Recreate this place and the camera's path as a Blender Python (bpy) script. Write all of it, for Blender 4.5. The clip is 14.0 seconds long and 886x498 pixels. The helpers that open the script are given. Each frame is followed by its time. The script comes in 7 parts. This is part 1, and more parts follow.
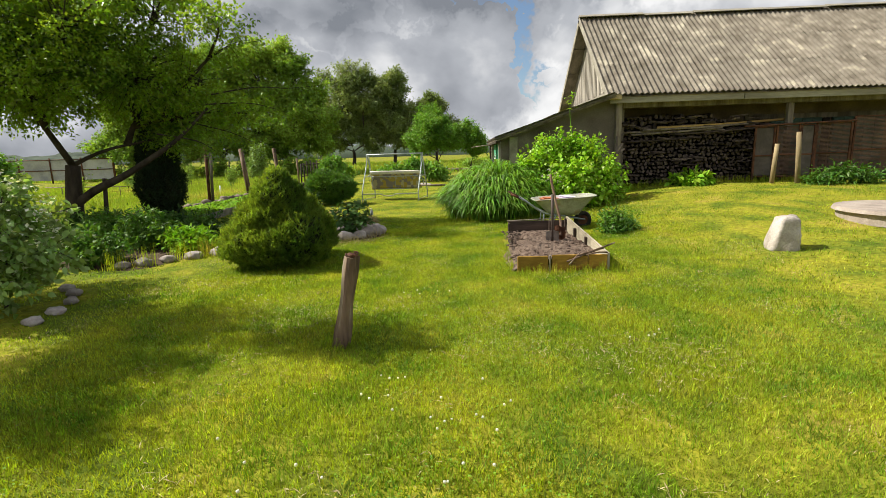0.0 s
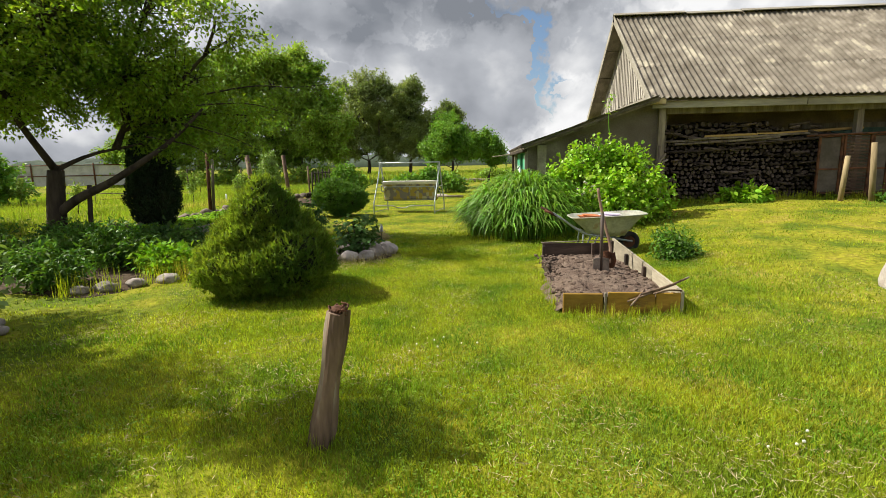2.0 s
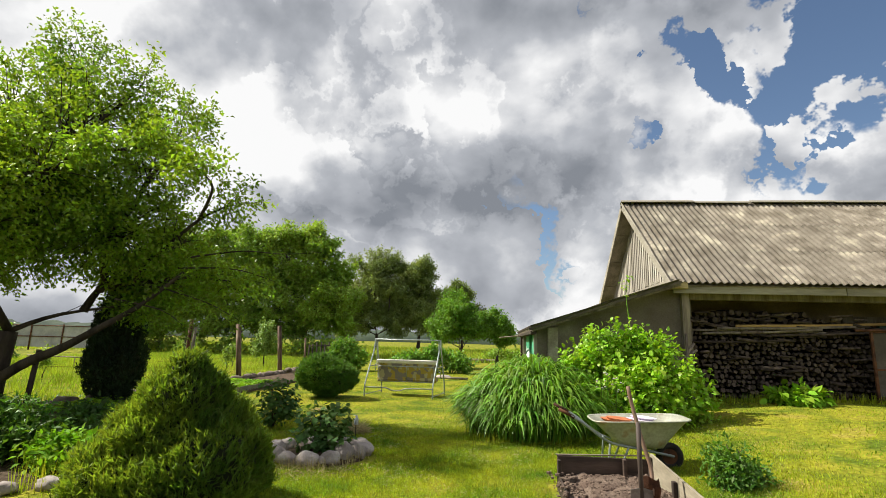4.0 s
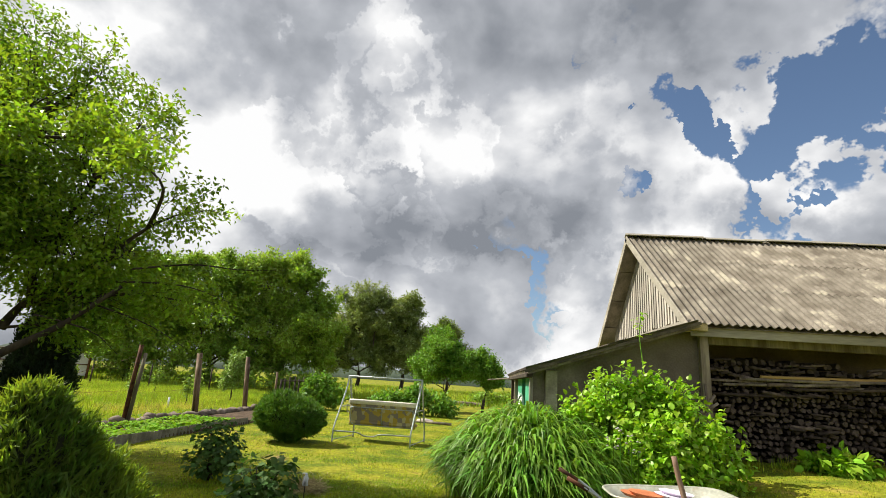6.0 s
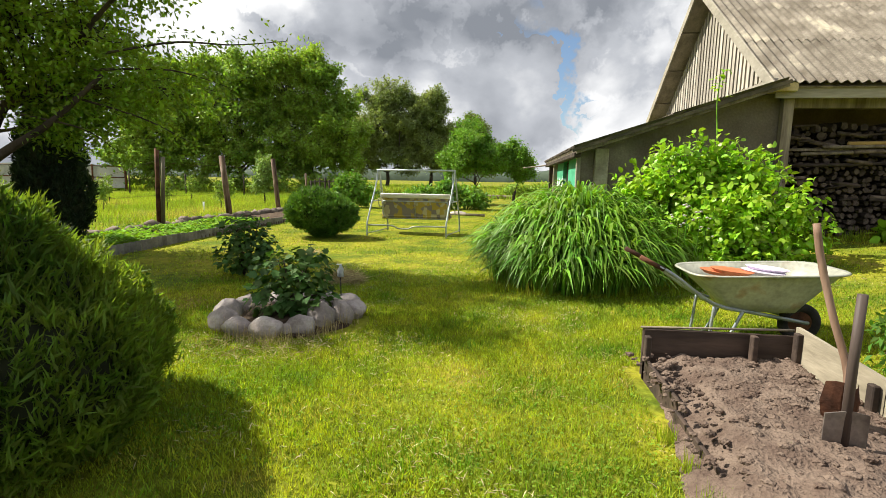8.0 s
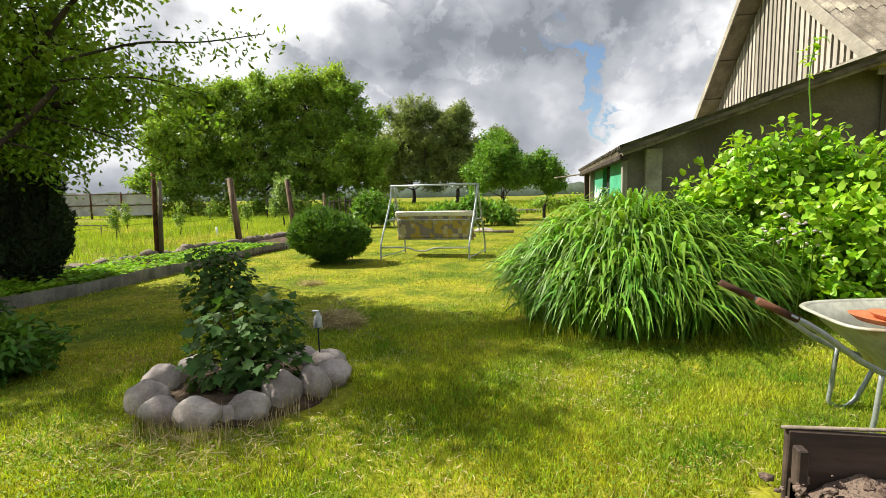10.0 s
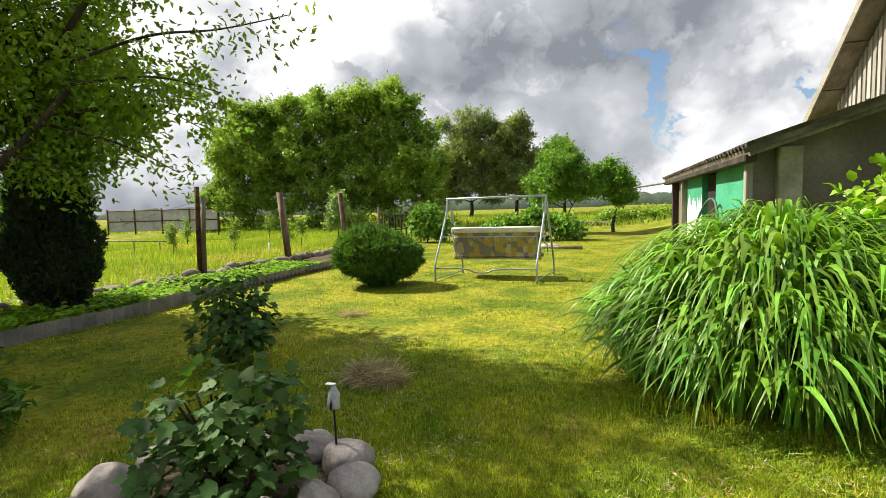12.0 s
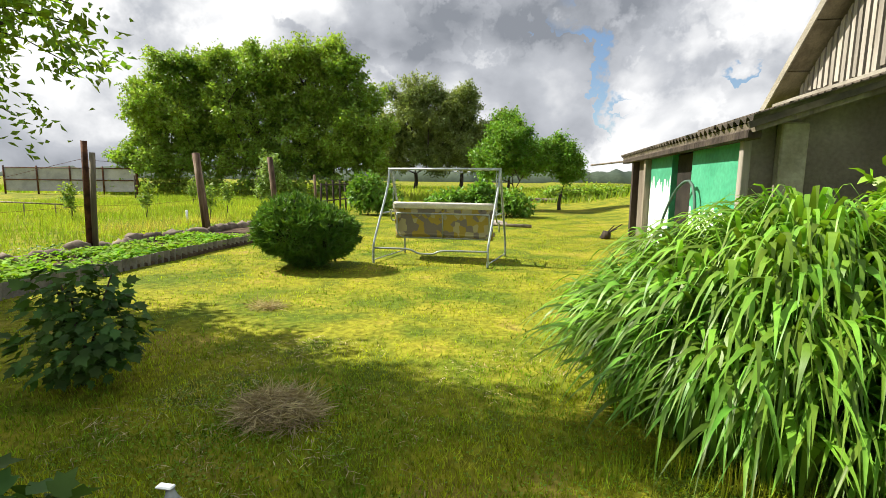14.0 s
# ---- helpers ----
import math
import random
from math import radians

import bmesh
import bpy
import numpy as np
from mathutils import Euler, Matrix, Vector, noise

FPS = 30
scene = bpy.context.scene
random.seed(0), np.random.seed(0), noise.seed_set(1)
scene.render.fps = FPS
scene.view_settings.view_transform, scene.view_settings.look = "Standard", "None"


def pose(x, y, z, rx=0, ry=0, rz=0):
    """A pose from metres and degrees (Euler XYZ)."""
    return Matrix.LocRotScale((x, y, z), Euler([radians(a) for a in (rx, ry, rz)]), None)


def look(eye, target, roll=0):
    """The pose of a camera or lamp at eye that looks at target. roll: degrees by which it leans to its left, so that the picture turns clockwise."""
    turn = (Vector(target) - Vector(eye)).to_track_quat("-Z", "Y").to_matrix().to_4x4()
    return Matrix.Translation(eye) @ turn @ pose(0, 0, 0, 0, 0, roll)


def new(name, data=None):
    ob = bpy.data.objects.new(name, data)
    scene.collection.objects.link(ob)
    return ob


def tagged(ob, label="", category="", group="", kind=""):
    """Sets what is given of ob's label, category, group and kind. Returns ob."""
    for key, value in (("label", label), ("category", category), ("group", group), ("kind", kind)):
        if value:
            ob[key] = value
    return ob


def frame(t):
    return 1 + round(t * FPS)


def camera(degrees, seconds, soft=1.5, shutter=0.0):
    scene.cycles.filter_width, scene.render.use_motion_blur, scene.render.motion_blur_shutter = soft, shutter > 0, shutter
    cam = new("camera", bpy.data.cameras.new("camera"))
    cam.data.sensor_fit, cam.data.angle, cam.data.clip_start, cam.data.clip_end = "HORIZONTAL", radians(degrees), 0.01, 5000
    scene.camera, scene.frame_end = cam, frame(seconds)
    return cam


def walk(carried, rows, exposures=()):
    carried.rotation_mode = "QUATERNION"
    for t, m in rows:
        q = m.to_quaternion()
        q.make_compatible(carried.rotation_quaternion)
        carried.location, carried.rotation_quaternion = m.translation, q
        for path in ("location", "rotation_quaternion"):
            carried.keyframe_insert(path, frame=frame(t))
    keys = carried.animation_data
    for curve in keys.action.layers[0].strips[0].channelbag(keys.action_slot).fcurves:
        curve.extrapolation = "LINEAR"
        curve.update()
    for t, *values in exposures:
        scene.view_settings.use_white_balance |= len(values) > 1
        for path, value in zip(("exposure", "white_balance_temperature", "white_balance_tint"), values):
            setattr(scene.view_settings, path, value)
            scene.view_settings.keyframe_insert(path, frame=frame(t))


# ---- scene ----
cam = camera(83.4, 14.0, soft=0.7)
PATH = [
    (0, (0.279, 0.041, 1.643), (0.164, 2.001, 1.263), -1.7),
    (0.5, (0.2, 0.371, 1.625), (-0.063, 2.32, 1.264), -1.6),
    (1, (0.17, 0.735, 1.625), (-0.121, 2.682, 1.272), -1.6),
    (1.5, (0.154, 1.126, 1.626), (-0.107, 3.076, 1.263), -1.0),
    (2, (0.082, 1.509, 1.605), (-0.088, 3.472, 1.266), -1.0),
    (2.5, (0.107, 1.815, 1.565), (-0.011, 3.789, 1.266), -0.3),
    (3, (0.164, 2.172, 1.578), (0.046, 4.155, 1.349), 0.6),
    (3.5, (0.164, 2.538, 1.6), (0.013, 4.532, 1.595), 1.3),
    (4, (0.232, 2.909, 1.652), (0.018, 4.864, 2.015), 1.6),
    (4.2, (0.274, 3.05, 1.691), (0.036, 4.982, 2.15), 2.4),
    (6.3, (0.097, 4.516, 1.64), (-0.078, 6.44, 2.155), 4.0),
    (6.5, (0.025, 4.611, 1.615), (-0.154, 6.566, 1.994), 3.7),
    (7, (-0.042, 4.884, 1.543), (-0.26, 6.872, 1.548), 2.7),
    (7.5, (-0.048, 5.156, 1.507), (-0.304, 7.123, 1.247), 1.0),
    (7.7, (-0.079, 5.274, 1.455), (-0.327, 7.238, 1.175), 1.1),
    (9.8, (-0.091, 6.775, 1.42), (-0.428, 8.734, 1.198), -1.3),
    (10, (-0.116, 6.923, 1.414), (-0.487, 8.876, 1.199), -1.1),
    (10.5, (-0.194, 7.256, 1.419), (-0.645, 9.193, 1.214), -1.1),
    (11, (-0.297, 7.601, 1.436), (-0.822, 9.523, 1.262), -2.0),
    (11.5, (-0.363, 7.936, 1.438), (-0.957, 9.839, 1.279), -1.8),
    (12, (-0.465, 8.244, 1.449), (-1.06, 10.146, 1.288), -1.6),
    (12.5, (-0.581, 8.533, 1.47), (-1.121, 10.452, 1.306), -2.3),
    (13, (-0.604, 8.889, 1.455), (-1.086, 10.818, 1.234), -1.8),
    (13.5, (-0.639, 9.132, 1.455), (-1.058, 11.071, 1.198), -0.2),
    (14, (-0.765, 9.354, 1.463), (-1.134, 11.3, 1.187), 0.7),
]
walk(cam, [(t, look(eye, target, roll)) for t, eye, target, roll in PATH], [(0, 0.76), (4.2, 0.78), (6.3, 0.85), (7.5, 1.0), (10, 1.0), (14, 1.02)])

# ---- world, sun ----
SUN = Vector((-0.695, 0.115, 0.71))
world = bpy.data.worlds.new("sky")
scene.world = world
world.use_nodes = True
wt = world.node_tree
wt.nodes.clear()


def wn(kind, **sets):
    n = wt.nodes.new(kind)
    for k, v in sets.items():
        n.inputs[k].default_value = v
    return n


def wmath(op, a, b=None, c=None):
    n = wt.nodes.new("ShaderNodeMath")
    n.operation = op
    for i, v in enumerate((a, b, c)):
        if v is None:
            continue
        if isinstance(v, (int, float)):
            n.inputs[i].default_value = v
        else:
            wt.links.new(v, n.inputs[i])
    return n.outputs[0]


sky = wt.nodes.new("ShaderNodeTexSky")
sky.sky_type = "NISHITA"
sky.sun_disc = False
sky.sun_elevation = radians(45)
sky.dust_density = 0.4
sky.ozone_density = 2.0
sky.sun_rotation = math.atan2(SUN.x, SUN.y)
coord = wt.nodes.new("ShaderNodeTexCoord")
sep = wt.nodes.new("ShaderNodeSeparateXYZ")
wt.links.new(coord.outputs["Generated"], sep.inputs[0])
flat = wt.nodes.new("ShaderNodeVectorMath")
flat.operation = "MULTIPLY"
flat.inputs[1].default_value = (1.0, 1.0, 1.25)
wt.links.new(coord.outputs["Generated"], flat.inputs[0])
CLOUD_SHIFT = (2.3, 4.1, 0.7)


def cloud_noise(shift, scale, detail, rough, billow=0.0):
    mp = wt.nodes.new("ShaderNodeMapping")
    mp.inputs["Location"].default_value = shift
    wt.links.new(flat.outputs[0], mp.inputs["Vector"])
    n = wn("ShaderNodeTexNoise", Scale=scale, Detail=detail, Roughness=rough, Distortion=0.15)
    wt.links.new(mp.outputs[0], n.inputs["Vector"])
    if not billow:
        return n.outputs["Fac"]
    warp = wt.nodes.new("ShaderNodeVectorMath")
    warp.operation = "MULTIPLY_ADD"
    warp.inputs[1].default_value = (0.22, 0.22, 0.22)
    wt.links.new(n.outputs["Color"], warp.inputs[0])
    wt.links.new(mp.outputs[0], warp.inputs[2])
    v = wn("ShaderNodeTexVoronoi", Scale=billow, Detail=3.0, Roughness=0.55)
    v.feature = "SMOOTH_F1"
    v.inputs["Smoothness"].default_value = 0.6
    v.normalize = True
    wt.links.new(warp.outputs[0], v.inputs["Vector"])
    return wmath("ADD", wmath("MULTIPLY", n.outputs["Fac"], 0.62), wmath("MULTIPLY", wmath("SUBTRACT", 0.75, v.outputs["Distance"]), 0.34))


puff = cloud_noise(CLOUD_SHIFT, 2.2, 9.0, 0.5, 4.2)
puff_sunward = cloud_noise((CLOUD_SHIFT[0] - 0.06, CLOUD_SHIFT[1] + 0.02, CLOUD_SHIFT[2] + 0.10), 2.2, 9.0, 0.5, 4.2)
broad = cloud_noise((0.3, 5.2, 2.0), 1.5, 3.0, 0.5)
# the sky of that hour: blue gaps to the north-east, white towers, grey bases
wander = wt.nodes.new("ShaderNodeVectorMath")
wander.operation = "MULTIPLY_ADD"
wander.inputs[1].default_value = (0.22, 0.22, 0.22)
wander_noise = wn("ShaderNodeTexNoise", Scale=4.5, Detail=6.0, Roughness=0.6)
wt.links.new(coord.outputs["Generated"], wander_noise.inputs["Vector"])
wt.links.new(wander_noise.outputs["Color"], wander.inputs[0])
shifted = wt.nodes.new("ShaderNodeVectorMath")
shifted.inputs[1].default_value = (-0.11, -0.11, -0.11)
wt.links.new(coord.outputs["Generated"], shifted.inputs[0])
wt.links.new(shifted.outputs[0], wander.inputs[2])


def lobe(azimuth, elevation, width, amount):
    """A soft round region of the sky, in degrees."""
    a, e = radians(azimuth), radians(elevation)
    d = wt.nodes.new("ShaderNodeVectorMath")
    d.operation = "DOT_PRODUCT"
    d.inputs[1].default_value = (math.sin(a) * math.cos(e), math.cos(a) * math.cos(e), math.sin(e))
    wt.links.new(wander.outputs[0], d.inputs[0])
    r = wt.nodes.new("ShaderNodeMapRange")
    r.interpolation_type = "SMOOTHSTEP"
    wt.links.new(d.outputs["Value"], r.inputs["Value"])
    r.inputs["From Min"].default_value, r.inputs["From Max"].default_value = math.cos(radians(width)), 1.0
    r.inputs["To Max"].default_value = amount
    return r.outputs[0]


def total(start, lobes):
    for l in lobes:
        start = wmath("ADD", start, lobe(*l))
    return start


GAPS = [(37, 27, 14, -0.30), (54, 32, 26, -0.30), (13, 36, 8, -0.20), (28, 19, 6, -0.16), (9, 12.5, 5, -0.17), (19, 26, 12, 0.20), (38, 13, 11, 0.2), (18, 12, 12, 0.14), (-15, 35, 40, 0.12), (-62, 33, 12, -0.12)]
TONES = [(21, 29, 11, 0.16), (36, 14, 9, 0.12), (-45, 26, 16, 0.20), (-54, 9, 18, 0.22), (-2, 26, 7, 0.16), (5, 4, 8, 0.14), (-18, 27, 6, 0.14), (-12, 16, 6, 0.14), (-26, 38, 18, -0.14), (-16, 21, 7, -0.12), (4, 20, 9, -0.12), (-8, 12, 9, -0.07), (4, 9, 6, -0.08), (20, 10, 9, -0.04)]
cover = total(wmath("ADD", wmath("ADD", puff, 0.06), wmath("MULTIPLY", wmath("SUBTRACT", broad, 0.5), 0.25)), GAPS)
mask = wt.nodes.new("ShaderNodeMapRange")
mask.interpolation_type = "SMOOTHSTEP"
wt.links.new(cover, mask.inputs["Value"])
mask.inputs["From Min"].default_value, mask.inputs["From Max"].default_value = 0.36, 0.44
relief = wmath("MULTIPLY_ADD", wmath("SUBTRACT", puff, puff_sunward), 4.8, 0.56)
shade = total(relief, TONES)
ramp = wt.nodes.new("ShaderNodeValToRGB")
wt.links.new(shade, ramp.inputs[0])
ramp.color_ramp.elements[0].position, ramp.color_ramp.elements[0].color = 0.0, (0.25, 0.27, 0.305, 1)
ramp.color_ramp.elements[1].position, ramp.color_ramp.elements[1].color = 0.95, (1.0, 1.0, 1.0, 1)
mid = ramp.color_ramp.elements.new(0.52)
mid.color = (0.50, 0.52, 0.56, 1)
clear = wn("ShaderNodeBackground", Strength=0.065)
wt.links.new(sky.outputs[0], clear.inputs["Color"])
cloud = wn("ShaderNodeBackground", Strength=0.56)
wt.links.new(ramp.outputs[0], cloud.inputs["Color"])
both = wt.nodes.new("ShaderNodeMixShader")
wt.links.new(mask.outputs[0], both.inputs[0])
wt.links.new(clear.outputs[0], both.inputs[1])
wt.links.new(cloud.outputs[0], both.inputs[2])
wo = wt.nodes.new("ShaderNodeOutputWorld")
wt.links.new(both.outputs[0], wo.inputs[0])

lamp = bpy.data.lights.new("sun", "SUN")
lamp.energy, lamp.angle, lamp.color = 4.8, radians(0.6), (1.0, 0.93, 0.80)
new("sun", lamp).matrix_world = look(SUN * 60, (0, 0, 0))


# ---- materials ----
def mat(name, a, b, scale=3.0, rough=0.8, bump=0.3, metal=0.0, stretch=(1, 1, 1), fine=40.0, vary=0.15, leaf=0.0, c=None, cpos=0.62, spec=0.3, bump_dist=0.01, grain=0.7):
    """Two colours over broad noise, a fine grain, relief, and a lightness that changes from piece to piece. leaf: the light that shines through."""
    m = bpy.data.materials.new(name)
    m.use_nodes = True
    nt = m.node_tree
    p = nt.nodes["Principled BSDF"]
    p.inputs["Roughness"].default_value, p.inputs["Metallic"].default_value = rough, metal
    p.inputs["Specular IOR Level"].default_value = spec
    tc = nt.nodes.new("ShaderNodeTexCoord")
    info = nt.nodes.new("ShaderNodeObjectInfo")
    mp = nt.nodes.new("ShaderNodeMapping")
    mp.inputs["Scale"].default_value = stretch
    off = nt.nodes.new("ShaderNodeVectorMath")
    off.operation = "MULTIPLY_ADD"
    off.inputs[1].default_value = (17, 13, 11)
    nt.links.new(info.outputs["Random"], off.inputs[0])
    nt.links.new(tc.outputs["Object"], off.inputs[2])
    nt.links.new(off.outputs[0], mp.inputs["Vector"])
    big = nt.nodes.new("ShaderNodeTexNoise")
    big.inputs["Scale"].default_value, big.inputs["Detail"].default_value = scale, 4
    small = nt.nodes.new("ShaderNodeTexNoise")
    small.inputs["Scale"].default_value, small.inputs["Detail"].default_value = fine, 3
    for n in (big, small):
        nt.links.new(mp.outputs[0], n.inputs["Vector"])
    ramp = nt.nodes.new("ShaderNodeValToRGB")
    e = ramp.color_ramp.elements
    e[0].position, e[0].color = 0.36, (*a, 1)
    e[1].position, e[1].color = 0.60, (*b, 1)
    if c:
        k = e.new(cpos + 0.06)
        k.color = (*c, 1)
    nt.links.new(big.outputs["Fac"], ramp.inputs[0])
    hsv = nt.nodes.new("ShaderNodeHueSaturation")
    nt.links.new(ramp.outputs[0], hsv.inputs["Color"])
    lo = nt.nodes.new("ShaderNodeMath")
    lo.operation = "MULTIPLY_ADD"
    lo.inputs[1].default_value, lo.inputs[2].default_value = grain, 1 - grain / 2
    nt.links.new(small.outputs["Fac"], lo.inputs[0])
    rnd = nt.nodes.new("ShaderNodeMath")
    rnd.operation = "MULTIPLY_ADD"
    rnd.inputs[1].default_value, rnd.inputs[2].default_value = 2 * vary, 1 - vary
    if leaf:
        geo = nt.nodes.new("ShaderNodeNewGeometry")
        mixr = nt.nodes.new("ShaderNodeMath")
        mixr.operation = "ADD"
        nt.links.new(geo.outputs["Random Per Island"], mixr.inputs[0])
        nt.links.new(info.outputs["Random"], mixr.inputs[1])
        frac = nt.nodes.new("ShaderNodeMath")
        frac.operation = "FRACT"
        nt.links.new(mixr.outputs[0], frac.inputs[0])
        nt.links.new(frac.outputs[0], rnd.inputs[0])
        hue = nt.nodes.new("ShaderNodeMath")
        hue.operation = "MULTIPLY_ADD"
        hue.inputs[1].default_value, hue.inputs[2].default_value = 0.035, 0.4825
        nt.links.new(frac.outputs[0], hue.inputs[0])
        nt.links.new(hue.outputs[0], hsv.inputs["Hue"])
    else:
        nt.links.new(info.outputs["Random"], rnd.inputs[0])
    mul = nt.nodes.new("ShaderNodeMath")
    mul.operation = "MULTIPLY"
    nt.links.new(lo.outputs[0], mul.inputs[0])
    nt.links.new(rnd.outputs[0], mul.inputs[1])
    nt.links.new(mul.outputs[0], hsv.inputs["Value"])
    nt.links.new(hsv.outputs[0], p.inputs["Base Color"])
    if bump:
        bp = nt.nodes.new("ShaderNodeBump")
        bp.inputs["Strength"].default_value, bp.inputs["Distance"].default_value = bump, bump_dist
        nt.links.new(small.outputs["Fac"], bp.inputs["Height"])
        nt.links.new(bp.outputs[0], p.inputs["Normal"])
    if leaf:
        tr = nt.nodes.new("ShaderNodeBsdfTranslucent")
        warm = nt.nodes.new("ShaderNodeMix")
        warm.data_type, warm.blend_type = "RGBA", "MULTIPLY"
        warm.inputs["Factor"].default_value = 1.0
        warm.inputs[7].default_value = (1.25, 1.25, 0.45, 1)
        nt.links.new(hsv.outputs[0], warm.inputs[6])
        nt.links.new(warm.outputs[2], tr.inputs["Color"])
        mx = nt.nodes.new("ShaderNodeMixShader")
        mx.inputs[0].default_value = leaf
        nt.links.new(p.outputs[0], mx.inputs[1])
        nt.links.new(tr.outputs[0], mx.inputs[2])
        nt.links.new(mx.outputs[0], nt.nodes["Material Output"].inputs["Surface"])
    return m


M_lawn = mat("lawn_soil_and_thatch", (0.095, 0.135, 0.012), (0.245, 0.24, 0.02), 1.5, 0.95, 0.8, fine=15, c=(0.27, 0.215, 0.05), cpos=0.68, vary=0.0, spec=0.1, grain=1.7, bump_dist=0.04)
M_blade = mat("grass_blade", (0.12, 0.235, 0.014), (0.40, 0.44, 0.028), 1.5, 0.6, 0, c=(0.44, 0.375, 0.08), cpos=0.68, leaf=0.45, vary=0.5, fine=15, grain=1.6)
M_clover = mat("clover_leaf", (0.14, 0.26, 0.02), (0.22, 0.34, 0.03), 2.0, 0.6, 0, leaf=0.35, vary=0.25, fine=6)
M_meadow = mat("meadow_grass", (0.20, 0.30, 0.03), (0.32, 0.40, 0.05), 0.3, 0.7, 0, c=(0.42, 0.38, 0.12), leaf=0.45, vary=0.3, fine=3)
M_white_bloom = mat("white_blossom", (0.7, 0.7, 0.66), (0.8, 0.8, 0.76), 5, 0.7, 0, leaf=0.3, vary=0.1)
M_soil = mat("dry_garden_soil", (0.135, 0.095, 0.075), (0.22, 0.165, 0.13), 5, 0.95, 0.9, fine=55, vary=0.2, spec=0.1, bump_dist=0.03)
M_dark_soil = mat("dark_bed_soil", (0.05, 0.035, 0.025), (0.11, 0.08, 0.055), 5, 0.95, 0.8, fine=30, spec=0.1, bump_dist=0.03)
M_pear_leaf = mat("pear_leaf", (0.13, 0.24, 0.025), (0.25, 0.37, 0.035), 0.6, 0.42, 0, leaf=0.5, vary=0.35, fine=5, spec=0.45)
M_tree_leaf = mat("broad_tree_leaf", (0.17, 0.29, 0.045), (0.31, 0.44, 0.08), 0.25, 0.5, 0, leaf=0.4, vary=0.35, fine=3)
M_willow_leaf = mat("willow_leaf", (0.19, 0.255, 0.09), (0.29, 0.35, 0.13), 0.25, 0.5, 0, leaf=0.3, vary=0.35, fine=3)
M_lilac_leaf = mat("lilac_leaf", (0.11, 0.235, 0.035), (0.18, 0.335, 0.05), 0.4, 0.45, 0, leaf=0.35, vary=0.3, fine=3)
# leaf colour darkened to the shaded side of the conifers
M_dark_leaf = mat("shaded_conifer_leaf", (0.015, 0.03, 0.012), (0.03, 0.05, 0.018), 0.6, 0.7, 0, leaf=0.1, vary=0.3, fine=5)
M_juniper = mat("thuja_spray", (0.085, 0.155, 0.022), (0.21, 0.29, 0.038), 1.6, 0.6, 0, leaf=0.55, vary=0.35, fine=9)
# near-black because the cypress's unlit side is put into the colour
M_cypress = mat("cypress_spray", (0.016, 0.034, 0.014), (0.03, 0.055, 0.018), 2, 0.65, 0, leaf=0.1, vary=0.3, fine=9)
# near-black green: the shade deep inside a shrub, put into the colour
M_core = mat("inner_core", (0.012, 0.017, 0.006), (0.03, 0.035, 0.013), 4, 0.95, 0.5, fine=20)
M_shrub = mat("golden_thuja_spray", (0.065, 0.15, 0.022), (0.11, 0.22, 0.03), 2, 0.55, 0, leaf=0.28, vary=0.3, fine=9)
M_lily = mat("daylily_leaf", (0.10, 0.225, 0.025), (0.21, 0.37, 0.04), 2, 0.42, 0, leaf=0.34, vary=0.5, fine=8, spec=0.32)
M_bush_leaf = mat("hydrangea_leaf", (0.21, 0.40, 0.025), (0.32, 0.52, 0.04), 1.2, 0.42, 0, leaf=0.38, vary=0.25, fine=8, spec=0.45)
M_currant = mat("dark_currant_leaf", (0.045, 0.10, 0.028), (0.085, 0.165, 0.036), 3, 0.62, 0, leaf=0.3, vary=0.35, fine=10, spec=0.22)
M_bed_leaf = mat("bed_plant_leaf", (0.06, 0.15, 0.02), (0.12, 0.24, 0.035), 1.5, 0.5, 0, leaf=0.35, vary=0.3, fine=9)
M_viburnum = mat("pale_viburnum_leaf", (0.16, 0.26, 0.07), (0.30, 0.42, 0.15), 2, 0.5, 0, leaf=0.35, vary=0.35, fine=9)
M_sapling = mat("sapling_leaf", (0.16, 0.27, 0.06), (0.26, 0.36, 0.09), 2, 0.5, 0, leaf=0.4, vary=0.3, fine=9)
M_strawberry = mat("strawberry_leaf", (0.15, 0.31, 0.02), (0.25, 0.42, 0.03), 1.5, 0.7, 0, spec=0.15, leaf=0.35, vary=0.3, fine=9)
M_bark = mat("dark_bark", (0.03, 0.022, 0.018), (0.075, 0.058, 0.045), 4, 0.9, 0.9, stretch=(1, 1, 0.3), fine=22, bump_dist=0.03)
M_old_wood = mat("weathered_grey_wood", (0.13, 0.105, 0.08), (0.27, 0.23, 0.18), 5, 0.85, 0.6, stretch=(1, 1, 0.12), fine=40)
M_stump_wood = mat("weathered_brown_post", (0.045, 0.026, 0.017), (0.20, 0.135, 0.095), 9, 0.85, 0.8, stretch=(1, 1, 0.15), fine=45, c=(0.30, 0.24, 0.18))
M_box_wood = mat("ochre_stained_board", (0.20, 0.115, 0.018), (0.34, 0.20, 0.03), 5, 0.8, 0.5, stretch=(0.3, 1, 1), fine=30, c=(0.13, 0.07, 0.03), vary=0.25)
M_box_grey = mat("raw_grey_board", (0.20, 0.175, 0.125), (0.31, 0.275, 0.205), 5, 0.85, 0.5, stretch=(1, 0.2, 1), fine=35, vary=0.2)
# weathered wood of pegs and left boards; back board's shade is painted in
M_box_dark = mat("weathered_shaded_board", (0.035, 0.025, 0.02), (0.08, 0.055, 0.042), 5, 0.8, 0.5, stretch=(0.2, 1, 1), fine=35, vary=0.2)
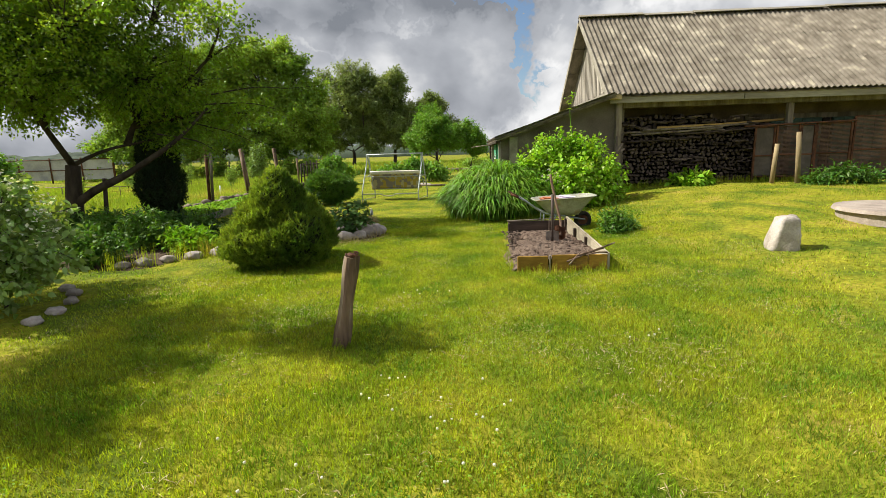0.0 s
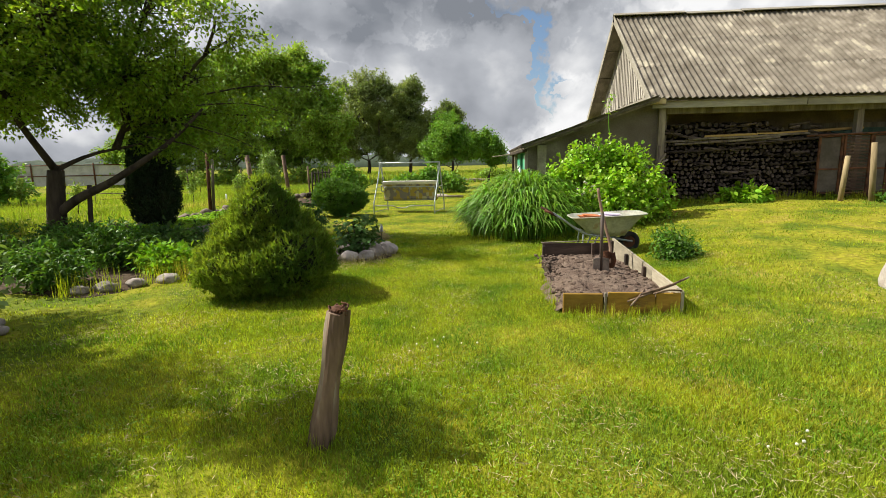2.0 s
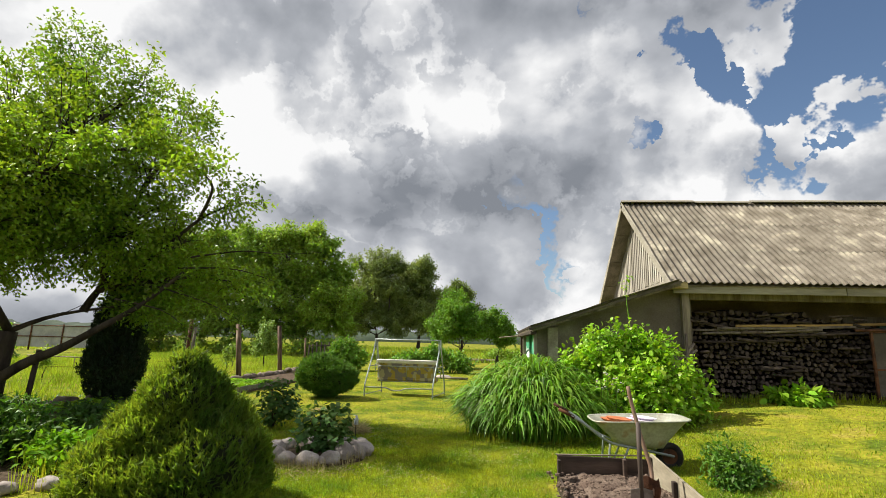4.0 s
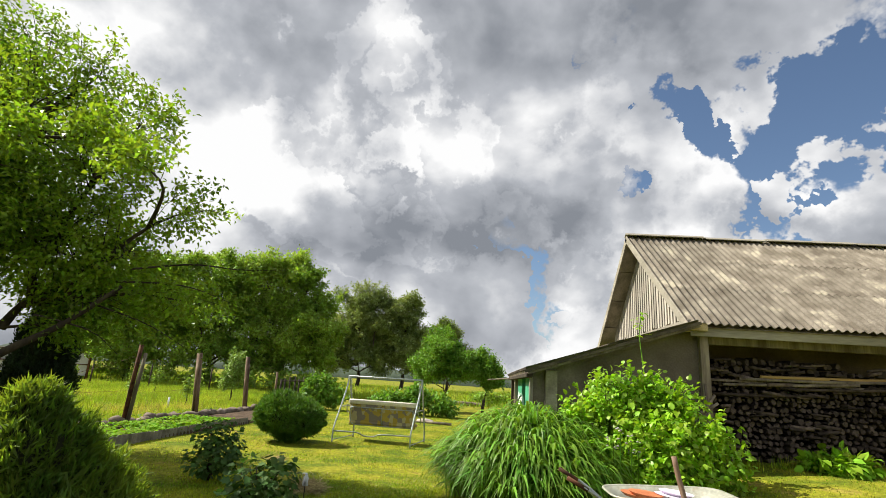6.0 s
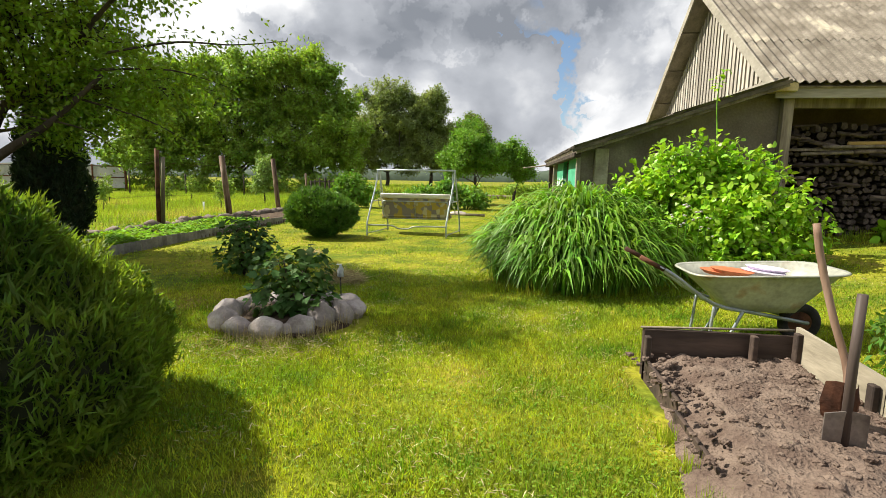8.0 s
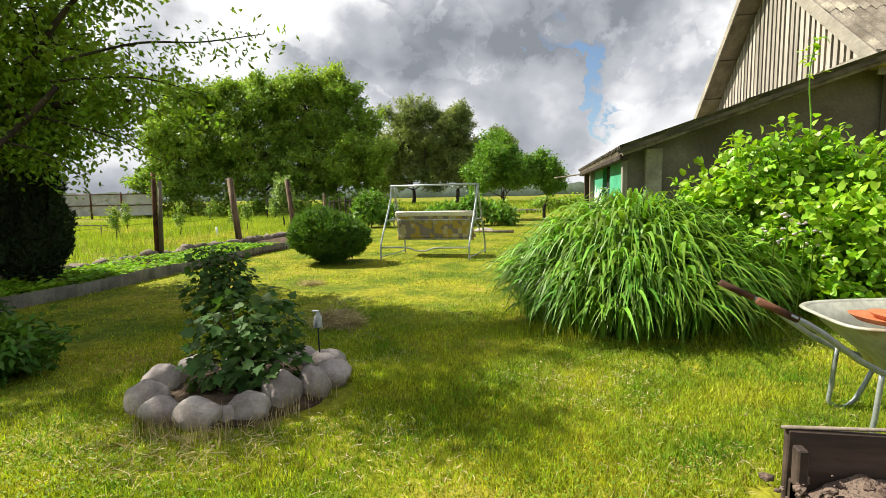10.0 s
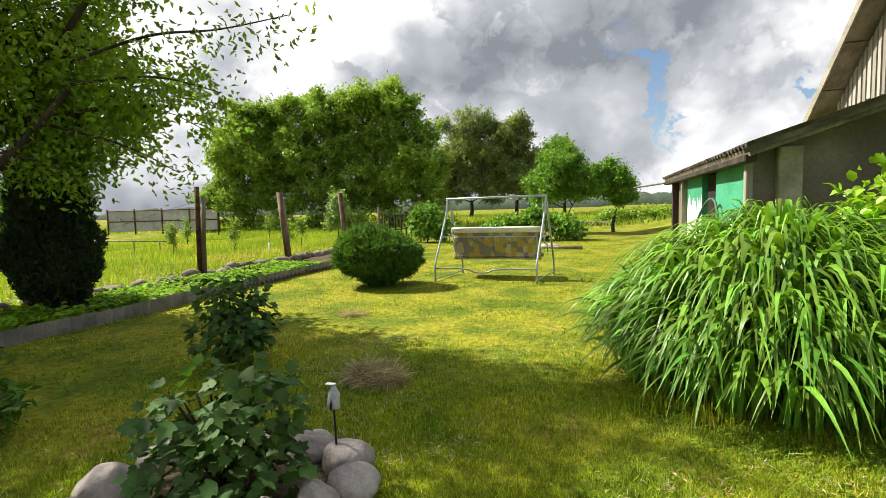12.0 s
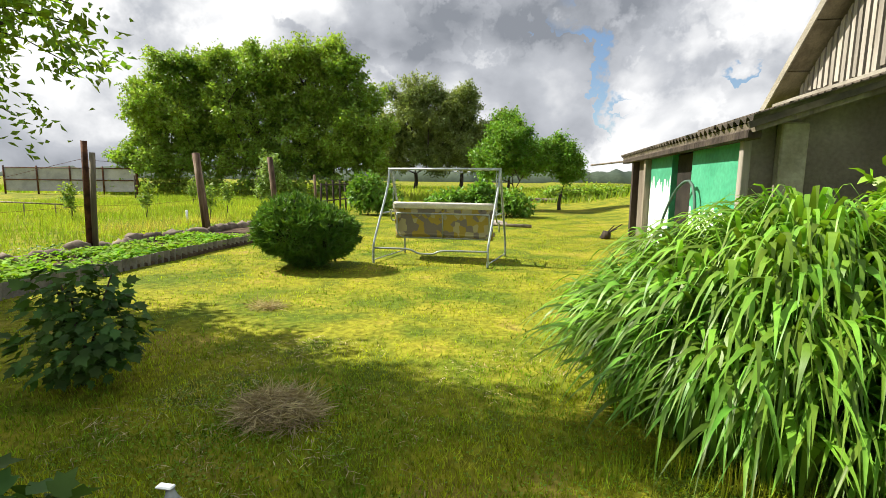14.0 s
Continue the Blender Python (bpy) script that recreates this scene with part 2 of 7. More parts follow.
M_slate = mat("lichened_cement_sheet", (0.125, 0.108, 0.085), (0.225, 0.20, 0.165), 2.2, 0.95, 0.6, fine=42, c=(0.33, 0.30, 0.235), vary=0.12, spec=0.15, grain=1.3)
M_slate_dark = mat("mossy_cement_sheet", (0.05, 0.045, 0.035), (0.12, 0.10, 0.075), 3, 0.95, 0.6, fine=25, vary=0.2)
M_gable_board = mat("sun_bleached_board", (0.27, 0.245, 0.205), (0.41, 0.38, 0.33), 4, 0.85, 0.5, stretch=(1, 1, 0.1), fine=30, vary=0.18)
M_fascia = mat("pale_grey_fascia", (0.235, 0.215, 0.175), (0.34, 0.315, 0.26), 3, 0.85, 0.4, stretch=(0.15, 0.3, 1), fine=30, vary=0.12)
M_beam = mat("yellowed_timber", (0.40, 0.30, 0.14), (0.52, 0.42, 0.24), 4, 0.8, 0.4, stretch=(1, 0.15, 1), fine=30)
M_barn_wall = mat("brown_plaster_wall", (0.13, 0.095, 0.06), (0.20, 0.15, 0.09), 1.6, 0.9, 0.4, fine=30, c=(0.24, 0.17, 0.08))
M_lean_wall = mat("stained_grey_plaster", (0.125, 0.105, 0.085), (0.205, 0.175, 0.145), 1.3, 0.9, 0.5, fine=28, c=(0.28, 0.25, 0.21))
M_pillar = mat("dirty_whitewash", (0.25, 0.225, 0.175), (0.36, 0.325, 0.26), 3, 0.9, 0.4, fine=30)
M_green_paint = mat("peeling_mint_paint", (0.05, 0.30, 0.17), (0.075, 0.37, 0.215), 2, 0.6, 0.2, fine=18)
M_peel = mat("bare_whitewash", (0.62, 0.70, 0.64), (0.75, 0.80, 0.74), 5, 0.8, 0.3, fine=20)
M_green_door = mat("faded_green_door_paint", (0.045, 0.09, 0.07), (0.08, 0.14, 0.11), 3, 0.6, 0.3, stretch=(1, 1, 0.2), fine=30)
# near-black colour that stands for shade in gaps and openings
M_dark = mat("shade_dark_backing", (0.012, 0.01, 0.008), (0.03, 0.024, 0.018), 3, 0.9, 0.3, fine=20)
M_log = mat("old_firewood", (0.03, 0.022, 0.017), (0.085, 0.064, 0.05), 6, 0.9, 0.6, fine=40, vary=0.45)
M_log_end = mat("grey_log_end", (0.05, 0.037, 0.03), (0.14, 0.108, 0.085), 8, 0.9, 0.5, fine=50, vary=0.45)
M_pole = mat("peeled_yellow_pole", (0.34, 0.22, 0.07), (0.46, 0.32, 0.12), 4, 0.7, 0.3, stretch=(0.1, 1, 1), fine=30)
M_rust = mat("rusty_iron", (0.06, 0.028, 0.018), (0.15, 0.065, 0.035), 6, 0.85, 0.5, metal=0.2, fine=50)
M_panel = mat("brown_lattice", (0.075, 0.042, 0.03), (0.14, 0.085, 0.06), 3, 0.8, 0.4, fine=30, vary=0.2)
M_grey_mesh = mat("grey_sheet_panel", (0.075, 0.062, 0.052), (0.12, 0.10, 0.088), 3, 0.7, 0.3, fine=20)
M_stake = mat("fresh_split_stake", (0.21, 0.16, 0.085), (0.31, 0.245, 0.14), 5, 0.8, 0.5, stretch=(1, 1, 0.12), fine=40)
M_stone = mat("grey_fieldstone", (0.24, 0.20, 0.185), (0.37, 0.33, 0.31), 4, 0.85, 0.6, fine=45, c=(0.44, 0.40, 0.37), vary=0.2)
M_boulder = mat("pale_granite_boulder", (0.32, 0.28, 0.245), (0.46, 0.42, 0.38), 5, 0.85, 0.6, fine=45)
M_concrete = mat("old_pinkish_concrete", (0.30, 0.25, 0.215), (0.42, 0.36, 0.31), 3, 0.9, 0.4, fine=40)
M_rubble = mat("dark_rubble_stone", (0.11, 0.085, 0.065), (0.22, 0.18, 0.14), 4, 0.9, 0.6, fine=30, vary=0.3)
M_edging = mat("grey_corrugated_edging", (0.13, 0.12, 0.105), (0.235, 0.22, 0.195), 3, 0.85, 0.4, fine=30)
M_zinc = mat("dull_painted_steel_tray", (0.27, 0.275, 0.225), (0.36, 0.365, 0.305), 4, 0.5, 0.15, metal=0.25, fine=30, c=(0.30, 0.24, 0.17))
M_tube = mat("pale_blue_grey_tube", (0.28, 0.32, 0.335), (0.40, 0.44, 0.45), 8, 0.4, 0.1, metal=0.5, fine=60)
M_tyre = mat("black_rubber", (0.015, 0.014, 0.013), (0.035, 0.032, 0.03), 9, 0.8, 0.3)
M_iron = mat("worn_spade_steel", (0.12, 0.10, 0.09), (0.24, 0.21, 0.19), 9, 0.5, 0.2, metal=0.7)
M_handle_dark = mat("dark_tool_handle", (0.05, 0.035, 0.03), (0.10, 0.075, 0.065), 8, 0.6, 0.3, stretch=(1, 1, 0.1))
M_handle = mat("brown_tool_handle", (0.15, 0.09, 0.06), (0.25, 0.165, 0.12), 8, 0.65, 0.3, stretch=(1, 1, 0.1))
M_terra = mat("terracotta_plastic", (0.42, 0.12, 0.05), (0.52, 0.18, 0.08), 5, 0.6, 0.1)
M_lilac_plastic = mat("lilac_white_plastic", (0.55, 0.48, 0.62), (0.70, 0.64, 0.74), 5, 0.5, 0.1)
M_red = mat("red_plastic", (0.55, 0.06, 0.03), (0.65, 0.09, 0.04), 5, 0.5, 0.1)
M_lilac_bloom = mat("pale_lilac_blossom", (0.42, 0.37, 0.42), (0.58, 0.54, 0.57), 5, 0.7, 0, leaf=0.3, vary=0.2)
M_cream = mat("cream_piping_cloth", (0.62, 0.58, 0.47), (0.72, 0.68, 0.57), 6, 0.9, 0.3, fine=80)
M_hay = mat("dry_cut_grass", (0.30, 0.235, 0.12), (0.50, 0.42, 0.25), 6, 0.9, 0, leaf=0.2, vary=0.35)
M_stalk = mat("dry_stalk", (0.30, 0.23, 0.12), (0.44, 0.36, 0.22), 6, 0.8, 0, vary=0.2)
M_metal_sheet = mat("grey_sheet_gate", (0.30, 0.31, 0.33), (0.42, 0.43, 0.45), 1.5, 0.5, 0.1, metal=0.2)
M_clear = mat("clear_frosted_plastic", (0.72, 0.76, 0.78), (0.82, 0.85, 0.87), 6, 0.2, 0.0, spec=0.6)
M_far_wood = mat("distant_forest", (0.035, 0.055, 0.04), (0.06, 0.085, 0.055), 0.06, 0.95, 0.3, fine=0.5)


def cushion_cloth():
    """Faded yellow hexagons with grey rounds on a pale ground."""
    m = mat("faded_patterned_cushion", (0.42, 0.36, 0.14), (0.50, 0.44, 0.22), 6, 0.9, 0.3, fine=90)
    nt = m.node_tree
    tc = nt.nodes.new("ShaderNodeTexCoord")
    vo = nt.nodes.new("ShaderNodeTexVoronoi")
    vo.feature, vo.inputs["Scale"].default_value, vo.inputs["Randomness"].default_value = "F1", 9.0, 0.7
    nt.links.new(tc.outputs["Object"], vo.inputs["Vector"])
    pick = nt.nodes.new("ShaderNodeSeparateColor")
    nt.links.new(vo.outputs["Color"], pick.inputs[0])
    rp = nt.nodes.new("ShaderNodeValToRGB")
    rp.color_ramp.interpolation = "CONSTANT"
    e = rp.color_ramp.elements
    e[0].position, e[0].color = 0.0, (0.36, 0.27, 0.06, 1)
    e[1].position, e[1].color = 0.42, (0.40, 0.355, 0.22, 1)
    k = e.new(0.68)
    k.color = (0.20, 0.17, 0.16, 1)
    nt.links.new(pick.outputs[0], rp.inputs[0])
    nt.links.new(rp.outputs[0], nt.nodes["Principled BSDF"].inputs["Base Color"])
    return m


M_cushion = cushion_cloth()


# ---- mesh helpers ----
rng = np.random.default_rng(7)


def raw_mesh(name, verts, sides, faces):
    """A mesh from arrays: faces all with the same number of sides."""
    me = bpy.data.meshes.new(name)
    verts, faces = np.asarray(verts, np.float32).reshape(-1, 3), np.asarray(faces, np.int32).reshape(-1, sides)
    me.vertices.add(len(verts))
    me.vertices.foreach_set("co", verts.ravel())
    me.loops.add(faces.size)
    me.loops.foreach_set("vertex_index", faces.ravel())
    me.polygons.add(len(faces))
    me.polygons.foreach_set("loop_start", np.arange(0, faces.size, sides, dtype=np.int32))
    me.update(calc_edges=True)
    return me


def mesh_thing(name, me, material, parent=None, label="", smooth=False):
    ob = new(name, me)
    me.materials.append(material)
    if smooth:
        me.polygons.foreach_set("use_smooth", np.ones(len(me.polygons), bool))
    if parent:
        ob.parent = parent
    return tagged(ob, label) if label else ob


def part(name, bm, material, parent=None, label="", smooth=False):
    """Links a bmesh as one mesh object, under a thing or under a part."""
    me = bpy.data.meshes.new(name)
    bm.normal_update()
    bm.to_mesh(me)
    bm.free()
    return mesh_thing(name, me, material, parent, label, smooth)


def thing(name, at, label, category, group="", kind=""):
    ob = new(name)
    ob.location = at
    ob.empty_display_size = 0.2
    bpy.context.view_layer.update()
    return tagged(ob, label, category, group, kind)


def under(ob, parent):
    """Parents an object that is modelled in world metres."""
    ob.parent = parent
    ob.matrix_parent_inverse = Matrix.Translation(parent.location).inverted()
    return ob


def box_bm(bm, lo, hi, bevel=0.006, jitter=0.0, m=None):
    """A bevelled box between two corners, added to bm."""
    got = bmesh.ops.create_cube(bm, size=1)["verts"]
    lo, hi = Vector(lo), Vector(hi)
    for v in got:
        v.co = Vector([(lo[i] + hi[i]) / 2 + v.co[i] * (hi[i] - lo[i]) + random.uniform(-jitter, jitter) for i in range(3)])
    if m:
        bmesh.ops.transform(bm, matrix=m, verts=got)
    if bevel:
        es = list({e for v in got for e in v.link_edges})
        bmesh.ops.bevel(bm, geom=es, offset=bevel, segments=1, affect="EDGES")


def box(name, lo, hi, material, parent=None, label="", bevel=0.006, jitter=0.0, m=None):
    bm = bmesh.new()
    box_bm(bm, lo, hi, bevel, jitter, m)
    ob = part(name, bm, material, None, label)
    return under(ob, parent) if parent else ob


def tube_bm(bm, pts, radii, sides=8, cap=True):
    """A tube along points, added to bm."""
    pts = [Vector(p) for p in pts]
    if isinstance(radii, (int, float)):
        radii = [radii] * len(pts)
    rings, ref = [], None
    for i, p in enumerate(pts):
        d = (pts[min(i + 1, len(pts) - 1)] - pts[max(i - 1, 0)]).normalized()
        if ref is None:
            ref = d.orthogonal().normalized()
        u = (ref - d * ref.dot(d)).normalized()
        ref = u
        w = d.cross(u)
        rings.append([bm.verts.new(p + (u * math.cos(2 * math.pi * k / sides) + w * math.sin(2 * math.pi * k / sides)) * radii[i]) for k in range(sides)])
    for a, b in zip(rings, rings[1:]):
        for k in range(sides):
            bm.faces.new((a[k], a[(k + 1) % sides], b[(k + 1) % sides], b[k]))
    if cap:
        bm.faces.new(rings[0][::-1])
        bm.faces.new(rings[-1])


def tube(name, pts, radii, material, parent=None, label="", sides=8):
    bm = bmesh.new()
    tube_bm(bm, pts, radii, sides)
    ob = part(name, bm, material, None, label, smooth=True)
    return under(ob, parent) if parent else ob


def bend(pts, n=10):
    """A smooth run of n points through a few."""
    pts = [Vector(p) for p in pts]
    out = []
    for i in range(n + 1):
        s = i / n * (len(pts) - 1)
        k = min(int(s), len(pts) - 2)
        f = s - k
        p0, p1, p2, p3 = pts[max(k - 1, 0)], pts[k], pts[k + 1], pts[min(k + 2, len(pts) - 1)]
        out.append(0.5 * (2 * p1 + (p2 - p0) * f + (2 * p0 - 5 * p1 + 4 * p2 - p3) * f * f + (3 * p1 - p0 - 3 * p2 + p3) * f ** 3))
    return out


def lump(name, centre, size, material, parent=None, label="", rough=0.18, sub=3, freq=1.6, seed=0.0, flat=0.0):
    """A stone: a lumpy, slightly flattened ball."""
    bm = bmesh.new()
    bmesh.ops.create_icosphere(bm, subdivisions=sub, radius=1)
    for v in bm.verts:
        d = 1 + rough * noise.noise(v.co * freq + Vector((seed * 7.3, seed * 3.1, seed))) + 0.35 * rough * noise.noise(v.co * freq * 3 + Vector((seed, 0, 0)))
        v.co = Vector((v.co.x * size[0] * d, v.co.y * size[1] * d, max(v.co.z * d, -1 + flat) * size[2])) + Vector(centre)
    ob = part(name, bm, material, None, label, smooth=True)
    return under(ob, parent) if parent else ob


def unit(a):
    return a / np.maximum(np.linalg.norm(a, axis=1, keepdims=True), 1e-6)


def leaf_quads(P, D, N, L, W, fold=0.25):
    """Pointed leaves: base, two sides, tip. P bases, D axes, N rough normals."""
    D = unit(D)
    S = unit(np.cross(D, N))
    U = np.cross(S, D)
    L, W = L[:, None], W[:, None]
    mid = P + D * L * 0.45
    V = np.stack([P, mid + S * W / 2 + U * W * fold, P + D * L - U * L * 0.12, mid - S * W / 2 + U * W * fold], 1)
    return V.reshape(-1, 3), np.arange(len(P) * 4).reshape(-1, 4)


def leaf_broad(P, D, N, L, W):
    """Broad leaves with a midrib fold: two quads each."""
    D = unit(D)
    S = unit(np.cross(D, N))
    U = np.cross(S, D)
    L, W = L[:, None], W[:, None]
    a, b, c = P, P + D * L * 0.55 + U * L * 0.05, P + D * L - U * L * 0.18
    r1, r2 = P + D * L * 0.22 + S * W * 0.42 + U * W * 0.16, P + D * L * 0.62 + S * W * 0.44 + U * W * 0.10
    l1, l2 = P + D * L * 0.22 - S * W * 0.42 + U * W * 0.16, P + D * L * 0.62 - S * W * 0.44 + U * W * 0.10
    V = np.stack([a, r1, r2, c, l2, l1, b], 1)
    n = np.arange(len(P))[:, None] * 7
    F = np.concatenate([n + np.array([[0, 1, 2, 6]]), n + np.array([[6, 2, 3, 4]]), n + np.array([[0, 6, 4, 5]])], 0)
    return V.reshape(-1, 3), F


def ball_points(n, inner=0.0):
    d = unit(rng.normal(size=(n, 3)))
    r = (inner ** 3 + (1 - inner ** 3) * rng.random((n, 1))) ** (1 / 3)
    return d * r


def ground_z(x, y):
    """The lawn rises gently towards the barn."""
    sx = np.clip((np.asarray(x, float) - 0.6) / 6.0, 0, 1)
    sx = sx * sx * (3 - 2 * sx)
    sy = np.clip((np.asarray(y, float) - 4.0) / 10.5, 0, 1)
    return 0.62 * sx * (0.12 + 0.88 * sy * sy * (3 - 2 * sy)) * np.clip(1 - (np.asarray(x, float) - 30) / 60, 0, 1)


def gz(x, y):
    return float(ground_z(x, y))


def on(x, y, dz=0.0):
    return (x, y, gz(x, y) + dz)


# ---- ground ----
def axis_steps(lo, hi, fine_lo, fine_hi, step, far):
    a = list(np.arange(fine_lo, fine_hi + 1e-6, step))
    s, v = step, fine_hi
    while v < hi:
        s *= far
        v += s
        a.append(min(v, hi))
    s, v = step, fine_lo
    while v > lo:
        s *= far
        v -= s
        a.insert(0, max(v, lo))
    return np.array(a)


def build_ground():
    xs, ys = axis_steps(-1500, 1500, -14, 14, 0.2, 1.22), axis_steps(-600, 2500, -3, 30, 0.2, 1.22)
    X, Y = np.meshgrid(xs, ys)
    Z = ground_z(X, Y)
    bumps = np.array([noise.noise((x * 0.9, y * 0.9, 0)) * 0.02 + noise.noise((x * 3.1, y * 3.1, 4)) * 0.008 for x, y in zip(X.ravel(), Y.ravel())]).reshape(X.shape)
    near = np.clip(1.5 - np.maximum(np.abs(X) - 14, np.abs(Y - 13) - 17) / 10, 0, 1)
    Z = Z + bumps * near
    n = len(xs)
    i = (np.arange(len(ys) - 1)[:, None] * n + np.arange(n - 1)[None, :]).ravel()
    me = raw_mesh("ground", np.stack([X, Y, Z], -1), 4, np.stack([i, i + 1, i + n + 1, i + n], 1))
    ob = mesh_thing("ground", me, M_lawn, smooth=True)
    tagged(ob, "sunlit mown lawn with dry yellowish patches", "lawn", kind="structure")


build_ground()


def keep_off(x, y):
    """True where no lawn grows: beds, boxes and buildings."""
    box_ = (x > 0.85) & (x < 2.14) & (y > 6.67) & (y < 9.4)
    ring = ((x + 2.15) / 0.75) ** 2 + ((y - 10.1) / 0.62) ** 2 < 1
    bed = (x < -7.0) & (x > -9.1) & (y > 11)
    leftbed = (x < -4.4) & (y > 7.7) & (y < 11.2) & (x > -9)
    barn = (y > 14.8) & (x > 1.3)
    return box_ | ring | bed | leftbed | barn


def blades(name, n, xlo, xhi, ylo, yhi, h, w, material, label, lean=0.6, avoid=True, patch=0.0, margin=1.6):
    x, y = rng.uniform(xlo, xhi, n), rng.uniform(ylo, yhi, n)
    if avoid:
        k = ~keep_off(x, y)
        x, y = x[k], y[k]
    edge = np.minimum(np.minimum(x - xlo, xhi - x), np.minimum(y - ylo, yhi - y))
    k = rng.random(len(x)) < np.clip(edge / margin, 0.02, 1)
    x, y = x[k], y[k]
    n = len(x)
    P = np.stack([x, y, ground_z(x, y) - 0.005], 1)
    H = h * rng.uniform(0.5, 1.3, n)
    if patch:
        H *= 1 + patch * np.sin(x * 1.7 + np.sin(y * 1.1) * 2) * np.sin(y * 1.3 + 1)
    W = w * rng.uniform(0.6, 1.3, n)
    a = rng.uniform(0, 2 * np.pi, n)
    side = np.stack([np.cos(a), np.sin(a), 0 * a], 1) * W[:, None] / 2
    b = rng.uniform(0, 2 * np.pi, n)
    l = lean * rng.random(n) * H
    tip = P + np.stack([np.cos(b) * l, np.sin(b) * l, H], 1)
    V = np.stack([P - side, P + side, tip], 1).reshape(-1, 3)
    ob = mesh_thing(name, raw_mesh(name, V, 3, np.arange(3 * n)), material)
    return tagged(ob, label, "grass", kind="stuff")


blades("lawn_grass", 440000, -4.6, 4.6, 0.6, 13.5, 0.042, 0.008, M_blade, "short mown yellow-green lawn grass", 0.9)
blades("lawn_grass_tufts", 300000, -3.6, 3.6, 1.2, 11.5, 0.05, 0.007, M_blade, "short mown yellow-green lawn grass", 1.1)
blades("lawn_grass_beyond", 230000, -9.0, 11.5, 0.6, 31.0, 0.034, 0.014, M_blade, "short mown yellow-green lawn grass", 0.9)
blades("meadow_grass", 90000, -28.0, -9.0, 5.0, 47.0, 0.22, 0.022, M_meadow, "tall sunlit meadow grass behind the post fence", 0.8, patch=0.5, margin=0.6)
blades("far_meadow_grass", 50000, -60.0, 30.0, 42.0, 95.0, 0.5, 0.12, M_meadow, "pale tall grass of the open field", 0.6, avoid=False)


def clover():
    n = 70000
    x, y = rng.uniform(-3.2, 3.4, n), rng.uniform(1.2, 12.5, n)
    k = ~keep_off(x, y) & (np.sin(x * 2.1 + 1) + np.sin(y * 1.7) + rng.normal(0, 0.7, n) > 0.2)
    x, y = x[k], y[k]
    n = len(x)
    P = np.stack([x, y, ground_z(x, y) + rng.uniform(0.012, 0.04, n)], 1)
    a = rng.uniform(0, 2 * np.pi, n)
    D = np.stack([np.cos(a), np.sin(a), rng.uniform(-0.2, 0.4, n)], 1)
    V, F = leaf_quads(P, D, np.tile((0.0, 0.0, 1.0), (n, 1)), rng.uniform(0.012, 0.02, n), rng.uniform(0.012, 0.02, n), 0.1)
    tagged(mesh_thing("clover_leaves", raw_mesh("clover", V, 4, F), M_clover), "low green clover growing through the lawn", "clover", kind="stuff")
    # white clover heads and daisies in loose patches
    bm = bmesh.new()
    for cx, cy, m in ((-0.2, 3.1, 12), (0.3, 2.9, 7), (-0.9, 2.5, 5), (0.1, 2.3, 5), (1.8, 4.2, 4), (-2.3, 5.4, 5), (-0.3, 5.6, 6)):
        for _ in range(m):
            px, py = cx + random.gauss(0, 0.22), cy + random.gauss(0, 0.18)
            bmesh.ops.create_icosphere(bm, subdivisions=1, radius=random.uniform(0.007, 0.011), matrix=pose(px, py, gz(px, py) + random.uniform(0.035, 0.06)))
    tagged(part("clover_blossoms", bm, M_white_bloom, smooth=True), "small white clover and daisy heads in the lawn", "flowers", kind="stuff")


clover()


def clippings():
    """Dry straw left by the mower, thicker in some patches."""
    n = 60000
    x, y = rng.uniform(-4.0, 4.5, n), rng.uniform(0.8, 13.5, n)
    thick = np.array([noise.noise((a * 0.9, b * 0.9, 8.0)) + 0.6 * noise.noise((a * 2.7, b * 2.7, 3.0)) for a, b in zip(x, y)])
    k = ~keep_off(x, y) & (thick + rng.normal(0, 0.22, n) > 0.28)
    x, y = x[k], y[k]
    n = len(x)
    a = rng.uniform(0, 2 * np.pi, n)
    P = np.stack([x, y, ground_z(x, y) + rng.uniform(0.012, 0.045, n)], 1)
    D = np.stack([np.cos(a), np.sin(a), rng.uniform(-0.25, 0.25, n)], 1)
    V, F = leaf_quads(P, D, np.tile((0.0, 0.0, 1.0), (n, 1)), rng.uniform(0.03, 0.09, n), rng.uniform(0.003, 0.007, n), 0.0)
    tagged(mesh_thing("grass_clippings", raw_mesh("clippings", V, 4, F), M_hay), "dry straw-coloured clippings lying in the mown lawn", "clippings", kind="stuff")


clippings()


# ---- barn ----
def sheet_mesh(name, waves=7, pitch=0.15, length=1.75, amp=0.026, thick=0.008):
    per = 6
    n = waves * per
    xs = np.arange(n + 1) * pitch / per
    z = amp * np.cos(np.arange(n + 1) * 2 * np.pi / per)
    V = []
    for dz in (0, -thick):
        for yy in (0, length):
            V += [(a, yy, b + dz) for a, b in zip(xs, z)]
    m = n + 1
    F = []
    for i in range(n):
        F += [(i, i + 1, m + i + 1, m + i), (2 * m + i + 1, 2 * m + i, 3 * m + i, 3 * m + i + 1), (i + 1, i, 2 * m + i, 2 * m + i + 1), (m + i, m + i + 1, 3 * m + i + 1, 3 * m + i)]
    F += [(0, m, 3 * m, 2 * m), (n, 2 * m + n, 3 * m + n, m + n)]
    me = raw_mesh(name, V, 4, F)
    me.polygons.foreach_set("use_smooth", np.zeros(len(me.polygons), bool))
    return me


GX, EY, EZ, RY, RZ = 4.02, 14.2, 3.02, 18.05, 5.88  # gable edge, eave, ridge
PITCH = math.degrees(math.atan2(RZ - EZ, RY - EY))


